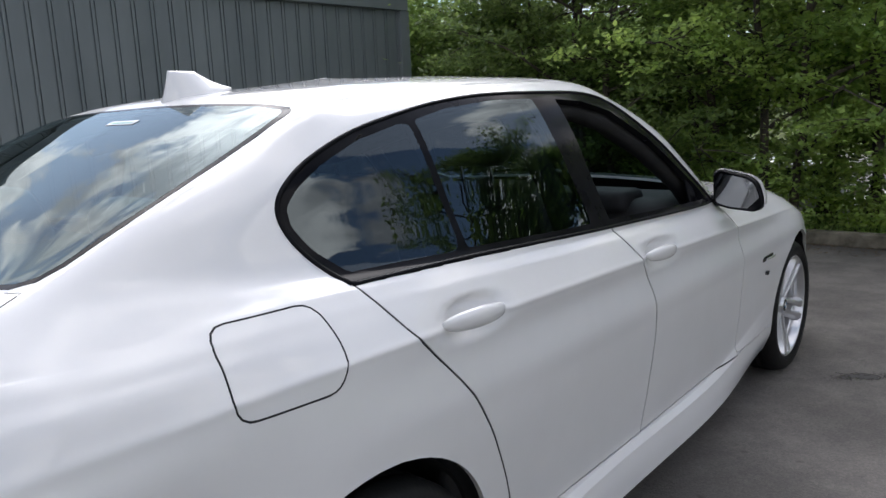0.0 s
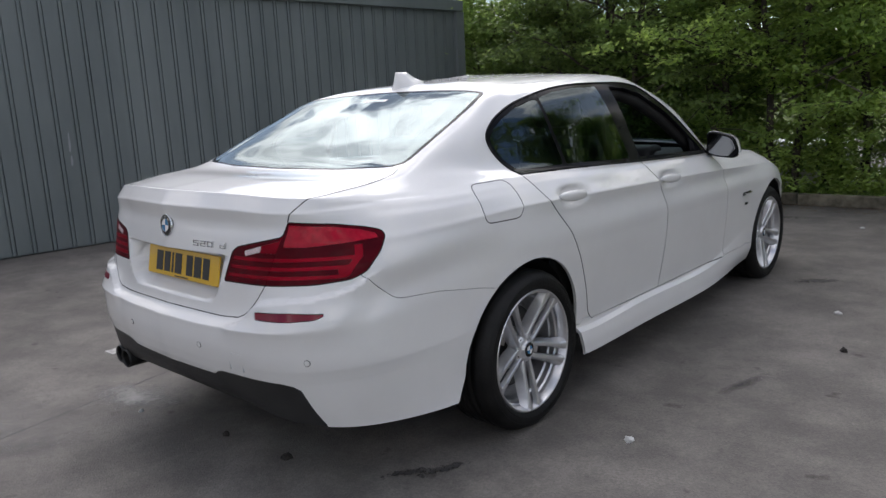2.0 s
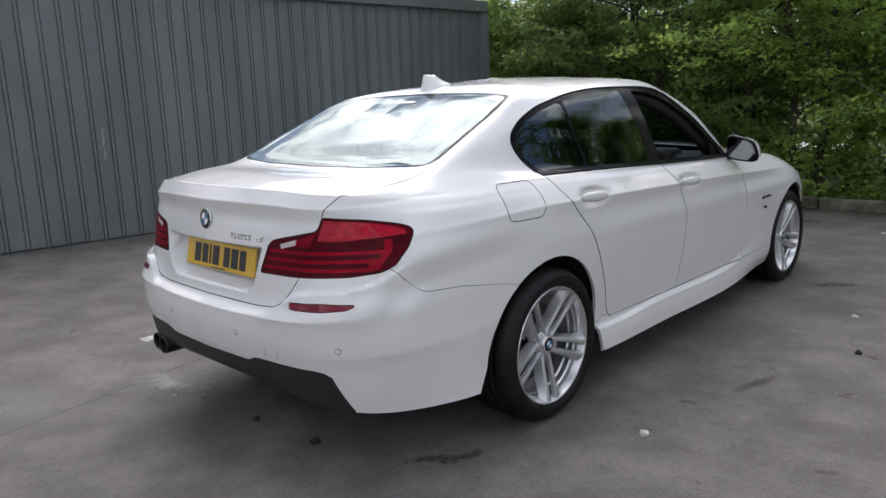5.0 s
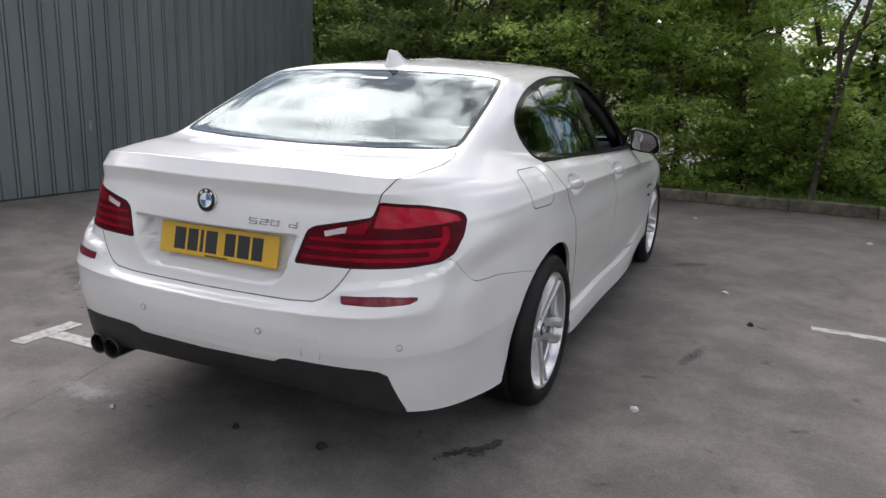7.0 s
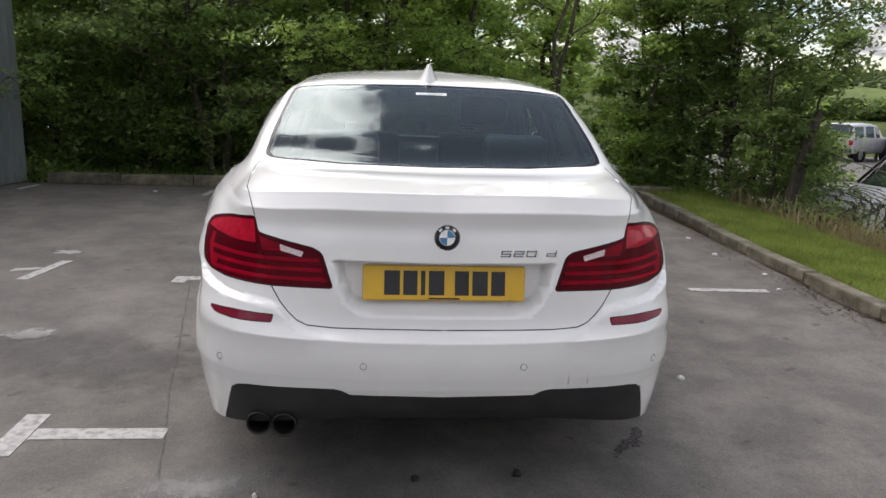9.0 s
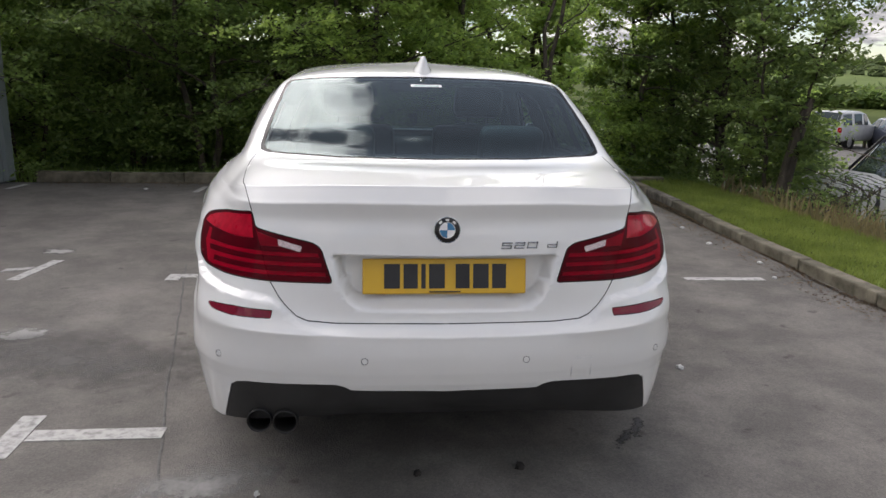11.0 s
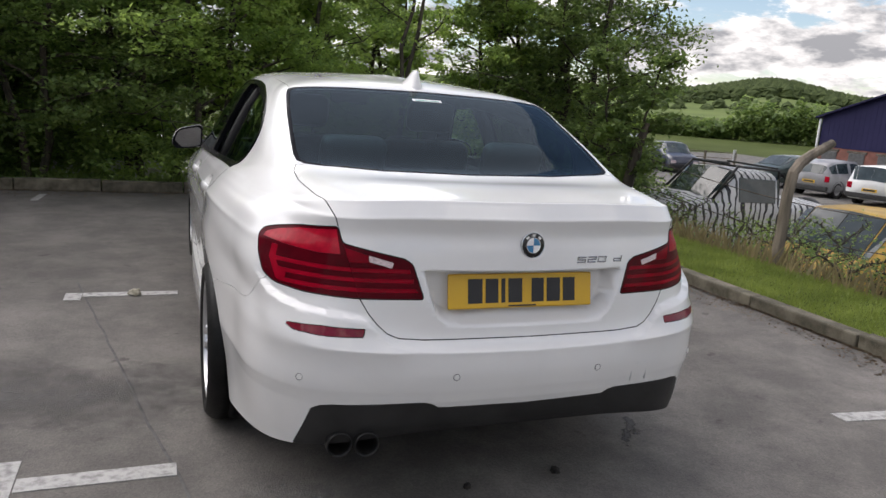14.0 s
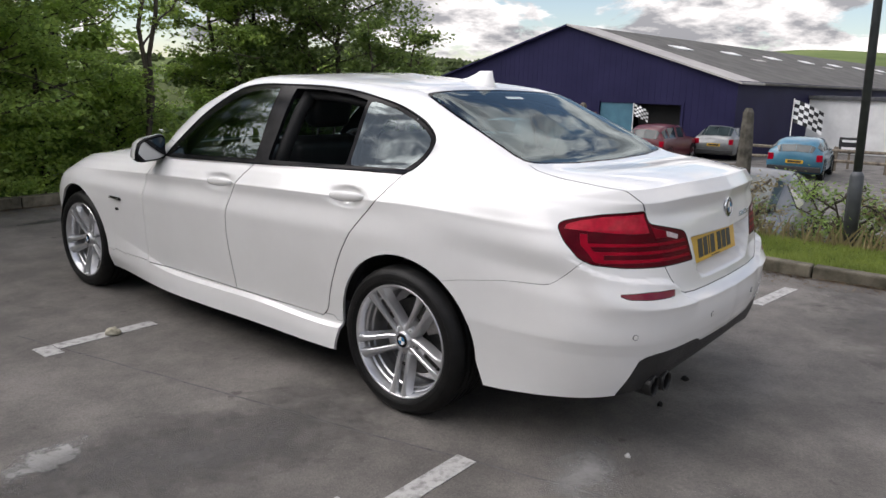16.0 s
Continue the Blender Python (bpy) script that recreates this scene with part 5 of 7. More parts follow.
def build_car_details(car):
    for s in (1, -1):
        for y, x in ((0.0, .894), (2.960, .846)):
            wheel_parts(car, s * x, y, s)
            arch_liner(car, y, s)
        mirror_parts(car, s)
        # door handles: a bowed grip standing off the dish
        for y, z, x in ((.328, .919, .905), (1.288, .889, .903)):
            bm = bmesh.new()
            rings = []
            for k in range(15):
                t = k / 14
                yy = y - .108 + .216 * t
                bow = math.sin(math.pi * t) ** .5
                h, d = .006 + .017 * bow, .003 + .010 * bow
                cx = s * (x + .006 + .012 * bow)
                zz = z + .002 - .010 * (t - .5)
                rings.append([bm.verts.new((cx + s * d * math.cos(a), yy, zz + h * math.sin(a))) for a in [2 * math.pi * j / 12 for j in range(12)]])
            for a, b in zip(rings, rings[1:]):
                for j in range(12):
                    bm.faces.new((a[j], a[(j + 1) % 12], b[(j + 1) % 12], b[j]))
            bm.faces.new(rings[0]); bm.faces.new(rings[-1])
            part("door_handle", fixed(bm), PAINT, car, "white painted door handle", smooth=True)
        # wing vent and badge
        bm = bmesh.new()
        prism(bm, [(2.335, .664), (2.33, .674), (2.345, .684), (2.47, .684), (2.462, .672)], .890 * s, .917 * s, "x")
        part("wing_vent", fixed(bm), GLOSS_BLACK, car, "dark side vent on the front wing")
        bm = bmesh.new()
        box(bm, min(.92 * s, .931 * s), max(.92 * s, .931 * s), 2.35, 2.455, .6735, .6785, .001)
        part("vent_blade", fixed(bm), CHROME, car)
        bm = bmesh.new()
        prism(bm, [(2.365, .604), (2.371, .619), (2.392, .619), (2.386, .604)], .915 * s, .9265 * s, "x")
        part("wing_badge", fixed(bm), GLOSS_BLACK, car)
        # parking sensors
        for x, z, a in ((.252, .536, 4), (.714, .526, 30)):
            y = tail_y(x, z)
            m = Matrix.Translation((s * x, y, z)) @ Matrix.Rotation(radians(s * a), 4, "Z")
            bm = bmesh.new()
            lathe(bm, [(.0095, -.002), (.0095, .012), (.0112, .012), (.0112, -.002)], 20, "y", True, m)
            ring = part("parking_sensor", fixed(bm), mat_ring, car, smooth=False)
            bm = bmesh.new()
            lathe(bm, [(0, -.003), (.0085, -.0025), (.0088, .012)], 20, "y", False, m)
            part("sensor_face", fixed(bm), PAINT, ring)
    # number plate: plain bars stand for its characters
    low, high = Vector((0, -.998, .7225)), Vector((0, -.976, .8335))
    up = (high - low).normalized()
    m = Matrix(((1, 0, 0, 0), (0, up.y, -up.z, low.y), (0, up.z, up.y, low.z), (0, 0, 0, 1)))
    plate = part("number_plate", fixed(boxed(-.26, .26, 0, .1115, 0, .006, .004, m=m)), PLATE_YELLOW, car, "yellow number plate with black characters blanked to bars")
    x = -.192
    for w, gap in ((.05, .011), (.045, .011), (.014, .011), (.05, .034), (.045, .011), (.05, .011), (.045, 0)):
        part("character_bar", fixed(boxed(x, x + w, .017, .095, .0062, .0072, m=m)), INK, plate)
        x += w + gap
    part("maker_strip", fixed(boxed(-.05, .05, .004, .009, .0062, .0068, m=m)), INK, plate)
    # round badge on the lid
    m = Matrix.Translation((0, tail_y(0, .936) + .001, .936)) @ Matrix.Rotation(radians(84), 4, "X")
    bm = bmesh.new()
    lathe(bm, [(0, .007), (.036, .007), (.0395, .0055), (.041, .002), (.041, -.02)], 48, "z", m=m)
    badge = part("round_badge", fixed(bm), GLOSS_BLACK, car, "round black-ringed badge with blue and white quarters", smooth=True)
    roundel_fill(badge, m @ Matrix.Translation((0, 0, .0072)), .0235)
    bm = bmesh.new()
    lathe(bm, [(.0232, .0065), (.0232, .0088), (.0250, .0088), (.0250, .0065)], 40, "z", True, m)
    part("badge_ring", fixed(bm), CHROME, badge)
    bm = bmesh.new()
    lathe(bm, [(.0385, .0045), (.0395, .0078), (.0415, .0055), (.0417, .0)], 48, "z", False, m)
    part("badge_rim", fixed(bm), CHROME, badge, smooth=True)
    for k in (-1, 0, 1):
        a = radians(90 + 42 * k)
        part("badge_bar", fixed(boxed(-.0055, .0055, -.0035, .0035, .0072, .0080, m=m @ Matrix.Translation((.0315 * math.cos(a), .0315 * math.sin(a), 0)) @ Matrix.Rotation(a - math.pi / 2, 4, "Z"))), CHROME, badge)
    # model badge: squared characters drawn with strokes, leaning forward a little
    w, h = .033, .021
    strokes = {"5": "abcDe", "2": "aBcde", "0": "abBdDe", "d": "BDcde"}
    bars = {"a": (0, w, h - .0042, h), "b": (0, .0048, h / 2, h), "B": (w - .0048, w, h / 2, h), "c": (0, w, h / 2 - .002, h / 2 + .002), "d": (0, .0048, 0, h / 2), "D": (w - .0048, w, 0, h / 2), "e": (0, w, 0, .0042)}
    for x, ch in ((.170, "5"), (.211, "2"), (.252, "0"), (.318, "d")):
        y = tail_y(x + w / 2, .886)
        bm = bmesh.new()
        for key in strokes[ch]:
            x0, x1, z0, z1 = bars[key]
            box(bm, x + x0, x + x1, y - .004, y + .010, .8755 + z0, .8755 + z1, .0008, seg=1)
        for v in bm.verts:
            v.co.x += (v.co.z - .8755) * .16
        part("badge_character", fixed(bm), CHROME, car)
    # exhaust tips
    for x, y in ((-.590, -1.022), (-.507, -1.036)):
        bm = bmesh.new()
        lathe(bm, [(.033, .20), (.034, .01), (.036, .0), (.039, .0), (.0405, .008), (.0405, .20)], 36, "y", True, Matrix.Translation((x, y, .308)))
        lathe(bm, [(.0, .12), (.033, .12)], 36, "y", False, Matrix.Translation((x, y, .308)))
        part("exhaust_tip", fixed(bm), mat_exhaust, car, "dark chrome exhaust tip", smooth=True)
    # towing eye cover: a thin square shut line
    for x0, x1, z0, z1 in ((.405, .4062, .468, .532), (.4698, .471, .468, .532), (.405, .437, .5308, .532), (.439, .471, .5308, .532)):
        y = tail_y((x0 + x1) / 2, (z0 + z1) / 2)
        part("cover_seam", fixed(boxed(x0, x1, y - .0008, y + .006, z0, z1)), mat_seam, car)
    # aerial fin
    bm = bmesh.new()
    rings = []
    for t, hw in ((-.15, .046), (0, .042), (.2, .034), (.45, .026), (.7, .0185), (.88, .0135), (.96, .010), (1.0, .004)):
        front, back = .405 - .115 * max(t, 0) ** .9, .187 + .024 * max(t, 0) ** .7
        ring = []
        for k in range(24):
            a = 2 * math.pi * k / 24
            c = math.cos(a)
            y = (front + back) / 2 + (front - back) / 2 * c
            floor_z = 1.409 + (y - .20) * .17
            ring.append(bm.verts.new((hw * math.sin(a) * (1 - .45 * max(0, c)), y, floor_z + (1.486 - floor_z) * t)))
        rings.append(ring)
    for a, b in zip(rings, rings[1:]):
        for k in range(24):
            bm.faces.new((a[k], a[(k + 1) % 24], b[(k + 1) % 24], b[k]))
    bm.faces.new(rings[-1])
    part("aerial_fin", fixed(bm), PAINT, car, "white shark-fin aerial", smooth=True)
    # dealer label inside the rear window
    spot, facing = BODY_TREE.ray_cast(Vector((.004, .070, 2)), Vector((0, 0, -1)))[:2]
    m = Matrix.Translation(spot) @ Matrix.Rotation(math.atan2(-facing.y, facing.z), 4, "X")
    sticker = part("window_label", fixed(boxed(-.068, .068, -.012, .012, 0.0004, 0.0010, m=m)), WHITE_ENAMEL, car, "white paper label inside the rear window")
    part("print_bar", fixed(boxed(-.055, .055, -.006, .002, 0.0011, 0.0014, m=m)), mat_print, sticker)
    # underbody and cabin
    part("underbody", fixed(boxed(-.62, .62, -.62, 3.5, .235, .29, .02)), CAVITY, car, "dark underbody")
    part("axle_beam", fixed(boxed(-.70, .70, -.08, .08, .24, .36, .03)), CAVITY, car)
    part("cabin_floor", fixed(boxed(-.80, .80, .42, 2.3, .26, .34, .02)), TRIM, car)
    part("parcel_shelf", fixed(boxed(-.62, .62, -.42, .06, 1.03, 1.055, .01)), TRIM, car, "black parcel shelf")
    part("dashboard", fixed(boxed(-.76, .76, 1.72, 2.2, .62, .985, .09, seg=4)), TRIM, car, "black dashboard", smooth=True)
    bm = bmesh.new()
    box(bm, .18, .58, 1.70, 1.9, .93, 1.02, .03)
    part("instrument_hood", fixed(bm), TRIM, car, smooth=True)
    part("centre_console", fixed(boxed(-.13, .13, .95, 1.8, .34, .66, .04)), TRIM, car, smooth=True)
    m = Matrix.Translation((.37, 1.50, .93)) @ Matrix.Rotation(radians(-24), 4, "X")
    bm = bmesh.new()
    lathe(bm, [(.185 + .016 * math.cos(a), .016 * math.sin(a)) for a in [2 * math.pi * k / 10 for k in range(10)]], 40, "y", True, m)
    wheel = part("steering_wheel", fixed(bm), LEATHER, car, "black leather steering wheel", smooth=True)
    bm = bmesh.new()
    lathe(bm, [(0, -.03), (.065, -.028), (.075, -.01), (.075, .02), (0, .02)], 24, "y", False, m)
    box(bm, -.18, .18, -.008, .008, -.014, .014, .004, m=m)
    box(bm, -.014, .014, -.008, .008, -.18, 0, .004, m=m)
    part("steering_hub", fixed(bm), TRIM, wheel, smooth=True)
    for s in (-1, 1):
        seat("front_seat", s * .37, 1.20, .42, .52, True)
        part("door_card", fixed(boxed(min(s * .79, s * .84), max(s * .79, s * .84), .30, 1.95, .40, .95, .02)), TRIM, car, smooth=True)
    seat("rear_seat", 0, .16, .30, 1.26, False)
    m = Matrix.Translation((0, 1.52, 1.335))
    part("interior_mirror", fixed(boxed(-.12, .12, -.02, .01, -.03, .03, .012, m=m)), TRIM, car, smooth=True)


mat_print = mat("green print", (0.10, 0.30, 0.22), (0.14, 0.36, 0.28), 0.5)
build_car_details(SALOON)


# ---- yard, building and hills ----
def build_shed():
    """The navy workshop: a gabled hall with its end wall towards the car park."""
    o, ang = Vector((30.06, 25.15, 0)), radians(-95)
    u = Vector((math.cos(ang), math.sin(ang), 0))
    v = Vector((-u.y, u.x, 0))
    base, eave, ridge, span, length = -1.98, 1.86, 4.42, 17.15, 62.0
    m = Matrix(((u.x, v.x, 0, o.x), (u.y, v.y, 0, o.y), (0, 0, 1, 0), (0, 0, 0, 1)))
    shed = thing("workshop_hall", "navy blue steel-clad workshop hall with grey pitched roof", "building", at=m)
    d0, d1, dh = 10.6, 14.75, .86
    def wall(name, pts, y0, y1, mt, label=""):
        bm = bmesh.new()
        prism(bm, pts, y0, y1, "y")
        return part(name, fixed(bm), mt, shed, label)
    # end wall round the doorway, on a brick plinth
    band = .40
    wall("end_wall", [(0, band), (d0, band), (d0, eave), (0, eave)], 0, .25, NAVY)
    wall("end_wall", [(d0, dh), (d1, dh), (d1, eave), (d0, eave)], 0, .25, NAVY)
    wall("end_wall", [(d1, base), (span, base), (span, eave), (d1, eave)], 0, .25, NAVY)
    wall("gable", [(0, eave), (span, eave), (span / 2, ridge)], 0, .25, NAVY, "navy gable over the end wall")
    for k in range(58):
        x = .15 + k * .30
        if x < span - .1:
            top = eave + (ridge - eave) * (1 - abs(x - span / 2) / (span / 2)) - .05
            low = dh if d0 < x < d1 else band if x < d0 else base
            part("cladding_rib", fixed(boxed(x, x + .05, -.008, 0, low, top)), NAVY, shed)
    part("brick_plinth", fixed(boxed(0, d0, .02, .30, base, band)), BRICK, shed, "red brick plinth under the cladding")
    for x in (.3, 2.0, 3.7, 5.5, 7.3, 9.0):
        pane = part("window", fixed(boxed(x, x + .95, -.02, .06, -.75, .22, .02)), mat_dull, shed, "small grey plinth window")
        part("lintel", fixed(boxed(x - .1, x + 1.05, -.03, .04, .225, .33)), CONCRETE, pane)
    part("sliding_door", fixed(boxed(d0, d0 + 1.75, .05, .14, base, dh)), TEAL_DOOR, shed, "blue-green sliding steel door, half open")
    # shade of the hall's inside, painted as a near-black panel across the opening
    part("doorway", fixed(boxed(d0 + 1.75, d1, .6, .7, base, dh)), BLACKNESS, shed, "black panel painted as the shade inside the open doorway")
    for x0, x1 in ((d0 - .12, d0), (d1, d1 + .12)):
        part("door_post", fixed(boxed(x0, x1, -.05, .1, base, dh + .1)), NAVY, shed)
    part("side_wall", fixed(boxed(span - .25, span, .25, length, base, eave)), NAVY, shed)
    part("side_wall", fixed(boxed(0, .25, .25, length, base, eave)), NAVY, shed)
    for s in (0, 1):
        def slope(name, y0, y1, mt, thick=.08, lift=0.0, t0=-.03, t1=1.0, label=""):
            bm = bmesh.new()
            x_e, x_r = (0, span / 2) if s == 0 else (span, span / 2)
            pts = []
            for t in (t0, t1):
                pts.append((x_e + (x_r - x_e) * t, eave + (ridge - eave) * t + lift))
            vs = [bm.verts.new((x, y, z + h)) for h in (0, thick) for x, z in pts for y in (y0, y1)]
            for q in ((0, 1, 3, 2), (4, 6, 7, 5), (0, 2, 6, 4), (1, 5, 7, 3), (0, 4, 5, 1), (2, 3, 7, 6)):
                bm.faces.new([vs[k] for k in q])
            return part(name, fixed(bm), mt, shed, label)
        slope("roof_edge", -.25, 2.2, ROOF_LIGHT if s else NAVY, label="pale roof sheets along the gable" if s else "navy roof edge along the gable")
        roof = slope("roof", 2.2, length, ROOF_GREY, label="grey fibre-cement roof")
        for k in range(9):
            y = 5 + k * 6.2
            slope("roof_light", y, y + 1.7, WHITE_WALL, .04, .09, .62, .69)
            if k % 2:
                slope("roof_light", y + 1.2, y + 2.7, ROOF_LIGHT, .04, .09, .50, .54)
    bm = bmesh.new()
    tube(bm, [(-.08, -.06, base), (-.08, -.06, eave - .1)], .06, 8)
    part("downpipe", fixed(bm), WHITE_WALL, shed, "pale downpipe at the corner")
    part("gutter", fixed(boxed(span, span + .16, -.2, length, eave - .06, eave + .06)), NAVY, shed)


mat_dull = mat("dull window", (0.05, 0.05, 0.055), (0.10, 0.10, 0.105), 0.3)
build_shed()


def simple_wheel(parent, x, y, r, w, s):
    bm = bmesh.new()
    m = Matrix.Translation((x, y, r)) @ (Matrix.Rotation(math.pi, 4, "Z") if s < 0 else Matrix.Identity(4))
    lathe(bm, [(r * .62, 0), (r * .70, .012), (r * .9, .012), (r, -.02), (r, -w + .02), (r * .9, -w), (r * .6, -w)], 28, close=True, m=m)
    t = part("wheel", fixed(bm), RUBBER, parent, smooth=True)
    bm = bmesh.new()
    lathe(bm, [(0, -.012), (r * .2, -.008), (r * .25, -.03), (r * .5, -.02), (r * .6, -.004), (r * .64, -.01)], 24, m=m)
    part("hubcap", fixed(bm), ALLOY, t, smooth=True)


def parked_car(name, label, at, paint, stations, wheels, posts=(), plate=True, rear_lamps=True, group="", bed=None, r=.31):
    """A car from stations along its length, tail first: place, half widths of sill, waist and roof, heights of sill, waist and roof."""
    car = thing(name, label, "car", group, at=at)
    rows = []
    for y, ws, wb, wr, zs, zb, zr in stations:
        has = zr - zb > .2
        mid = (zs + zb) / 2
        rows.append([(0, zs), (ws - .06, zs), (ws, zs + .09), (wb + .035, mid), (wb + .02, zb - .10), (wb, zb), (wr + (.03 if has else 0), zr - (.07 if has else .005)), (wr - .10, zr - .008), (0, zr + .018)])
    for s in (1, -1):
        glass, body = [], bmesh.new()
        grid = [[body.verts.new((s * x, st[0], z)) for x, z in row] for st, row in zip(stations, rows)]
        panes = []
        for i in range(len(grid) - 1):
            a, b = stations[i], stations[i + 1]
            ha, hb = a[6] - a[5] > .2, b[6] - b[5] > .2
            for k in range(8):
                q = [grid[i][k], grid[i][k + 1], grid[i + 1][k + 1], grid[i + 1][k]]
                f = body.faces.new(q)
                if k == 5 and ha and hb and i not in posts:
                    panes.append(("side_window", [v.co.copy() for v in q]))
                if k >= 6 and ha != hb:
                    panes.append(("windscreen" if hb is False else "rear_window", [v.co.copy() for v in q]))
        for end in (0, -1):
            body.faces.new(grid[end])
        fixed(body)
        bmesh.ops.bevel(body, geom=[e for e in body.edges if e.is_manifold and e.calc_face_angle(0) > .5], offset=.025, segments=2, affect="EDGES")
        part("body_half", body, paint, car, smooth=True)
        for nm, co in panes:
            c = sum(co, Vector()) / 4
            n = (co[1] - co[0]).cross(co[2] - co[0]).normalized()
            if n.dot(Vector((s * 1, 0, .5)) if nm == "side_window" else Vector((0, 1 if nm == "windscreen" else -1, .8))) < 0:
                n = -n
            bm = bmesh.new()
            ins = []
            for p in co:
                k = .86 if nm == "side_window" else .93
                q = c + (p - c) * k
                if nm != "side_window" and abs(p.x) < .01:
                    q.x = s * .004
                ins.append(q)
            vs = [bm.verts.new(p + n * .014) for p in ins]
            ws_ = [bm.verts.new(p - n * .02) for p in ins]
            bm.faces.new(vs)
            for j in range(4):
                bm.faces.new((vs[j], vs[(j + 1) % 4], ws_[(j + 1) % 4], ws_[j]))
            part(nm, fixed(bm), mat_carglass, car)
        tail, nose = stations[0], stations[-1]
        if rear_lamps:
            part("rear_lamp", fixed(boxed(min(s * (tail[2] - .17), s * (tail[2] + .01)), max(s * (tail[2] - .17), s * (tail[2] + .01)), tail[0] - .012, tail[0] + .10, tail[5] - .26, tail[5] - .04, .015)), LAMP_BAR, car)
        part("headlamp", fixed(boxed(min(s * (nose[2] - .25), s * nose[2]), max(s * (nose[2] - .25), s * nose[2]), nose[0] - .08, nose[0] + .012, nose[5] - .22, nose[5] - .07, .02)), LAMP_CLEAR, car)
        for y in wheels:
            w = max(st[1] for st in stations)
            simple_wheel(car, s * (w - .015), y, r, .19, s)
            bm = bmesh.new()
            lathe(bm, [(r * 1.14, .022), (r * 1.14, -.1), (0, -.1)], 28, m=Matrix.Translation((s * (w - .01), y, r + .01)) @ (Matrix.Rotation(math.pi, 4, "Z") if s < 0 else Matrix.Identity(4)))
            part("wheel_arch", fixed(bm), BLACKNESS, car)
    tail, nose = stations[0], stations[-1]
    part("rear_bumper", fixed(boxed(-tail[1], tail[1], tail[0] - .07, tail[0] + .05, tail[4] + .02, tail[4] + .20, .03)), MATT_BLACK, car)
    part("front_bumper", fixed(boxed(-nose[1], nose[1], nose[0] - .05, nose[0] + .07, nose[4] + .02, nose[4] + .22, .03)), MATT_BLACK, car)
    if plate:
        pl = part("number_plate", fixed(boxed(-.26, .26, tail[0] - .022, tail[0] - .008, tail[5] - .34, tail[5] - .23)), PLATE_YELLOW, car, "yellow number plate with blanked characters")
        part("character_bar", fixed(boxed(-.20, .20, tail[0] - .026, tail[0] - .0225, tail[5] - .315, tail[5] - .255)), INK, pl)
    return car


mat_carglass = mat("dark car glazing", (0.014, 0.024, 0.026), (0.040, 0.056, 0.058), 0.06, scale=2, spec=0.5)


def gloss(name, a, b, coat=0.8):
    return mat(name, a, b, 0.45, scale=3, detail=8, coat=coat, coat_rough=0.06)


def stripes_mat():
    m, N, L, b = node_mat("zebra striped paint")
    co, w, r = N("ShaderNodeTexCoord"), N("ShaderNodeTexWave"), N("ShaderNodeValToRGB")
    w.inputs["Scale"].default_value, w.inputs["Distortion"].default_value, w.inputs["Detail"].default_value, w.inputs["Detail Scale"].default_value = 3.0, 6.5, 2.0, 1.0
    w.bands_direction = "Y"
    L(co.outputs["Object"], w.inputs["Vector"]); L(w.outputs["Fac"], r.inputs[0])
    r.color_ramp.elements[0].position, r.color_ramp.elements[1].position = 0.20, 0.27
    r.color_ramp.elements[0].color, r.color_ramp.elements[1].color = (0.012, 0.012, 0.012, 1), (0.55, 0.55, 0.54, 1)
    L(r.outputs[0], b.inputs["Base Color"])
    b.inputs["Roughness"].default_value = 0.45
    return m


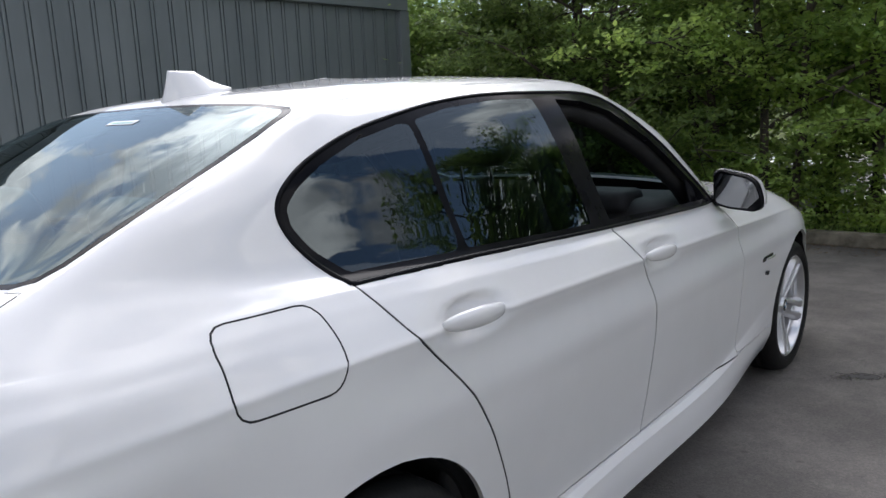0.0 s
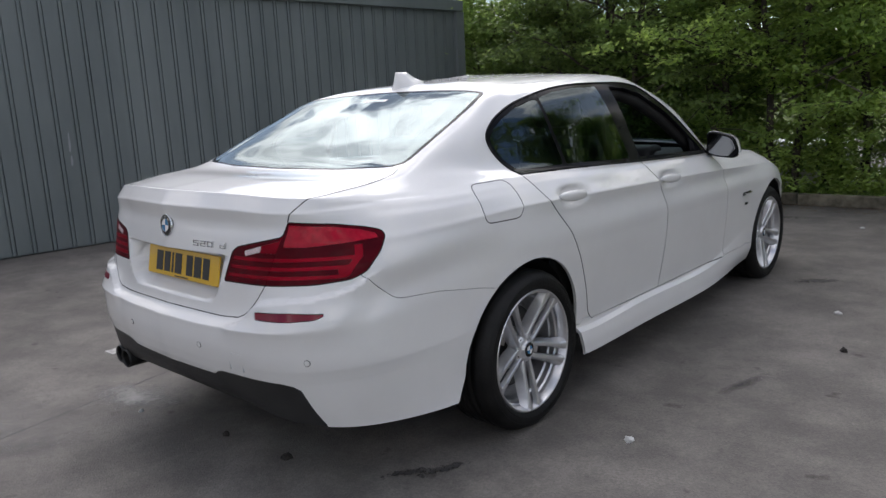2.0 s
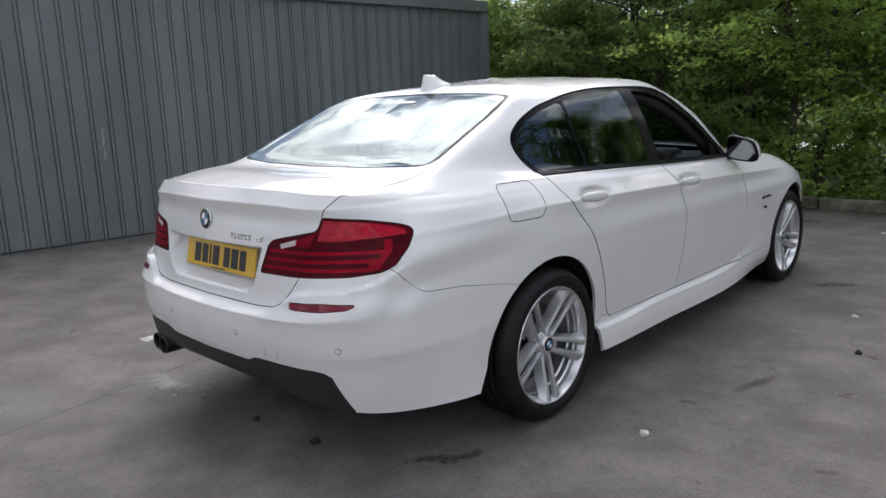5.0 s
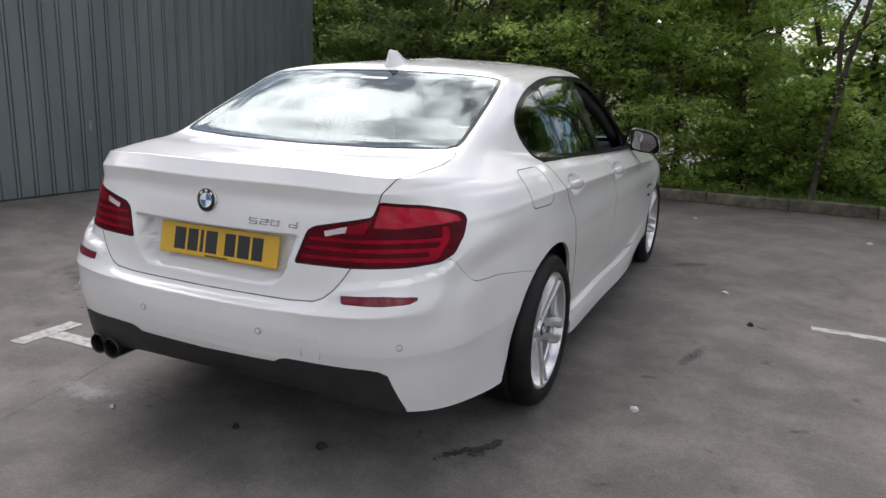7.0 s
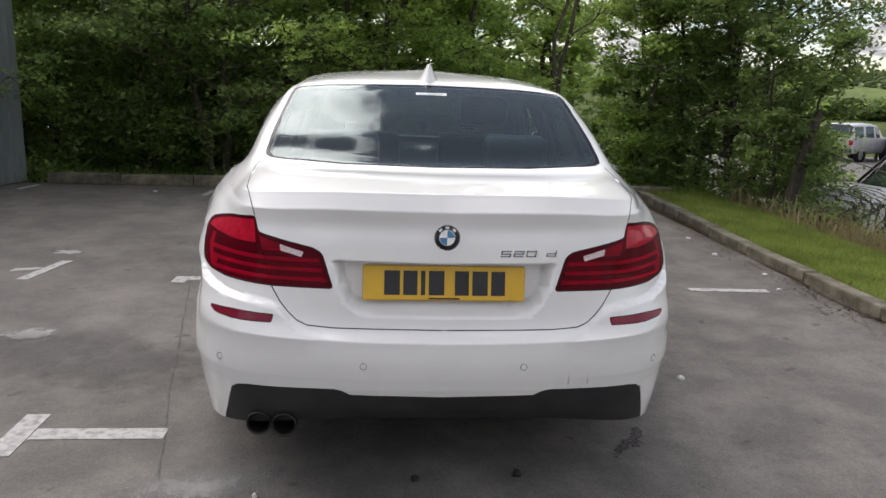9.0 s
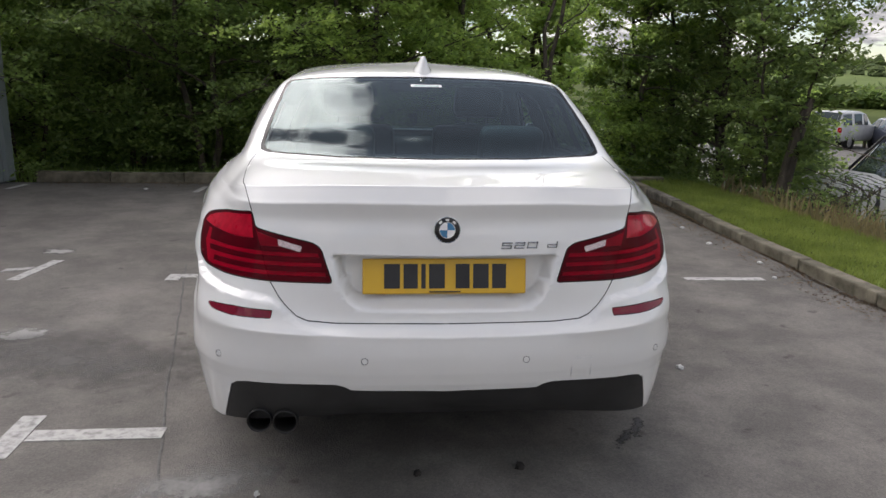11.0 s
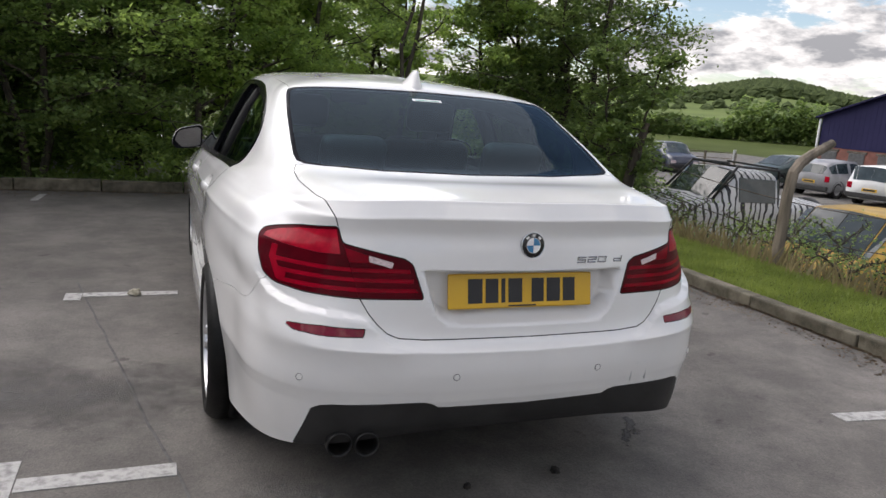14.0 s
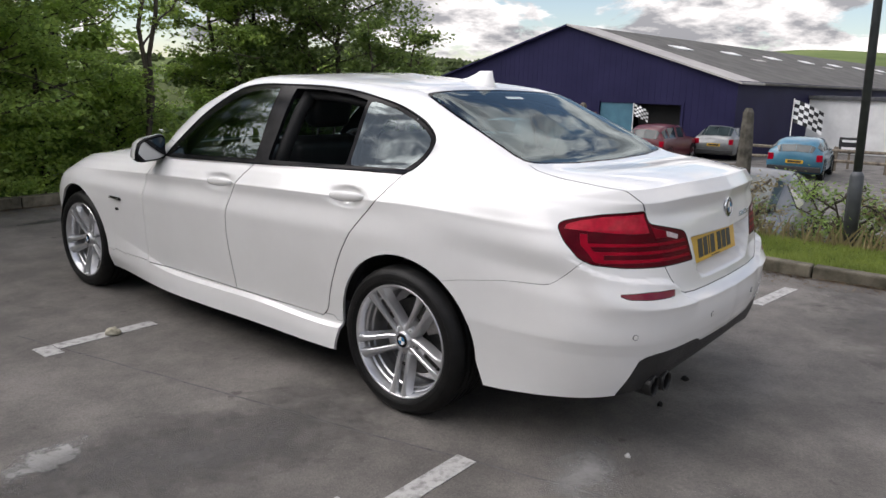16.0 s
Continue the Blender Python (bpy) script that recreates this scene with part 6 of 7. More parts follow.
def build_vehicles():
    def at(x, y, yaw):
        return pose(x, y, terrain(x, y) - .03, 0, 0, yaw)
    HATCH = [(-.75, .80, .80, .5, .25, .88, .90), (-.62, .82, .80, .56, .22, .92, 1.25), (-.2, .83, .79, .58, .2, .93, 1.40), (.55, .83, .79, .59, .2, .92, 1.44), (.68, .83, .79, .59, .2, .92, 1.44), (1.35, .83, .79, .57, .2, .91, 1.41),
             (2.1, .83, .78, .6, .2, .92, .95), (2.8, .80, .74, .6, .22, .84, .88), (3.1, .74, .66, .5, .26, .72, .76)]
    ESTATE = [(-1.0, .80, .80, .5, .25, .88, .90), (-.80, .82, .80, .58, .22, .88, 1.30), (-.2, .83, .79, .60, .2, .89, 1.36), (.55, .83, .79, .6, .2, .89, 1.37), (.68, .83, .79, .6, .2, .89, 1.37), (1.4, .83, .79, .57, .2, .88, 1.33),
              (2.2, .83, .78, .6, .2, .90, .94), (3.0, .80, .74, .6, .22, .82, .86), (3.25, .74, .66, .5, .26, .70, .74)]
    SALOON_ = [(-1.05, .78, .76, .6, .25, .93, .97), (-.75, .82, .79, .6, .22, .95, 1.0), (-.2, .83, .79, .55, .2, .94, 1.36), (.55, .83, .79, .58, .2, .92, 1.42), (.68, .83, .79, .58, .2, .92, 1.42), (1.35, .83, .79, .56, .2, .91, 1.39),
               (2.15, .83, .78, .6, .2, .90, .94), (3.0, .80, .74, .6, .22, .82, .86), (3.3, .74, .66, .5, .26, .70, .74)]
    VAN = [(-1.02, .80, .80, .62, .25, .86, .89), (-.90, .82, .81, .66, .22, .88, 1.40), (.9, .83, .81, .66, .2, .90, 1.44), (1.0, .83, .80, .62, .2, .91, 1.42), (1.6, .83, .79, .58, .2, .91, 1.36), (2.35, .83, .78, .6, .2, .90, .94), (3.0, .80, .74, .6, .22, .80, .84), (3.2, .74, .66, .5, .26, .68, .72)]
    FOUR = [(-.85, .76, .76, .60, .40, 1.02, 1.05), (-.8, .80, .78, .64, .38, 1.04, 1.64), (.0, .81, .78, .65, .36, 1.04, 1.68), (.12, .81, .78, .65, .36, 1.04, 1.68), (.85, .81, .78, .65, .36, 1.04, 1.68), (.97, .81, .78, .63, .36, 1.04, 1.66), (1.35, .81, .77, .6, .36, 1.04, 1.60), (1.85, .80, .76, .6, .36, 1.04, 1.08), (2.65, .78, .74, .6, .38, .97, 1.01), (2.8, .74, .70, .5, .42, .86, .9)]
    PICK = [(.72, .78, .78, .60, .3, .94, .96), (.78, .80, .78, .60, .28, .96, 1.46), (.92, .80, .78, .61, .28, .96, 1.50), (1.62, .80, .78, .60, .28, .95, 1.49), (1.70, .80, .78, .60, .28, .95, 1.48), (2.22, .80, .76, .62, .28, .95, .98), (2.95, .78, .74, .62, .3, .88, .91), (3.1, .74, .70, .5, .34, .76, .8)]
    yellow = mat("faded yellow paint", (0.36, 0.20, 0.022), (0.52, 0.33, 0.05), 0.55, scale=3.5, detail=9, coat=0.2, bump=0.1, bump_scale=40)
    pick = parked_car("pickup_truck", "faded yellow old pickup truck behind weeds", at(9.0, 4.1, 98), yellow, PICK, (-.1, 2.3), (0, 3), False, False, r=.32)
    for s in (-1, 1):
        part("bed_side", fixed(boxed(min(s * .72, s * .79), max(s * .72, s * .79), -1.1, .72, .42, .90, .015)), yellow, pick)
        part("bed_rail", fixed(boxed(min(s * .71, s * .81), max(s * .71, s * .81), -1.1, .72, .90, .94, .01)), yellow, pick)
    part("tailgate", fixed(boxed(-.74, .74, -1.14, -1.08, .42, .90, .015)), yellow, pick)
    part("bed_floor", fixed(boxed(-.74, .74, -1.08, .72, .48, .52)), MATT_BLACK, pick)
    part("wiper", fixed(boxed(-.5, .1, 2.12, 2.14, 1.03, 1.045)), MATT_BLACK, pick)
    ZEBRA = [(-1.0, .74, .74, .66, .5, 1.28, 1.31), (-.95, .78, .76, .7, .48, 1.30, 1.33), (-.02, .78, .76, .7, .48, 1.30, 1.33), (.02, .79, .76, .64, .46, 1.30, 1.77), (.74, .79, .76, .63, .46, 1.30, 1.79),
             (1.08, .79, .75, .64, .46, 1.30, 1.34), (1.75, .77, .73, .6, .48, 1.22, 1.26), (1.92, .72, .68, .5, .5, 1.08, 1.12)]
    zebra = parked_car("off_road_car", "small off-road car painted in zebra stripes", at(7.75, 6.15, 82), stripes_mat(), ZEBRA, (-.5, 1.3), (), False, True, r=.37)
    for s in (-1, 1):
        bm = bmesh.new()
        tube(bm, [(s * .66, -.05, 1.30), (s * .64, 0, 1.82), (s * .62, .70, 1.85), (s * .70, 1.10, 1.36)], .022, 8)
        part("roll_bar", fixed(bm), MATT_BLACK, zebra, smooth=True)
    for y in (.02, .68):
        part("roof_rack_bar", fixed(boxed(-.64, .64, y, y + .03, 1.835, 1.865)), MATT_BLACK, zebra)
    bm = bmesh.new()
    lathe(bm, [(.20, -.09), (.36, -.10), (.37, 0), (.36, .10), (.20, .09)], 28, "y", True, Matrix.Translation((0, -1.10, 1.0)))
    part("spare_wheel", fixed(bm), RUBBER, zebra, smooth=True)
    parked_car("delivery_van", "small white delivery van", at(23.3, 15.9, -76), gloss("white van paint", (.66, .66, .65), (.76, .76, .75)), VAN, (-.1, 2.45), (1, 2), True)
    parked_car("estate_car", "dark teal estate car", at(23.6, 12.8, -82), gloss("teal paint", (.012, .075, .085), (.02, .11, .12)), ESTATE, (-.1, 2.4), (3,), True)
    parked_car("hatchback", "red hatchback with dark windows", at(24.8, 10.0, -90), gloss("red paint", (.085, .008, .014), (.12, .013, .02)), HATCH, (-.1, 2.35), (3,), True)
    parked_car("grey_saloon", "silver grey saloon car", at(28.6, 8.6, -84), gloss("grey paint", (.12, .125, .125), (.18, .185, .185)), SALOON_, (-.1, 2.5), (3,), True)
    blue = parked_car("small_hatchback", "sky blue small hatchback with dark windows", at(23.1, 4.15, -84), gloss("sky blue paint", (.022, .125, .20), (.04, .165, .245)), [st[:6] + (st[6] - .12 if st[6] > 1.2 else st[6],) for st in HATCH[:-2]] + [(2.55, .80, .74, .6, .22, .86, .90), (2.78, .74, .66, .5, .26, .74, .78)], (-.1, 2.35), (3,), True)
    parked_car("silver_off_roader", "silver off-road car parked in the yard", at(20.6, 28.6, -62), gloss("silver paint", (.36, .37, .38), (.46, .47, .48)), FOUR, (-.1, 2.05), (2, 4), True)
    parked_car("dark_hatchback", "dark blue hatchback parked in the yard", at(23.4, 28.6, 160), gloss("dark blue paint", (.015, .02, .04), (.03, .035, .06)), HATCH, (-.1, 2.35), (3,), True)
    parked_car("silver_hatchback", "silver coupe parked by the hall", at(23.0, 18.4, -80), gloss("pale silver paint", (.20, .20, .21), (.28, .28, .29)), HATCH, (-.1, 2.35), (3,), True)
    parked_car("green_estate", "dark green estate car with roof rails", at(25.6, 21.9, 100), gloss("dark green paint", (.02, .04, .035), (.04, .06, .05)), ESTATE, (-.1, 2.4), (3,), True)
    parked_car("wrecked_car", "silver car half hidden by weeds", at(9.6, 1.5, 95), gloss("dull silver paint", (.085, .09, .095), (.13, .135, .135), .4), SALOON_, (-.1, 2.5), (3,), False)
    # beyond the trees ahead of the saloon
    white = gloss("white parked car paint", (.66, .66, .66), (.76, .76, .76))
    for k, (x, y, yaw, shape, mt, nm) in enumerate(((-6.2, 12.6, 80, HATCH, white, "white hatchback beyond the trees"), (-1.9, 13.4, 95, VAN, white, "white van beyond the trees"), (2.4, 12.8, 88, ESTATE, gloss("light silver paint", (.5, .5, .51), (.6, .6, .61)), "silver estate car beyond the trees"),
                                                    (6.4, 14.5, 75, HATCH, white, "white hatchback beyond the trees"), (-9.5, 14.0, 85, ESTATE, white, "white estate car beyond the trees"))):
        parked_car("parked_car", nm, at(x, y, yaw), mt, shape, (-.1, 2.4), (3,), True, group="cars beyond the trees")
    # site cabin, flags, sign, rails
    def z(x, y):
        return terrain(x, y) - .03
    x, y = 37.1, 8.75
    m = pose(x, y, z(x, y), 0, 0, -80)
    cabin = thing("site_cabin", "white site cabin with a dark roof edge", "cabin", at=m)
    part("wall_panel", fixed(boxed(0, 9, 0, 3, 0, 2.62, .02)), WHITE_WALL, cabin)
    part("roof_slab", fixed(boxed(-.15, 9.15, -.2, 3.1, 2.62, 2.80, .02)), mat_dull, cabin)
    for nm, fx, fy, h, k_ in (("chequered_flag", 24.0, 10.50, 2.2, .48), ("chequered_flag", 28.85, 5.9, 2.55, .95)):
        flag = thing(nm, "black and white chequered flag on a pole", "flag", "chequered flags", at=pose(fx, fy, z(fx, fy), 0, 0, -75))
        bm = bmesh.new()
        tube(bm, [(0, 0, 0), (0, 0, h + .05)], .02, 8)
        part("pole", fixed(bm), WHITE_WALL, flag)
        for i in range(6):
            for j in range(6):
                bm = bmesh.new()
                def wave(a, b):
                    return (.03 + a * .19 * k_, .05 * math.sin(a * 1.1 + b * .4), h - b * .155 * k_ - (a * .05 + .006 * a * a) * k_)
                vs = [bm.verts.new(wave(i + p, j + q)) for p, q in ((0, 0), (1, 0), (1, 1), (0, 1))]
                us = [bm.verts.new(Vector(wave(i + p, j + q)) + Vector((0, .006, 0))) for p, q in ((0, 0), (1, 0), (1, 1), (0, 1))]
                bm.faces.new(vs); bm.faces.new(us[::-1])
                for k in range(4):
                    bm.faces.new((vs[k], vs[(k + 1) % 4], us[(k + 1) % 4], us[k]))
                part("flag_square", fixed(bm), INK if (i + j) % 2 else WHITE_ENAMEL, flag)
    x, y = 28.4, 3.6
    sign = thing("yard_sign", "black sign board with pale lettering bars", "sign", at=pose(x, y, z(x, y), 0, 0, -78))
    part("board", fixed(boxed(-.4, .4, -.02, .02, .6, 1.2, .005)), INK, sign)
    part("sign_post", fixed(boxed(-.04, .04, .021, .06, 0, 1.1)), WOOD_POST, sign)
    for zz in (1.02, .75):
        part("lettering_bar", fixed(boxed(-.3, .3, -.026, -.021, zz, zz + .09)), WHITE_ENAMEL, sign)
    x, y = 21.7, 21.8
    sign = thing("white_notice", "small white notice board by the field fence", "sign", at=pose(x, y, z(x, y), 0, 0, -140))
    part("board", fixed(boxed(-.3, .3, -.02, .02, 1.0, 1.45)), WHITE_ENAMEL, sign)
    part("sign_post", fixed(boxed(-.03, .03, .021, .05, 0, 1.3)), WOOD_POST, sign)
    part("lettering_bar", fixed(boxed(-.2, .2, -.026, -.021, 1.2, 1.27)), INK, sign)
    fence = thing("rail_fence", "grey weathered timber post and rail fence", "fence")
    a, b = Vector((27.0, 7.2, 0)), Vector((27.5, -8, 0))
    n = 9
    for k in range(n + 1):
        p = a.lerp(b, k / n)
        part("post", fixed(boxed(p.x - .07, p.x + .07, p.y - .07, p.y + .07, z(p.x, p.y) - .1, z(p.x, p.y) + .9, .01)), WOOD_POST, fence)
        if k < n:
            q = a.lerp(b, (k + 1) / n)
            for h in (.38, .76):
                bm = bmesh.new()
                tube(bm, [(p.x - .09, p.y, z(p.x, p.y) + h), (q.x - .09, q.y, z(q.x, q.y) + h)], .06, 6)
                part("rail", fixed(bm), WOOD_POST, fence)
    fence = thing("field_fence", "pale wire fence along the field", "fence")
    a, b = Vector((9, 34, 0)), Vector((27, 27.5, 0))
    for k in range(13):
        p = a.lerp(b, k / 12)
        part("post", fixed(boxed(p.x - .05, p.x + .05, p.y - .05, p.y + .05, z(p.x, p.y) - .1, z(p.x, p.y) + 1.1)), WOOD_POST, fence)
        if k < 12:
            q = a.lerp(b, (k + 1) / 12)
            for h in (.4, .75, 1.05):
                bm = bmesh.new()
                tube(bm, [(p.x, p.y - .06, z(p.x, p.y) + h), (q.x, q.y - .06, z(q.x, q.y) + h)], .018, 5)
                part("rail", fixed(bm), WOOD_POST, fence)


build_vehicles()


def build_bank_things():
    # leaning timber post and stone gatepost on the bank, lamp post in the grass
    bm = bmesh.new()
    tube(bm, [(4.71, 2.5, -.15), (4.735, 2.5, .32), (4.73, 2.5, .65), (4.76, 2.5, .90), (4.83, 2.5, 1.0), (4.955, 2.5, 1.085), (5.212, 2.5, 1.215)], [.062, .058, .056, .056, .054, .050, .042], 10)
    solid("leaning_post", fixed(bm), WOOD_POST, "grey weathered timber post leaning over the bank", "post")
    bm = bmesh.new()
    tube(bm, [(5.44, .55, -.35), (5.46, .56, .3), (5.48, .57, .9), (5.49, .58, 1.2), (5.495, .58, 1.25)], [.095, .088, .075, .058, .035], 10)
    solid("stone_gatepost", fixed(bm), CONCRETE, "rough grey stone gatepost on the bank", "post")
    bm = bmesh.new()
    tube(bm, [(4.75, 5.40, -.45), (4.78, 5.37, -.1), (4.85, 5.33, .5), (4.92, 5.30, 1.0), (4.98, 5.26, 1.25)], [.11, .09, .08, .07, .04], 9)
    solid("dead_trunk", fixed(bm), BARK, "dark dead trunk leaning at the edge of the bank", "trunk")
    wire = thing("wire_fence", "sagging rusty wire strands along the bank", "fence")
    for h0, h1 in ((.42, .30), (.80, .62)):
        bm = bmesh.new()
        tube(bm, [(5.0 + (.1 + .5) * k / 12 * .8, 5.25 - 4.65 * k / 12, h0 + (h1 - h0) * k / 12 - .16 * math.sin(math.pi * k / 12)) for k in range(13)], .006, 5)
        part("wire", fixed(bm), BARK, wire)
    lamp = thing("lamp_post", "dark grey steel lamp post in the grass verge", "lamp post", at=pose(4.64, -.74, -.02, -1.2, -1.0))
    bm = bmesh.new()
    tube(bm, [(0, 0, 0), (0, 0, .70), (0, 0, .74)], [.060, .060, .042], 20)
    part("base_tube", fixed(bm), LAMPPOST, lamp, smooth=True)
    bm = bmesh.new()
    tube(bm, [(0, 0, .74), (0, 0, 6.2)], [.038, .034], 20)
    part("pole", fixed(bm), LAMPPOST, lamp, smooth=True)
    bm = bmesh.new()
    box(bm, -.025, .025, .05, .063, .22, .6, .004)
    part("service_door", fixed(bm), LAMPPOST, lamp)
    # crumpled rag on the bay line, and bits of litter
    rnd = random.Random(11)
    def lump(name, x, y, z_, r, h, mt, label, cat):
        bm = bmesh.new()
        bmesh.ops.create_icosphere(bm, subdivisions=3, radius=1)
        for v in bm.verts:
            n = noise.noise(v.co * 2.2 + Vector((x * 7, y * 3, 0)))
            v.co = Vector((v.co.x * r * (1 + .5 * n), v.co.y * r * .8 * (1 + .5 * n), max(-.2, v.co.z) * h * (1 + .6 * n)))
        solid(name, bm, mt, label, cat, smooth=True, at=pose(x, y, z_ + .2 * h, 0, 0, rnd.uniform(0, 180)))
    lump("crumpled_rag", -1.26, 1.86, .004, .048, .028, mat("dirty cloth", (.22, .20, .14), (.42, .40, .32), .9, scale=30), "crumpled grey-green rag lying on the bay line", "rag")
    litter = mat("pale litter", (.4, .4, .38), (.6, .6, .58), .8, scale=40)
    for x, y, r in ((1.30, .09, .022), (1.51, 2.27, .022), (2.75, 2.9, .03), (2.85, 2.2, .025), (2.8, 3.6, .03), (2.72, 1.75, .02), (-.62, -.95, .012), (2.6, 4.8, .03), (-3.0, 5.9, .03), (1.0, 5.2, .02)):
        lump("litter_scrap", x, y, .001, r, .012, litter, "small pale scrap of litter on the tarmac", "litter")
    clot = mat("dark debris", (.012, .010, .009), (.03, .026, .022), .95, scale=40)
    for x, y, r in ((.31, -.82, .022), (-.07, -.85, .014), (1.7, 1.6, .018)):
        lump("mud_clod", x, y, .001, r, .016, clot, "dark clod of dirt on the tarmac", "dirt")
    # stains, darker patches and repairs: thin irregular films on the tarmac
    def film(name, x, y, rx, ry, rot, mt, label, seed, h=.003):
        bm = bmesh.new()
        lay = bm.verts.layers.float.new("core")
        rings = []
        for t in (0.0, .25, .5, .75, 1.0):
            ring = []
            for k in range(36):
                a = 2 * math.pi * k / 36
                v = bm.verts.new((rx * 1.35 * t * math.cos(a), ry * 1.35 * t * math.sin(a), h))
                v[lay] = 1 - t
                ring.append(v)
                if t == 0:
                    break
            rings.append(ring)
        for k in range(36):
            bm.faces.new((rings[0][0], rings[1][k], rings[1][(k + 1) % 36]))
            for p, q in zip(rings[1:], rings[2:]):
                bm.faces.new((p[k], q[k], q[(k + 1) % 36], p[(k + 1) % 36]))
        solid(name, fixed(bm), mt, label, "stain", kind="structure", at=pose(x, y, 0.0, 0, 0, rot))
    def ragged(name, dark, light, rough, cut, scale=7.0, soft=.12):
        """A worn film: holes eaten through it by noise, more towards its rim."""
        m, N, L, b = node_mat(name)
        co, n1, n2, r = N("ShaderNodeTexCoord"), N("ShaderNodeTexNoise"), N("ShaderNodeTexNoise"), N("ShaderNodeValToRGB")
        n1.inputs["Scale"].default_value, n1.inputs["Detail"].default_value, n1.inputs["Roughness"].default_value = scale, 10, .72
        n2.inputs["Scale"].default_value, n2.inputs["Detail"].default_value = 120, 4
        L(co.outputs["Object"], n1.inputs["Vector"]); L(co.outputs["Object"], n2.inputs["Vector"])
        r.color_ramp.elements[0].color, r.color_ramp.elements[1].color = (*dark, 1), (*light, 1)
        L(n2.outputs["Fac"], r.inputs[0]); L(r.outputs[0], b.inputs["Base Color"])
        b.inputs["Roughness"].default_value = rough
        mr = N("ShaderNodeMapRange")
        mr.inputs["From Min"].default_value, mr.inputs["From Max"].default_value = cut, cut + soft
        rim, sub_ = N("ShaderNodeAttribute"), N("ShaderNodeMath")
        rim.attribute_name, sub_.operation = "core", "MULTIPLY_ADD"
        sub_.inputs[1].default_value = .42
        L(rim.outputs["Fac"], sub_.inputs[0])
        off = N("ShaderNodeMath"); off.operation, off.inputs[1].default_value = "SUBTRACT", .24
        L(n1.outputs["Fac"], off.inputs[0]); L(off.outputs[0], sub_.inputs[2])
        L(sub_.outputs[0], mr.inputs["Value"])
        tr, mx = N("ShaderNodeBsdfTransparent"), N("ShaderNodeMixShader")
        L(mr.outputs[0], mx.inputs[0]); L(tr.outputs[0], mx.inputs[1]); L(b.outputs[0], mx.inputs[2])
        L(mx.outputs[0], m.node_tree.nodes["Material Output"].inputs["Surface"])
        return m
    pale = ragged("worn pale paint patch", (.20, .195, .185), (.40, .39, .375), .85, .40)
    faint = ragged("scuffed pale tarmac", (.165, .16, .152), (.28, .272, .26), .85, .34, 6.0, .34)
    dusty = ragged("dusty tarmac", (.15, .144, .137), (.24, .231, .22), .85, .32, 3.0, .6)
    darker_film = ragged("darker tarmac", (.066, .062, .058), (.110, .104, .098), .8, .28, 4.0, .5)
    oil = ragged("oily tarmac", (.020, .019, .018), (.06, .057, .054), .6, .47, 26)
    seam = mat("tar joint", (.045, .043, .041), (.10, .096, .092), .8, scale=20, detail=8, spread=(.3, .6))
    bm = bmesh.new()
    knots = [(-1.62, 2.2), (-1.44, 1.34), (-1.29, .62), (-1.157, -.053), (-1.05, -.5), (-.971, -.865), (-.80, -1.8), (-.62, -2.7)]
    rows = [[bm.verts.new((x + dx, y, h)) for dx, h in ((-.006, .0005), (-.003, .002), (.003, .002), (.006, .0005))] for x, y in [(np.interp(v, [b for a, b in knots[::-1]], [a for a, b in knots[::-1]]) + .008 * noise.noise(Vector((0, v * 5, 0))), v) for v in [-2.7 + .07 * k for k in range(71)]]]
    for p, q in zip(rows, rows[1:]):
        for k in range(3):
            bm.faces.new((p[k], p[k + 1], q[k + 1], q[k]))
    solid("tarmac_joint", fixed(bm), seam, "dark tarred joint line in the tarmac", "joint", kind="structure")
    film("pale_patch", -2.12, .69, .17, .13, 30, pale, "worn pale paint patch on the tarmac", 1.5)
    film("pale_patch", -.83, -.87, .28, .14, 25, faint, "worn pale paint patch on the tarmac", 5.2)
    film("dusty_patch", -1.15, -1.5, .5, .32, 20, dusty, "dusty lighter patch of the tarmac", 3.7)
    film("pale_patch", -2.7, 2.62, .10, .15, 70, pale, "worn pale paint patch on the tarmac", 8.2)
    film("oil_stain", .86, -.52, .15, .035, 70, oil, "dark oily tyre mark on the tarmac", 2.1)
    film("oil_stain", .77, -.62, .12, .03, 60, oil, "dark oily tyre mark on the tarmac", 3.1)
    film("oil_stain", 1.45, .9, .16, .03, 78, darker_film, "dark tyre mark on the tarmac", 4.4)
    film("oil_stain", .0, 5.5, .5, .14, 10, oil, "dark wet stain along the kerb", 6.4)
    # broad films of a darker tarmac tone, soft towards the rim
    film("damp_stain", -1.75, .35, .85, .32, -12, darker_film, "large soft darker patch of the tarmac", 7.7)
    film("damp_stain", 1.9, -1.6, .9, .4, 30, darker_film, "faint darker patch of the tarmac", 9.7)
    film("oil_stain", 1.2, 3.0, .2, .08, 40, oil, "dark wet stain by the front wheel", 6.9)


build_bank_things()



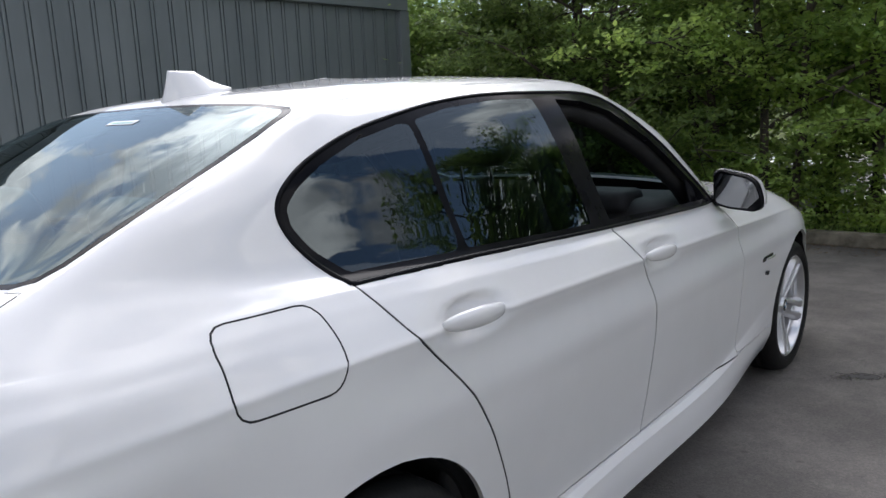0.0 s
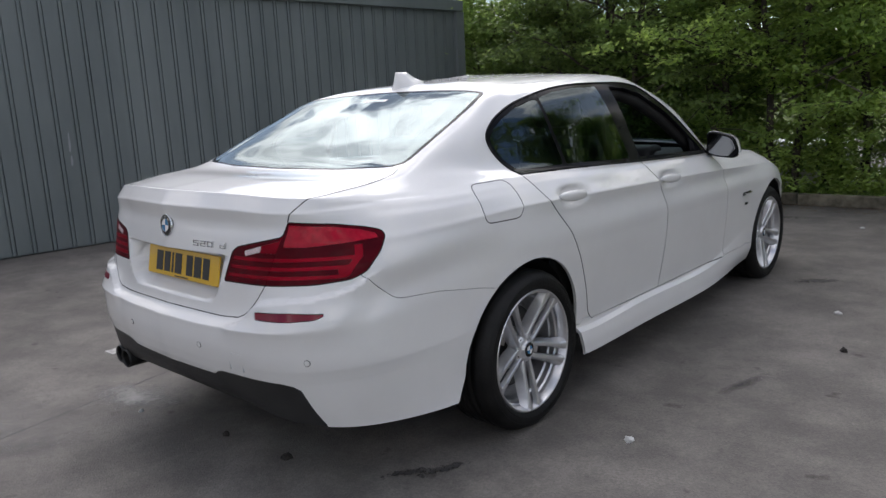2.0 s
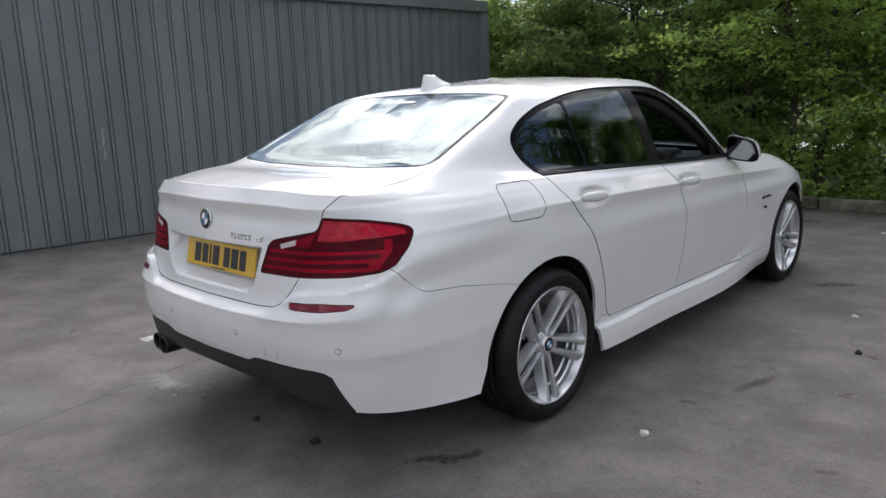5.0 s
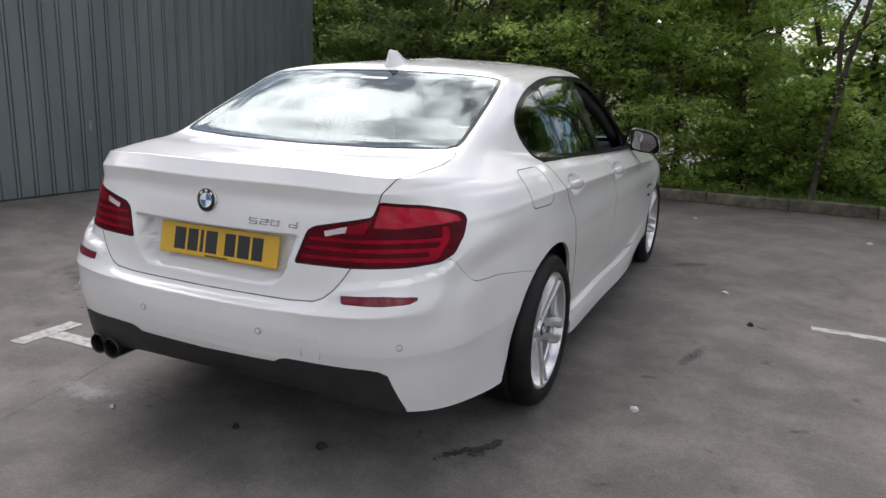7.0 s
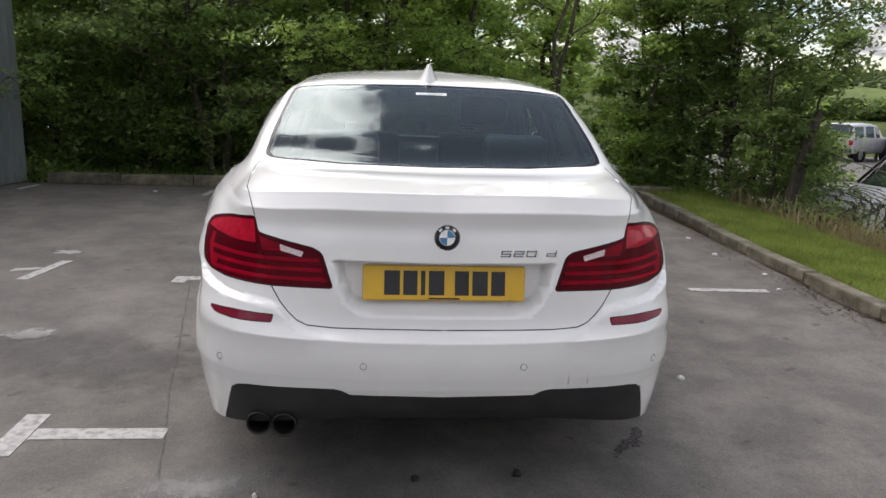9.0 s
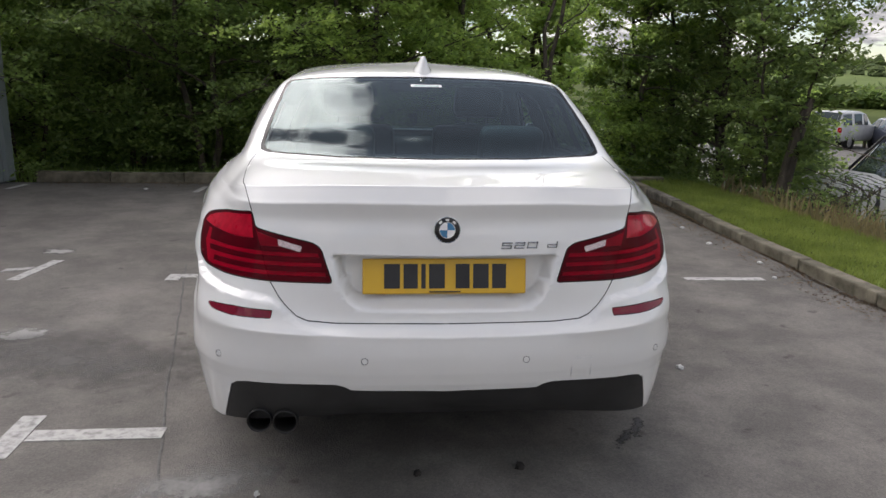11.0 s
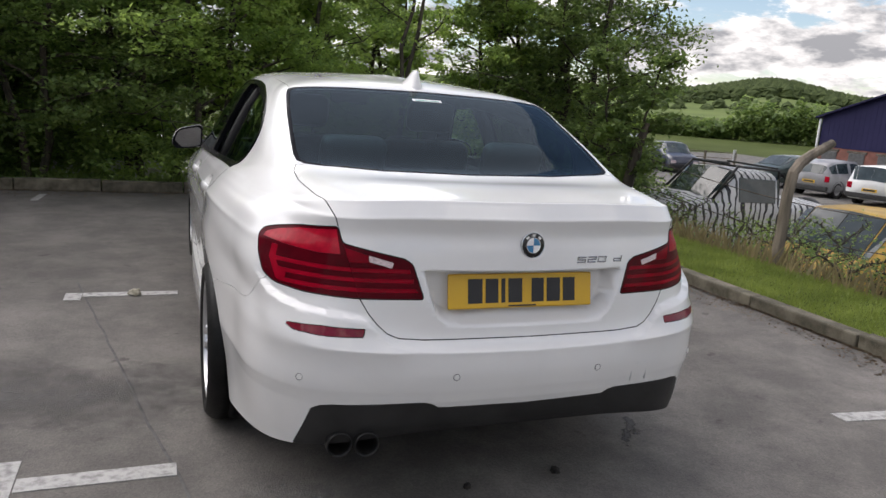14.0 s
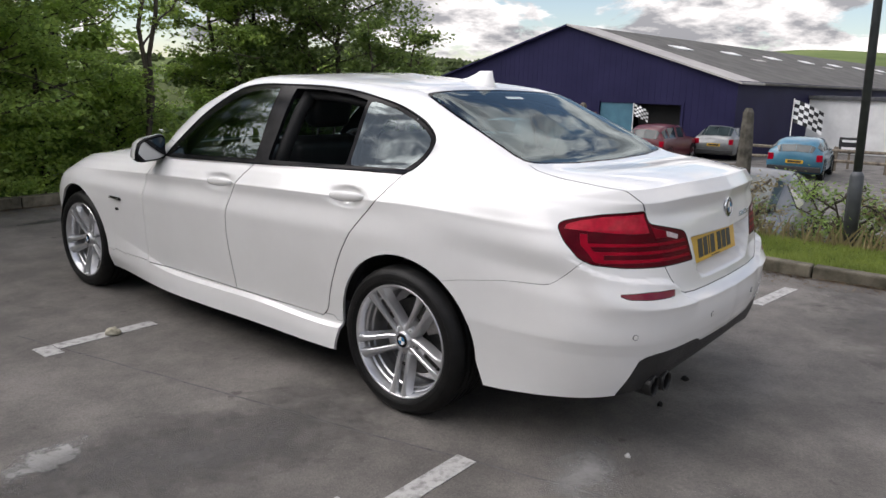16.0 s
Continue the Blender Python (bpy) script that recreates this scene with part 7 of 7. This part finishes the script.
# ---- trees and plants ----
def leaf_mesh(name, centres, size, up=0.55, seed=1, long=1.5):
    """Many small pointed leaves, two triangles each, about the given centres."""
    g = np.random.default_rng(seed)
    n = len(centres)
    nor = g.normal(size=(n, 3)); nor[:, 2] = np.abs(nor[:, 2]) + up * 1.6
    nor /= np.linalg.norm(nor, axis=1)[:, None]
    a = np.cross(nor, g.normal(size=(n, 3))); a /= np.linalg.norm(a, axis=1)[:, None] + 1e-9
    b = np.cross(nor, a)
    s = (size * g.uniform(.6, 1.35, n))[:, None]
    bend = nor * s * g.uniform(-.25, .1, n)[:, None]
    c = np.asarray(centres)
    v = np.stack([c - a * s * long * .5, c + b * s * .42 + bend, c + a * s * long * .5, c - b * s * .42 + bend], 1).reshape(-1, 3)
    me = bpy.data.meshes.new(name)
    me.vertices.add(4 * n); me.loops.add(4 * n); me.polygons.add(n)
    me.vertices.foreach_set("co", v.astype(np.float32).ravel())
    me.loops.foreach_set("vertex_index", np.arange(4 * n, dtype=np.int32))
    me.polygons.foreach_set("loop_start", np.arange(0, 4 * n, 4, dtype=np.int32))
    me.update(calc_edges=True)
    return me


def tree(name, label, at, height, spread, first, leaves, leaf, material, seed, stems=1, limbs=9, sparse=0.0, lean=(0, 0), skirt=0.0, girth=.018):
    """A tapered trunk that forks into limbs and twigs, with leaves gathered round the twigs."""
    rnd = random.Random(seed)
    t = thing(name, label, "tree", at=Matrix.Translation(at))
    wood, tips = bmesh.new(), []
    for s in range(stems):
        ang = rnd.uniform(0, 6.28)
        off = Vector((math.cos(ang), math.sin(ang), 0)) * (.12 * (stems > 1))
        tip = Vector((lean[0] + rnd.uniform(-.1, .1) * spread + off.x * 5, lean[1] + rnd.uniform(-.1, .1) * spread + off.y * 5, height * rnd.uniform(.82, .95)))
        n = 9
        pts = []
        for k in range(n + 1):
            u = k / n
            pts.append(off + tip * u + Vector((rnd.gauss(0, .04), rnd.gauss(0, .04), 0)) * (k > 0) * height * .2)
        r0 = girth * height / (stems ** .4)
        tube(wood, pts, [r0 * (1 - .85 * k / n) + .006 for k in range(n + 1)], 8)
        for j in range(limbs):
            u = first + (1 - first) * (j + rnd.random()) / limbs
            k = min(n - 1, int(u * n))
            o = pts[k].lerp(pts[k + 1], u * n - k)
            a = j * 2.4 + rnd.uniform(-.5, .5) + ang
            reach = spread * (1.05 - .55 * abs(u - .35) ** 1.1) * rnd.uniform(.7, 1.12)
            d = Vector((math.cos(a), math.sin(a), rnd.uniform(.05, .55) + .5 * u))
            lp, p = [o], o
            for q in range(6):
                d2 = d.normalized() + Vector((rnd.gauss(0, .18), rnd.gauss(0, .18), rnd.gauss(0, .12) - .05 * q))
                p = p + d2 * reach / 6
                lp.append(p)
            rb = max(.01, r0 * (1 - .8 * u) * .5)
            tube(wood, lp, [rb * (1 - .8 * q / 6) + .004 for q in range(7)], 6)
            for q in range(2, 7):
                for w in range(3):
                    e = lp[q] + Vector((rnd.gauss(0, .22), rnd.gauss(0, .22), rnd.gauss(.04, .14))) * reach * .62
                    if w == 0 or rnd.random() < .4:
                        tube(wood, [lp[q], lp[q].lerp(e, .5) + Vector((0, 0, .03)), e], [.008, .006, .003], 4, caps=False)
                    if rnd.random() > sparse:
                        tips.append(e)
    if skirt:
        for k in range(int(skirt)):
            a = rnd.uniform(0, 6.28)
            tips.append(Vector((math.cos(a) * spread * rnd.uniform(.3, .9), math.sin(a) * spread * rnd.uniform(.3, .9), rnd.uniform(.15, .9))))
    part("trunk", wood, BARK, t, "grey-brown trunk and limbs")
    g = np.random.default_rng(seed)
    tp = np.array([tuple(p) for p in tips])
    pick = g.integers(0, len(tp), leaves)
    c = tp[pick] + g.normal(size=(leaves, 3)) * np.array([.15, .15, .055]) * (.5 + .9 * g.random((leaves, 1))) * (spread / 1.6) ** .5
    crown = new("crown", leaf_mesh("crown", c, leaf, seed=seed))
    crown.data.materials.append(material)
    crown.parent = t
    crown["label"] = "crown of many small green leaves"
    return t


def build_trees():
    rnd = random.Random(5)
    green = "dense leafy hawthorn tree behind the kerb"
    # the belt of trees ahead of the car
    row = [(-6.6, 8.0, 3.1, 1.7), (-5.2, 7.9, 3.3, 1.7), (-3.9, 8.3, 4.0, 1.8), (-2.6, 7.7, 5.4, 1.8), (-1.4, 8.2, 6.0, 2.0), (-.4, 7.7, 5.3, 1.8), (.4, 8.0, 5.6, 1.2), (1.35, 8.8, 5.4, 1.1), (2.35, 8.4, 1.6, .9), (3.75, 8.0, 5.0, .85)]
    for k, (x, y, h, s) in enumerate(row):
        tree("hawthorn_tree", green, (x, y, terrain(x, y) - .05), h, s, .12, 36000 if h > 3 else 13000, .047, LEAF_C if -4.5 < x < -2.2 else LEAF_A if x < -.8 else LEAF_B, 30 + k, stems=2, limbs=15, skirt=45, girth=.012)
    # a second line behind
    for k in range(8):
        x, y = -8.5 + 1.9 * k + rnd.uniform(-.4, .4), 10.2 + rnd.uniform(-.5, .5)
        tree("hawthorn_tree", "tall leafy tree in the belt behind the car park", (x, y, terrain(x, y) - .05), (3.4 if x < -3 else 7.2) if x < .2 else 1.9, 2.1 if x < .2 else 1.2, .16, 8500 if x < .2 else 4500, .11, LEAF_A, 60 + k, stems=1, limbs=13, skirt=12)
    for k in range(6):
        x, y = -9.5 + 1.8 * k + rnd.uniform(-.4, .4), 12.0 + rnd.uniform(-.4, .4)
        tree("hawthorn_tree", "tall leafy tree at the back of the belt", (x, y, terrain(x, y) - .05), 3.8 if x < -3 else 8.0, 2.3, .28, 6000, .15, LEAF_A, 80 + k, stems=1, limbs=12)
    for k, (x, y, h) in enumerate(((1.2, 11.7, 7.0), (2.55, 12.4, 6.2), (3.4, 12.0, 5.8))):
        tree("hawthorn_tree", "tall olive-green tree at the back of the belt", (x, y, terrain(x, y) - .05), h, 1.2, .12, 11000, .09, LEAF_B, 100 + k, stems=2, limbs=14, skirt=40)
    # bare forked tree near the corner and the big thorn on the bank
    tree("bare_tree", "thin forked tree with few leaves near the corner", (2.05, 7.5, terrain(2.05, 7.5)), 5.6, .9, .35, 1500, .05, LEAF_B, 91, stems=2, limbs=6, sparse=.5, girth=.009)
    tree("thorn_tree", "wide thorn tree at the corner of the bank", (4.95, 7.0, terrain(4.95, 7.0) - .05), 6.2, 1.72, .10, 50000, .050, LEAF_C, 92, stems=3, limbs=18, lean=(.2, .2), skirt=150, girth=.012)
    tree("thorn_tree", "thorn bush on the bank below the kerb", (4.6, 8.1, terrain(4.6, 8.1) - .05), 4.2, 1.4, .16, 14000, .056, LEAF_C, 93, stems=2, limbs=10, skirt=40)
    tree("thorn_tree", "small thorn growing round a dead trunk", (4.95, 5.75, terrain(4.95, 5.75) - .05), 2.7, .6, .30, 6000, .05, LEAF_C, 95, stems=2, limbs=10, skirt=20, girth=.012)
    tree("young_tree", "leafy young tree beside the bank", (7.4, 9.8, terrain(7.4, 9.8) - .05), 3.0, 1.1, .2, 6000, .06, LEAF_B, 94, stems=2, limbs=9)


build_trees()

def build_hills():
    bm = bmesh.new()
    def el(az):
        a = math.degrees(az)
        e = 1.28 + .35 * math.sin(a * .11) + 1.22 * math.exp(-((a - 44.6) / 4.1) ** 2) + .5 * math.exp(-((a - 36) / 5) ** 2) + 1.15 * math.exp(-((a - 80) / 13) ** 2)
        return math.tan(radians(e))
    rs = [260, 330, 420, 520, 640, 780, 930, 1080, 1300]
    azs = [radians(-40 + k * .8) for k in range(226)]
    grid = []
    for az in azs:
        col = []
        for r in rs:
            t = smoothstep(300, 930, r) if r <= 930 else 1 - .5 * smoothstep(930, 1300, r)
            h = el(az) * 930 * t + 6 * noise.noise(Vector((r * math.sin(az) * .006, r * math.cos(az) * .006, 3)))
            col.append(bm.verts.new((r * math.sin(az), r * math.cos(az), h + (3.0 if r > 260 else 0))))
        grid.append(col)
    for i in range(len(azs) - 1):
        for j in range(len(rs) - 1):
            bm.faces.new((grid[i][j], grid[i][j + 1], grid[i + 1][j + 1], grid[i + 1][j]))
    solid("hill", fixed(bm), PASTURE, "green pasture hills on the horizon", kind="structure", smooth=True)
    rnd = random.Random(21)
    verts, faces = [], []
    def clump(x, y, z, r, h):
        o = len(verts)
        rings = ((0.0, .55), (.35, 1.0), (.7, .75))
        for t, w in rings:
            for k in range(6):
                a = 2 * math.pi * k / 6 + t * 2
                j = rnd.uniform(.75, 1.2)
                verts.append((x + r * w * j * math.cos(a), y + r * w * j * math.sin(a), z + h * t * rnd.uniform(.9, 1.1)))
        verts.append((x, y, z + h))
        for q in range(2):
            for k in range(6):
                a, b = o + q * 6 + k, o + q * 6 + (k + 1) % 6
                faces.append((a, b, b + 6, a + 6))
        for k in range(6):
            faces.append((o + 12 + k, o + 12 + (k + 1) % 6, o + 18))
    def hill_z(az, r):
        t = smoothstep(300, 930, r)
        return el(az) * 930 * t + 6 * noise.noise(Vector((r * math.sin(az) * .006, r * math.cos(az) * .006, 3))) + 3.0
    for k in range(2600):
        a = rnd.gauss(45.6, 2.9)
        r = rnd.uniform(600, 940)
        az = radians(a)
        clump(r * math.sin(az), r * math.cos(az), hill_z(az, r) - 2, rnd.uniform(4, 7), rnd.uniform(8, 13))
    for k in range(160):
        a, r = rnd.uniform(20, 60), rnd.choice((480, 560, 700, 800)) + rnd.gauss(0, 9)
        az = radians(a)
        clump(r * math.sin(az), r * math.cos(az), hill_z(az, r) - 2, rnd.uniform(3, 6), rnd.uniform(5, 9))
    # hedge of bushes along the far side of the field
    g = np.random.default_rng(33)
    spots = []
    for k in range(26):
        u = k / 25
        x, y = 58 + 24 * u, 92 - 23 * u
        r, h = rnd.uniform(1.8, 3.2), (2.6 if u < .62 else 5.2) * rnd.uniform(.8, 1.15)
        p = g.normal(size=(420, 3))
        p /= np.linalg.norm(p, axis=1)[:, None]
        p *= (g.random((420, 1)) ** .35) * (1 + .25 * np.sin(p[:, :1] * 7 + k))
        spots.append(np.array([x, y, terrain(x, y) + h * .45]) + p * np.array([r, r, h * .55]))
    hedge = leaf_mesh("hedgerow", np.concatenate(spots), .55, seed=34)
    hedge.materials.append(LEAF_C)
    tagged(new("hedgerow", hedge), "overgrown green hedge of bushes beyond the field", "hedge", kind="stuff")
    me = bpy.data.meshes.new("woodland")
    me.from_pydata(verts, [], faces)
    me.materials.append(WOODLAND)
    tagged(new("woodland", me), "dark wooded hilltop and hedgerows far off", "woodland", kind="stuff")


build_hills()



def blades(name, label, spots, size, lean, material, seed):
    g = np.random.default_rng(seed)
    p = np.asarray(spots)
    n = len(p)
    a = g.uniform(0, 2 * np.pi, n)
    side = np.stack([np.cos(a), np.sin(a), np.zeros(n)], 1)
    h = (size * g.uniform(.5, 1.4, n))[:, None]
    tip = p + np.stack([g.normal(0, lean, n), g.normal(0, lean, n), np.ones(n)], 1) * h
    w = h * .07
    v = np.stack([p - side * w, p + side * w, tip], 1).reshape(-1, 3)
    me = bpy.data.meshes.new(name)
    me.vertices.add(3 * n); me.loops.add(3 * n); me.polygons.add(n)
    me.vertices.foreach_set("co", v.astype(np.float32).ravel())
    me.loops.foreach_set("vertex_index", np.arange(3 * n, dtype=np.int32))
    me.polygons.foreach_set("loop_start", np.arange(0, 3 * n, 3, dtype=np.int32))
    me.update(calc_edges=True)
    me.materials.append(material)
    tagged(new(name, me), label, "grass", kind="stuff")


def build_verge():
    g = np.random.default_rng(7)
    # turf sheet along the kerb, with blades standing in it
    bm = bmesh.new()
    xs, ys = [KERB_X + .14 + .16 * k for k in range(13)], [-9 + .35 * k for k in range(46)]
    rows = []
    for x in xs:
        col = []
        for y in ys:
            s = .055 * .9 * max(0, y - 2.5)
            xx = x + s * (1 - (x - KERB_X) / 2.2)
            col.append(bm.verts.new((xx, y, terrain(xx, y) + .066 * (1 - smoothstep(.9, 1.9, x - KERB_X)) + .02 * noise.noise(Vector((xx * 2, y * 2, 0))))))
        rows.append(col)
    for a, b in zip(rows, rows[1:]):
        for k in range(len(ys) - 1):
            bm.faces.new((a[k], b[k], b[k + 1], a[k + 1]))
    solid("turf", fixed(bm), GRASS, "mown grass verge behind the kerb", kind="structure", smooth=True)
    n = 60000
    x, y = KERB_X + .15 + 1.35 * g.random(n) ** 1.1, g.uniform(-4, 6.6, n)
    x = x + .0495 * np.maximum(0, y - 2.5)
    spots = [(a, b, terrain(a, b) + .062 * (1 - smoothstep(.9, 1.9, a - KERB_X))) for a, b in zip(x, y)]
    blades("grass", "short green grass of the verge", spots, .05, .55, leaf_mat("grass blades", (.085, .12, .022), (.20, .255, .06)), 8)
    n = 4200
    x, y = g.uniform(4.2, 6.0, n), g.uniform(-3.5, 6.0, n)
    spots = [(a, b, terrain(a, b) - .05) for a, b in zip(x, y)]
    blades("dry_weeds", "dry brown weeds and stalks on the bank", spots, .30, .35, LEAF_DRY, 9)
    # dead leaves and grit swept along the foot of the kerbs
    n = 5200
    u = g.random(n)
    y = g.uniform(-4, 6.3, n)
    x = KERB_X - .005 - .30 * u ** 3.2 + .0495 * np.maximum(0, y - 2.5) + .04 * np.sin(y * 3.1)
    x = np.minimum(x, KERB_X - .006 + .0495 * np.maximum(0, y - 2.5))
    x2, y2 = g.uniform(-4.4, 3.0, 3000), KERB_Y - .01 - .45 * g.random(3000) ** 2.6
    spots = np.stack([np.concatenate([x, x2]), np.concatenate([y, y2]), .003 + .012 * g.random(n + 3000)], 1)
    drift = leaf_mesh("leaf_litter", spots, .017, up=3.0, seed=12)
    drift.materials.append(leaf_mat("dead leaf litter", (.035, .024, .014), (.15, .11, .065)))
    tagged(new("leaf_litter", drift), "brown dead leaves and grit along the kerbs", "leaf litter", kind="stuff")
    n = 5000
    x, y = g.uniform(-5, 5, n), KERB_Y + .14 + 1.3 * g.random(n) ** 1.5
    spots = [(a, b, terrain(a, b) - .03) for a, b in zip(x, y)]
    blades("rough_grass", "rough grass under the trees", spots, .14, .5, LEAF_A, 10)
    rnd = random.Random(17)
    for k in range(22):
        yy = -3.2 + 9.3 * k / 21 + rnd.uniform(-.2, .2)
        xx = rnd.uniform(5.0, 6.3)
        h = rnd.uniform(.7, 1.1) * (1.0 if yy < 1.6 else .55)
        tree("bramble", "straggling leafy bramble on the bank", (xx, yy, terrain(xx, yy) - .05), h, .55, .1, 1500 if yy > 1.5 else 2400, .030, (LEAF_DRY, LEAF_A, LEAF_C, LEAF_C)[k % 4], 200 + k, stems=3, limbs=7)


build_verge()
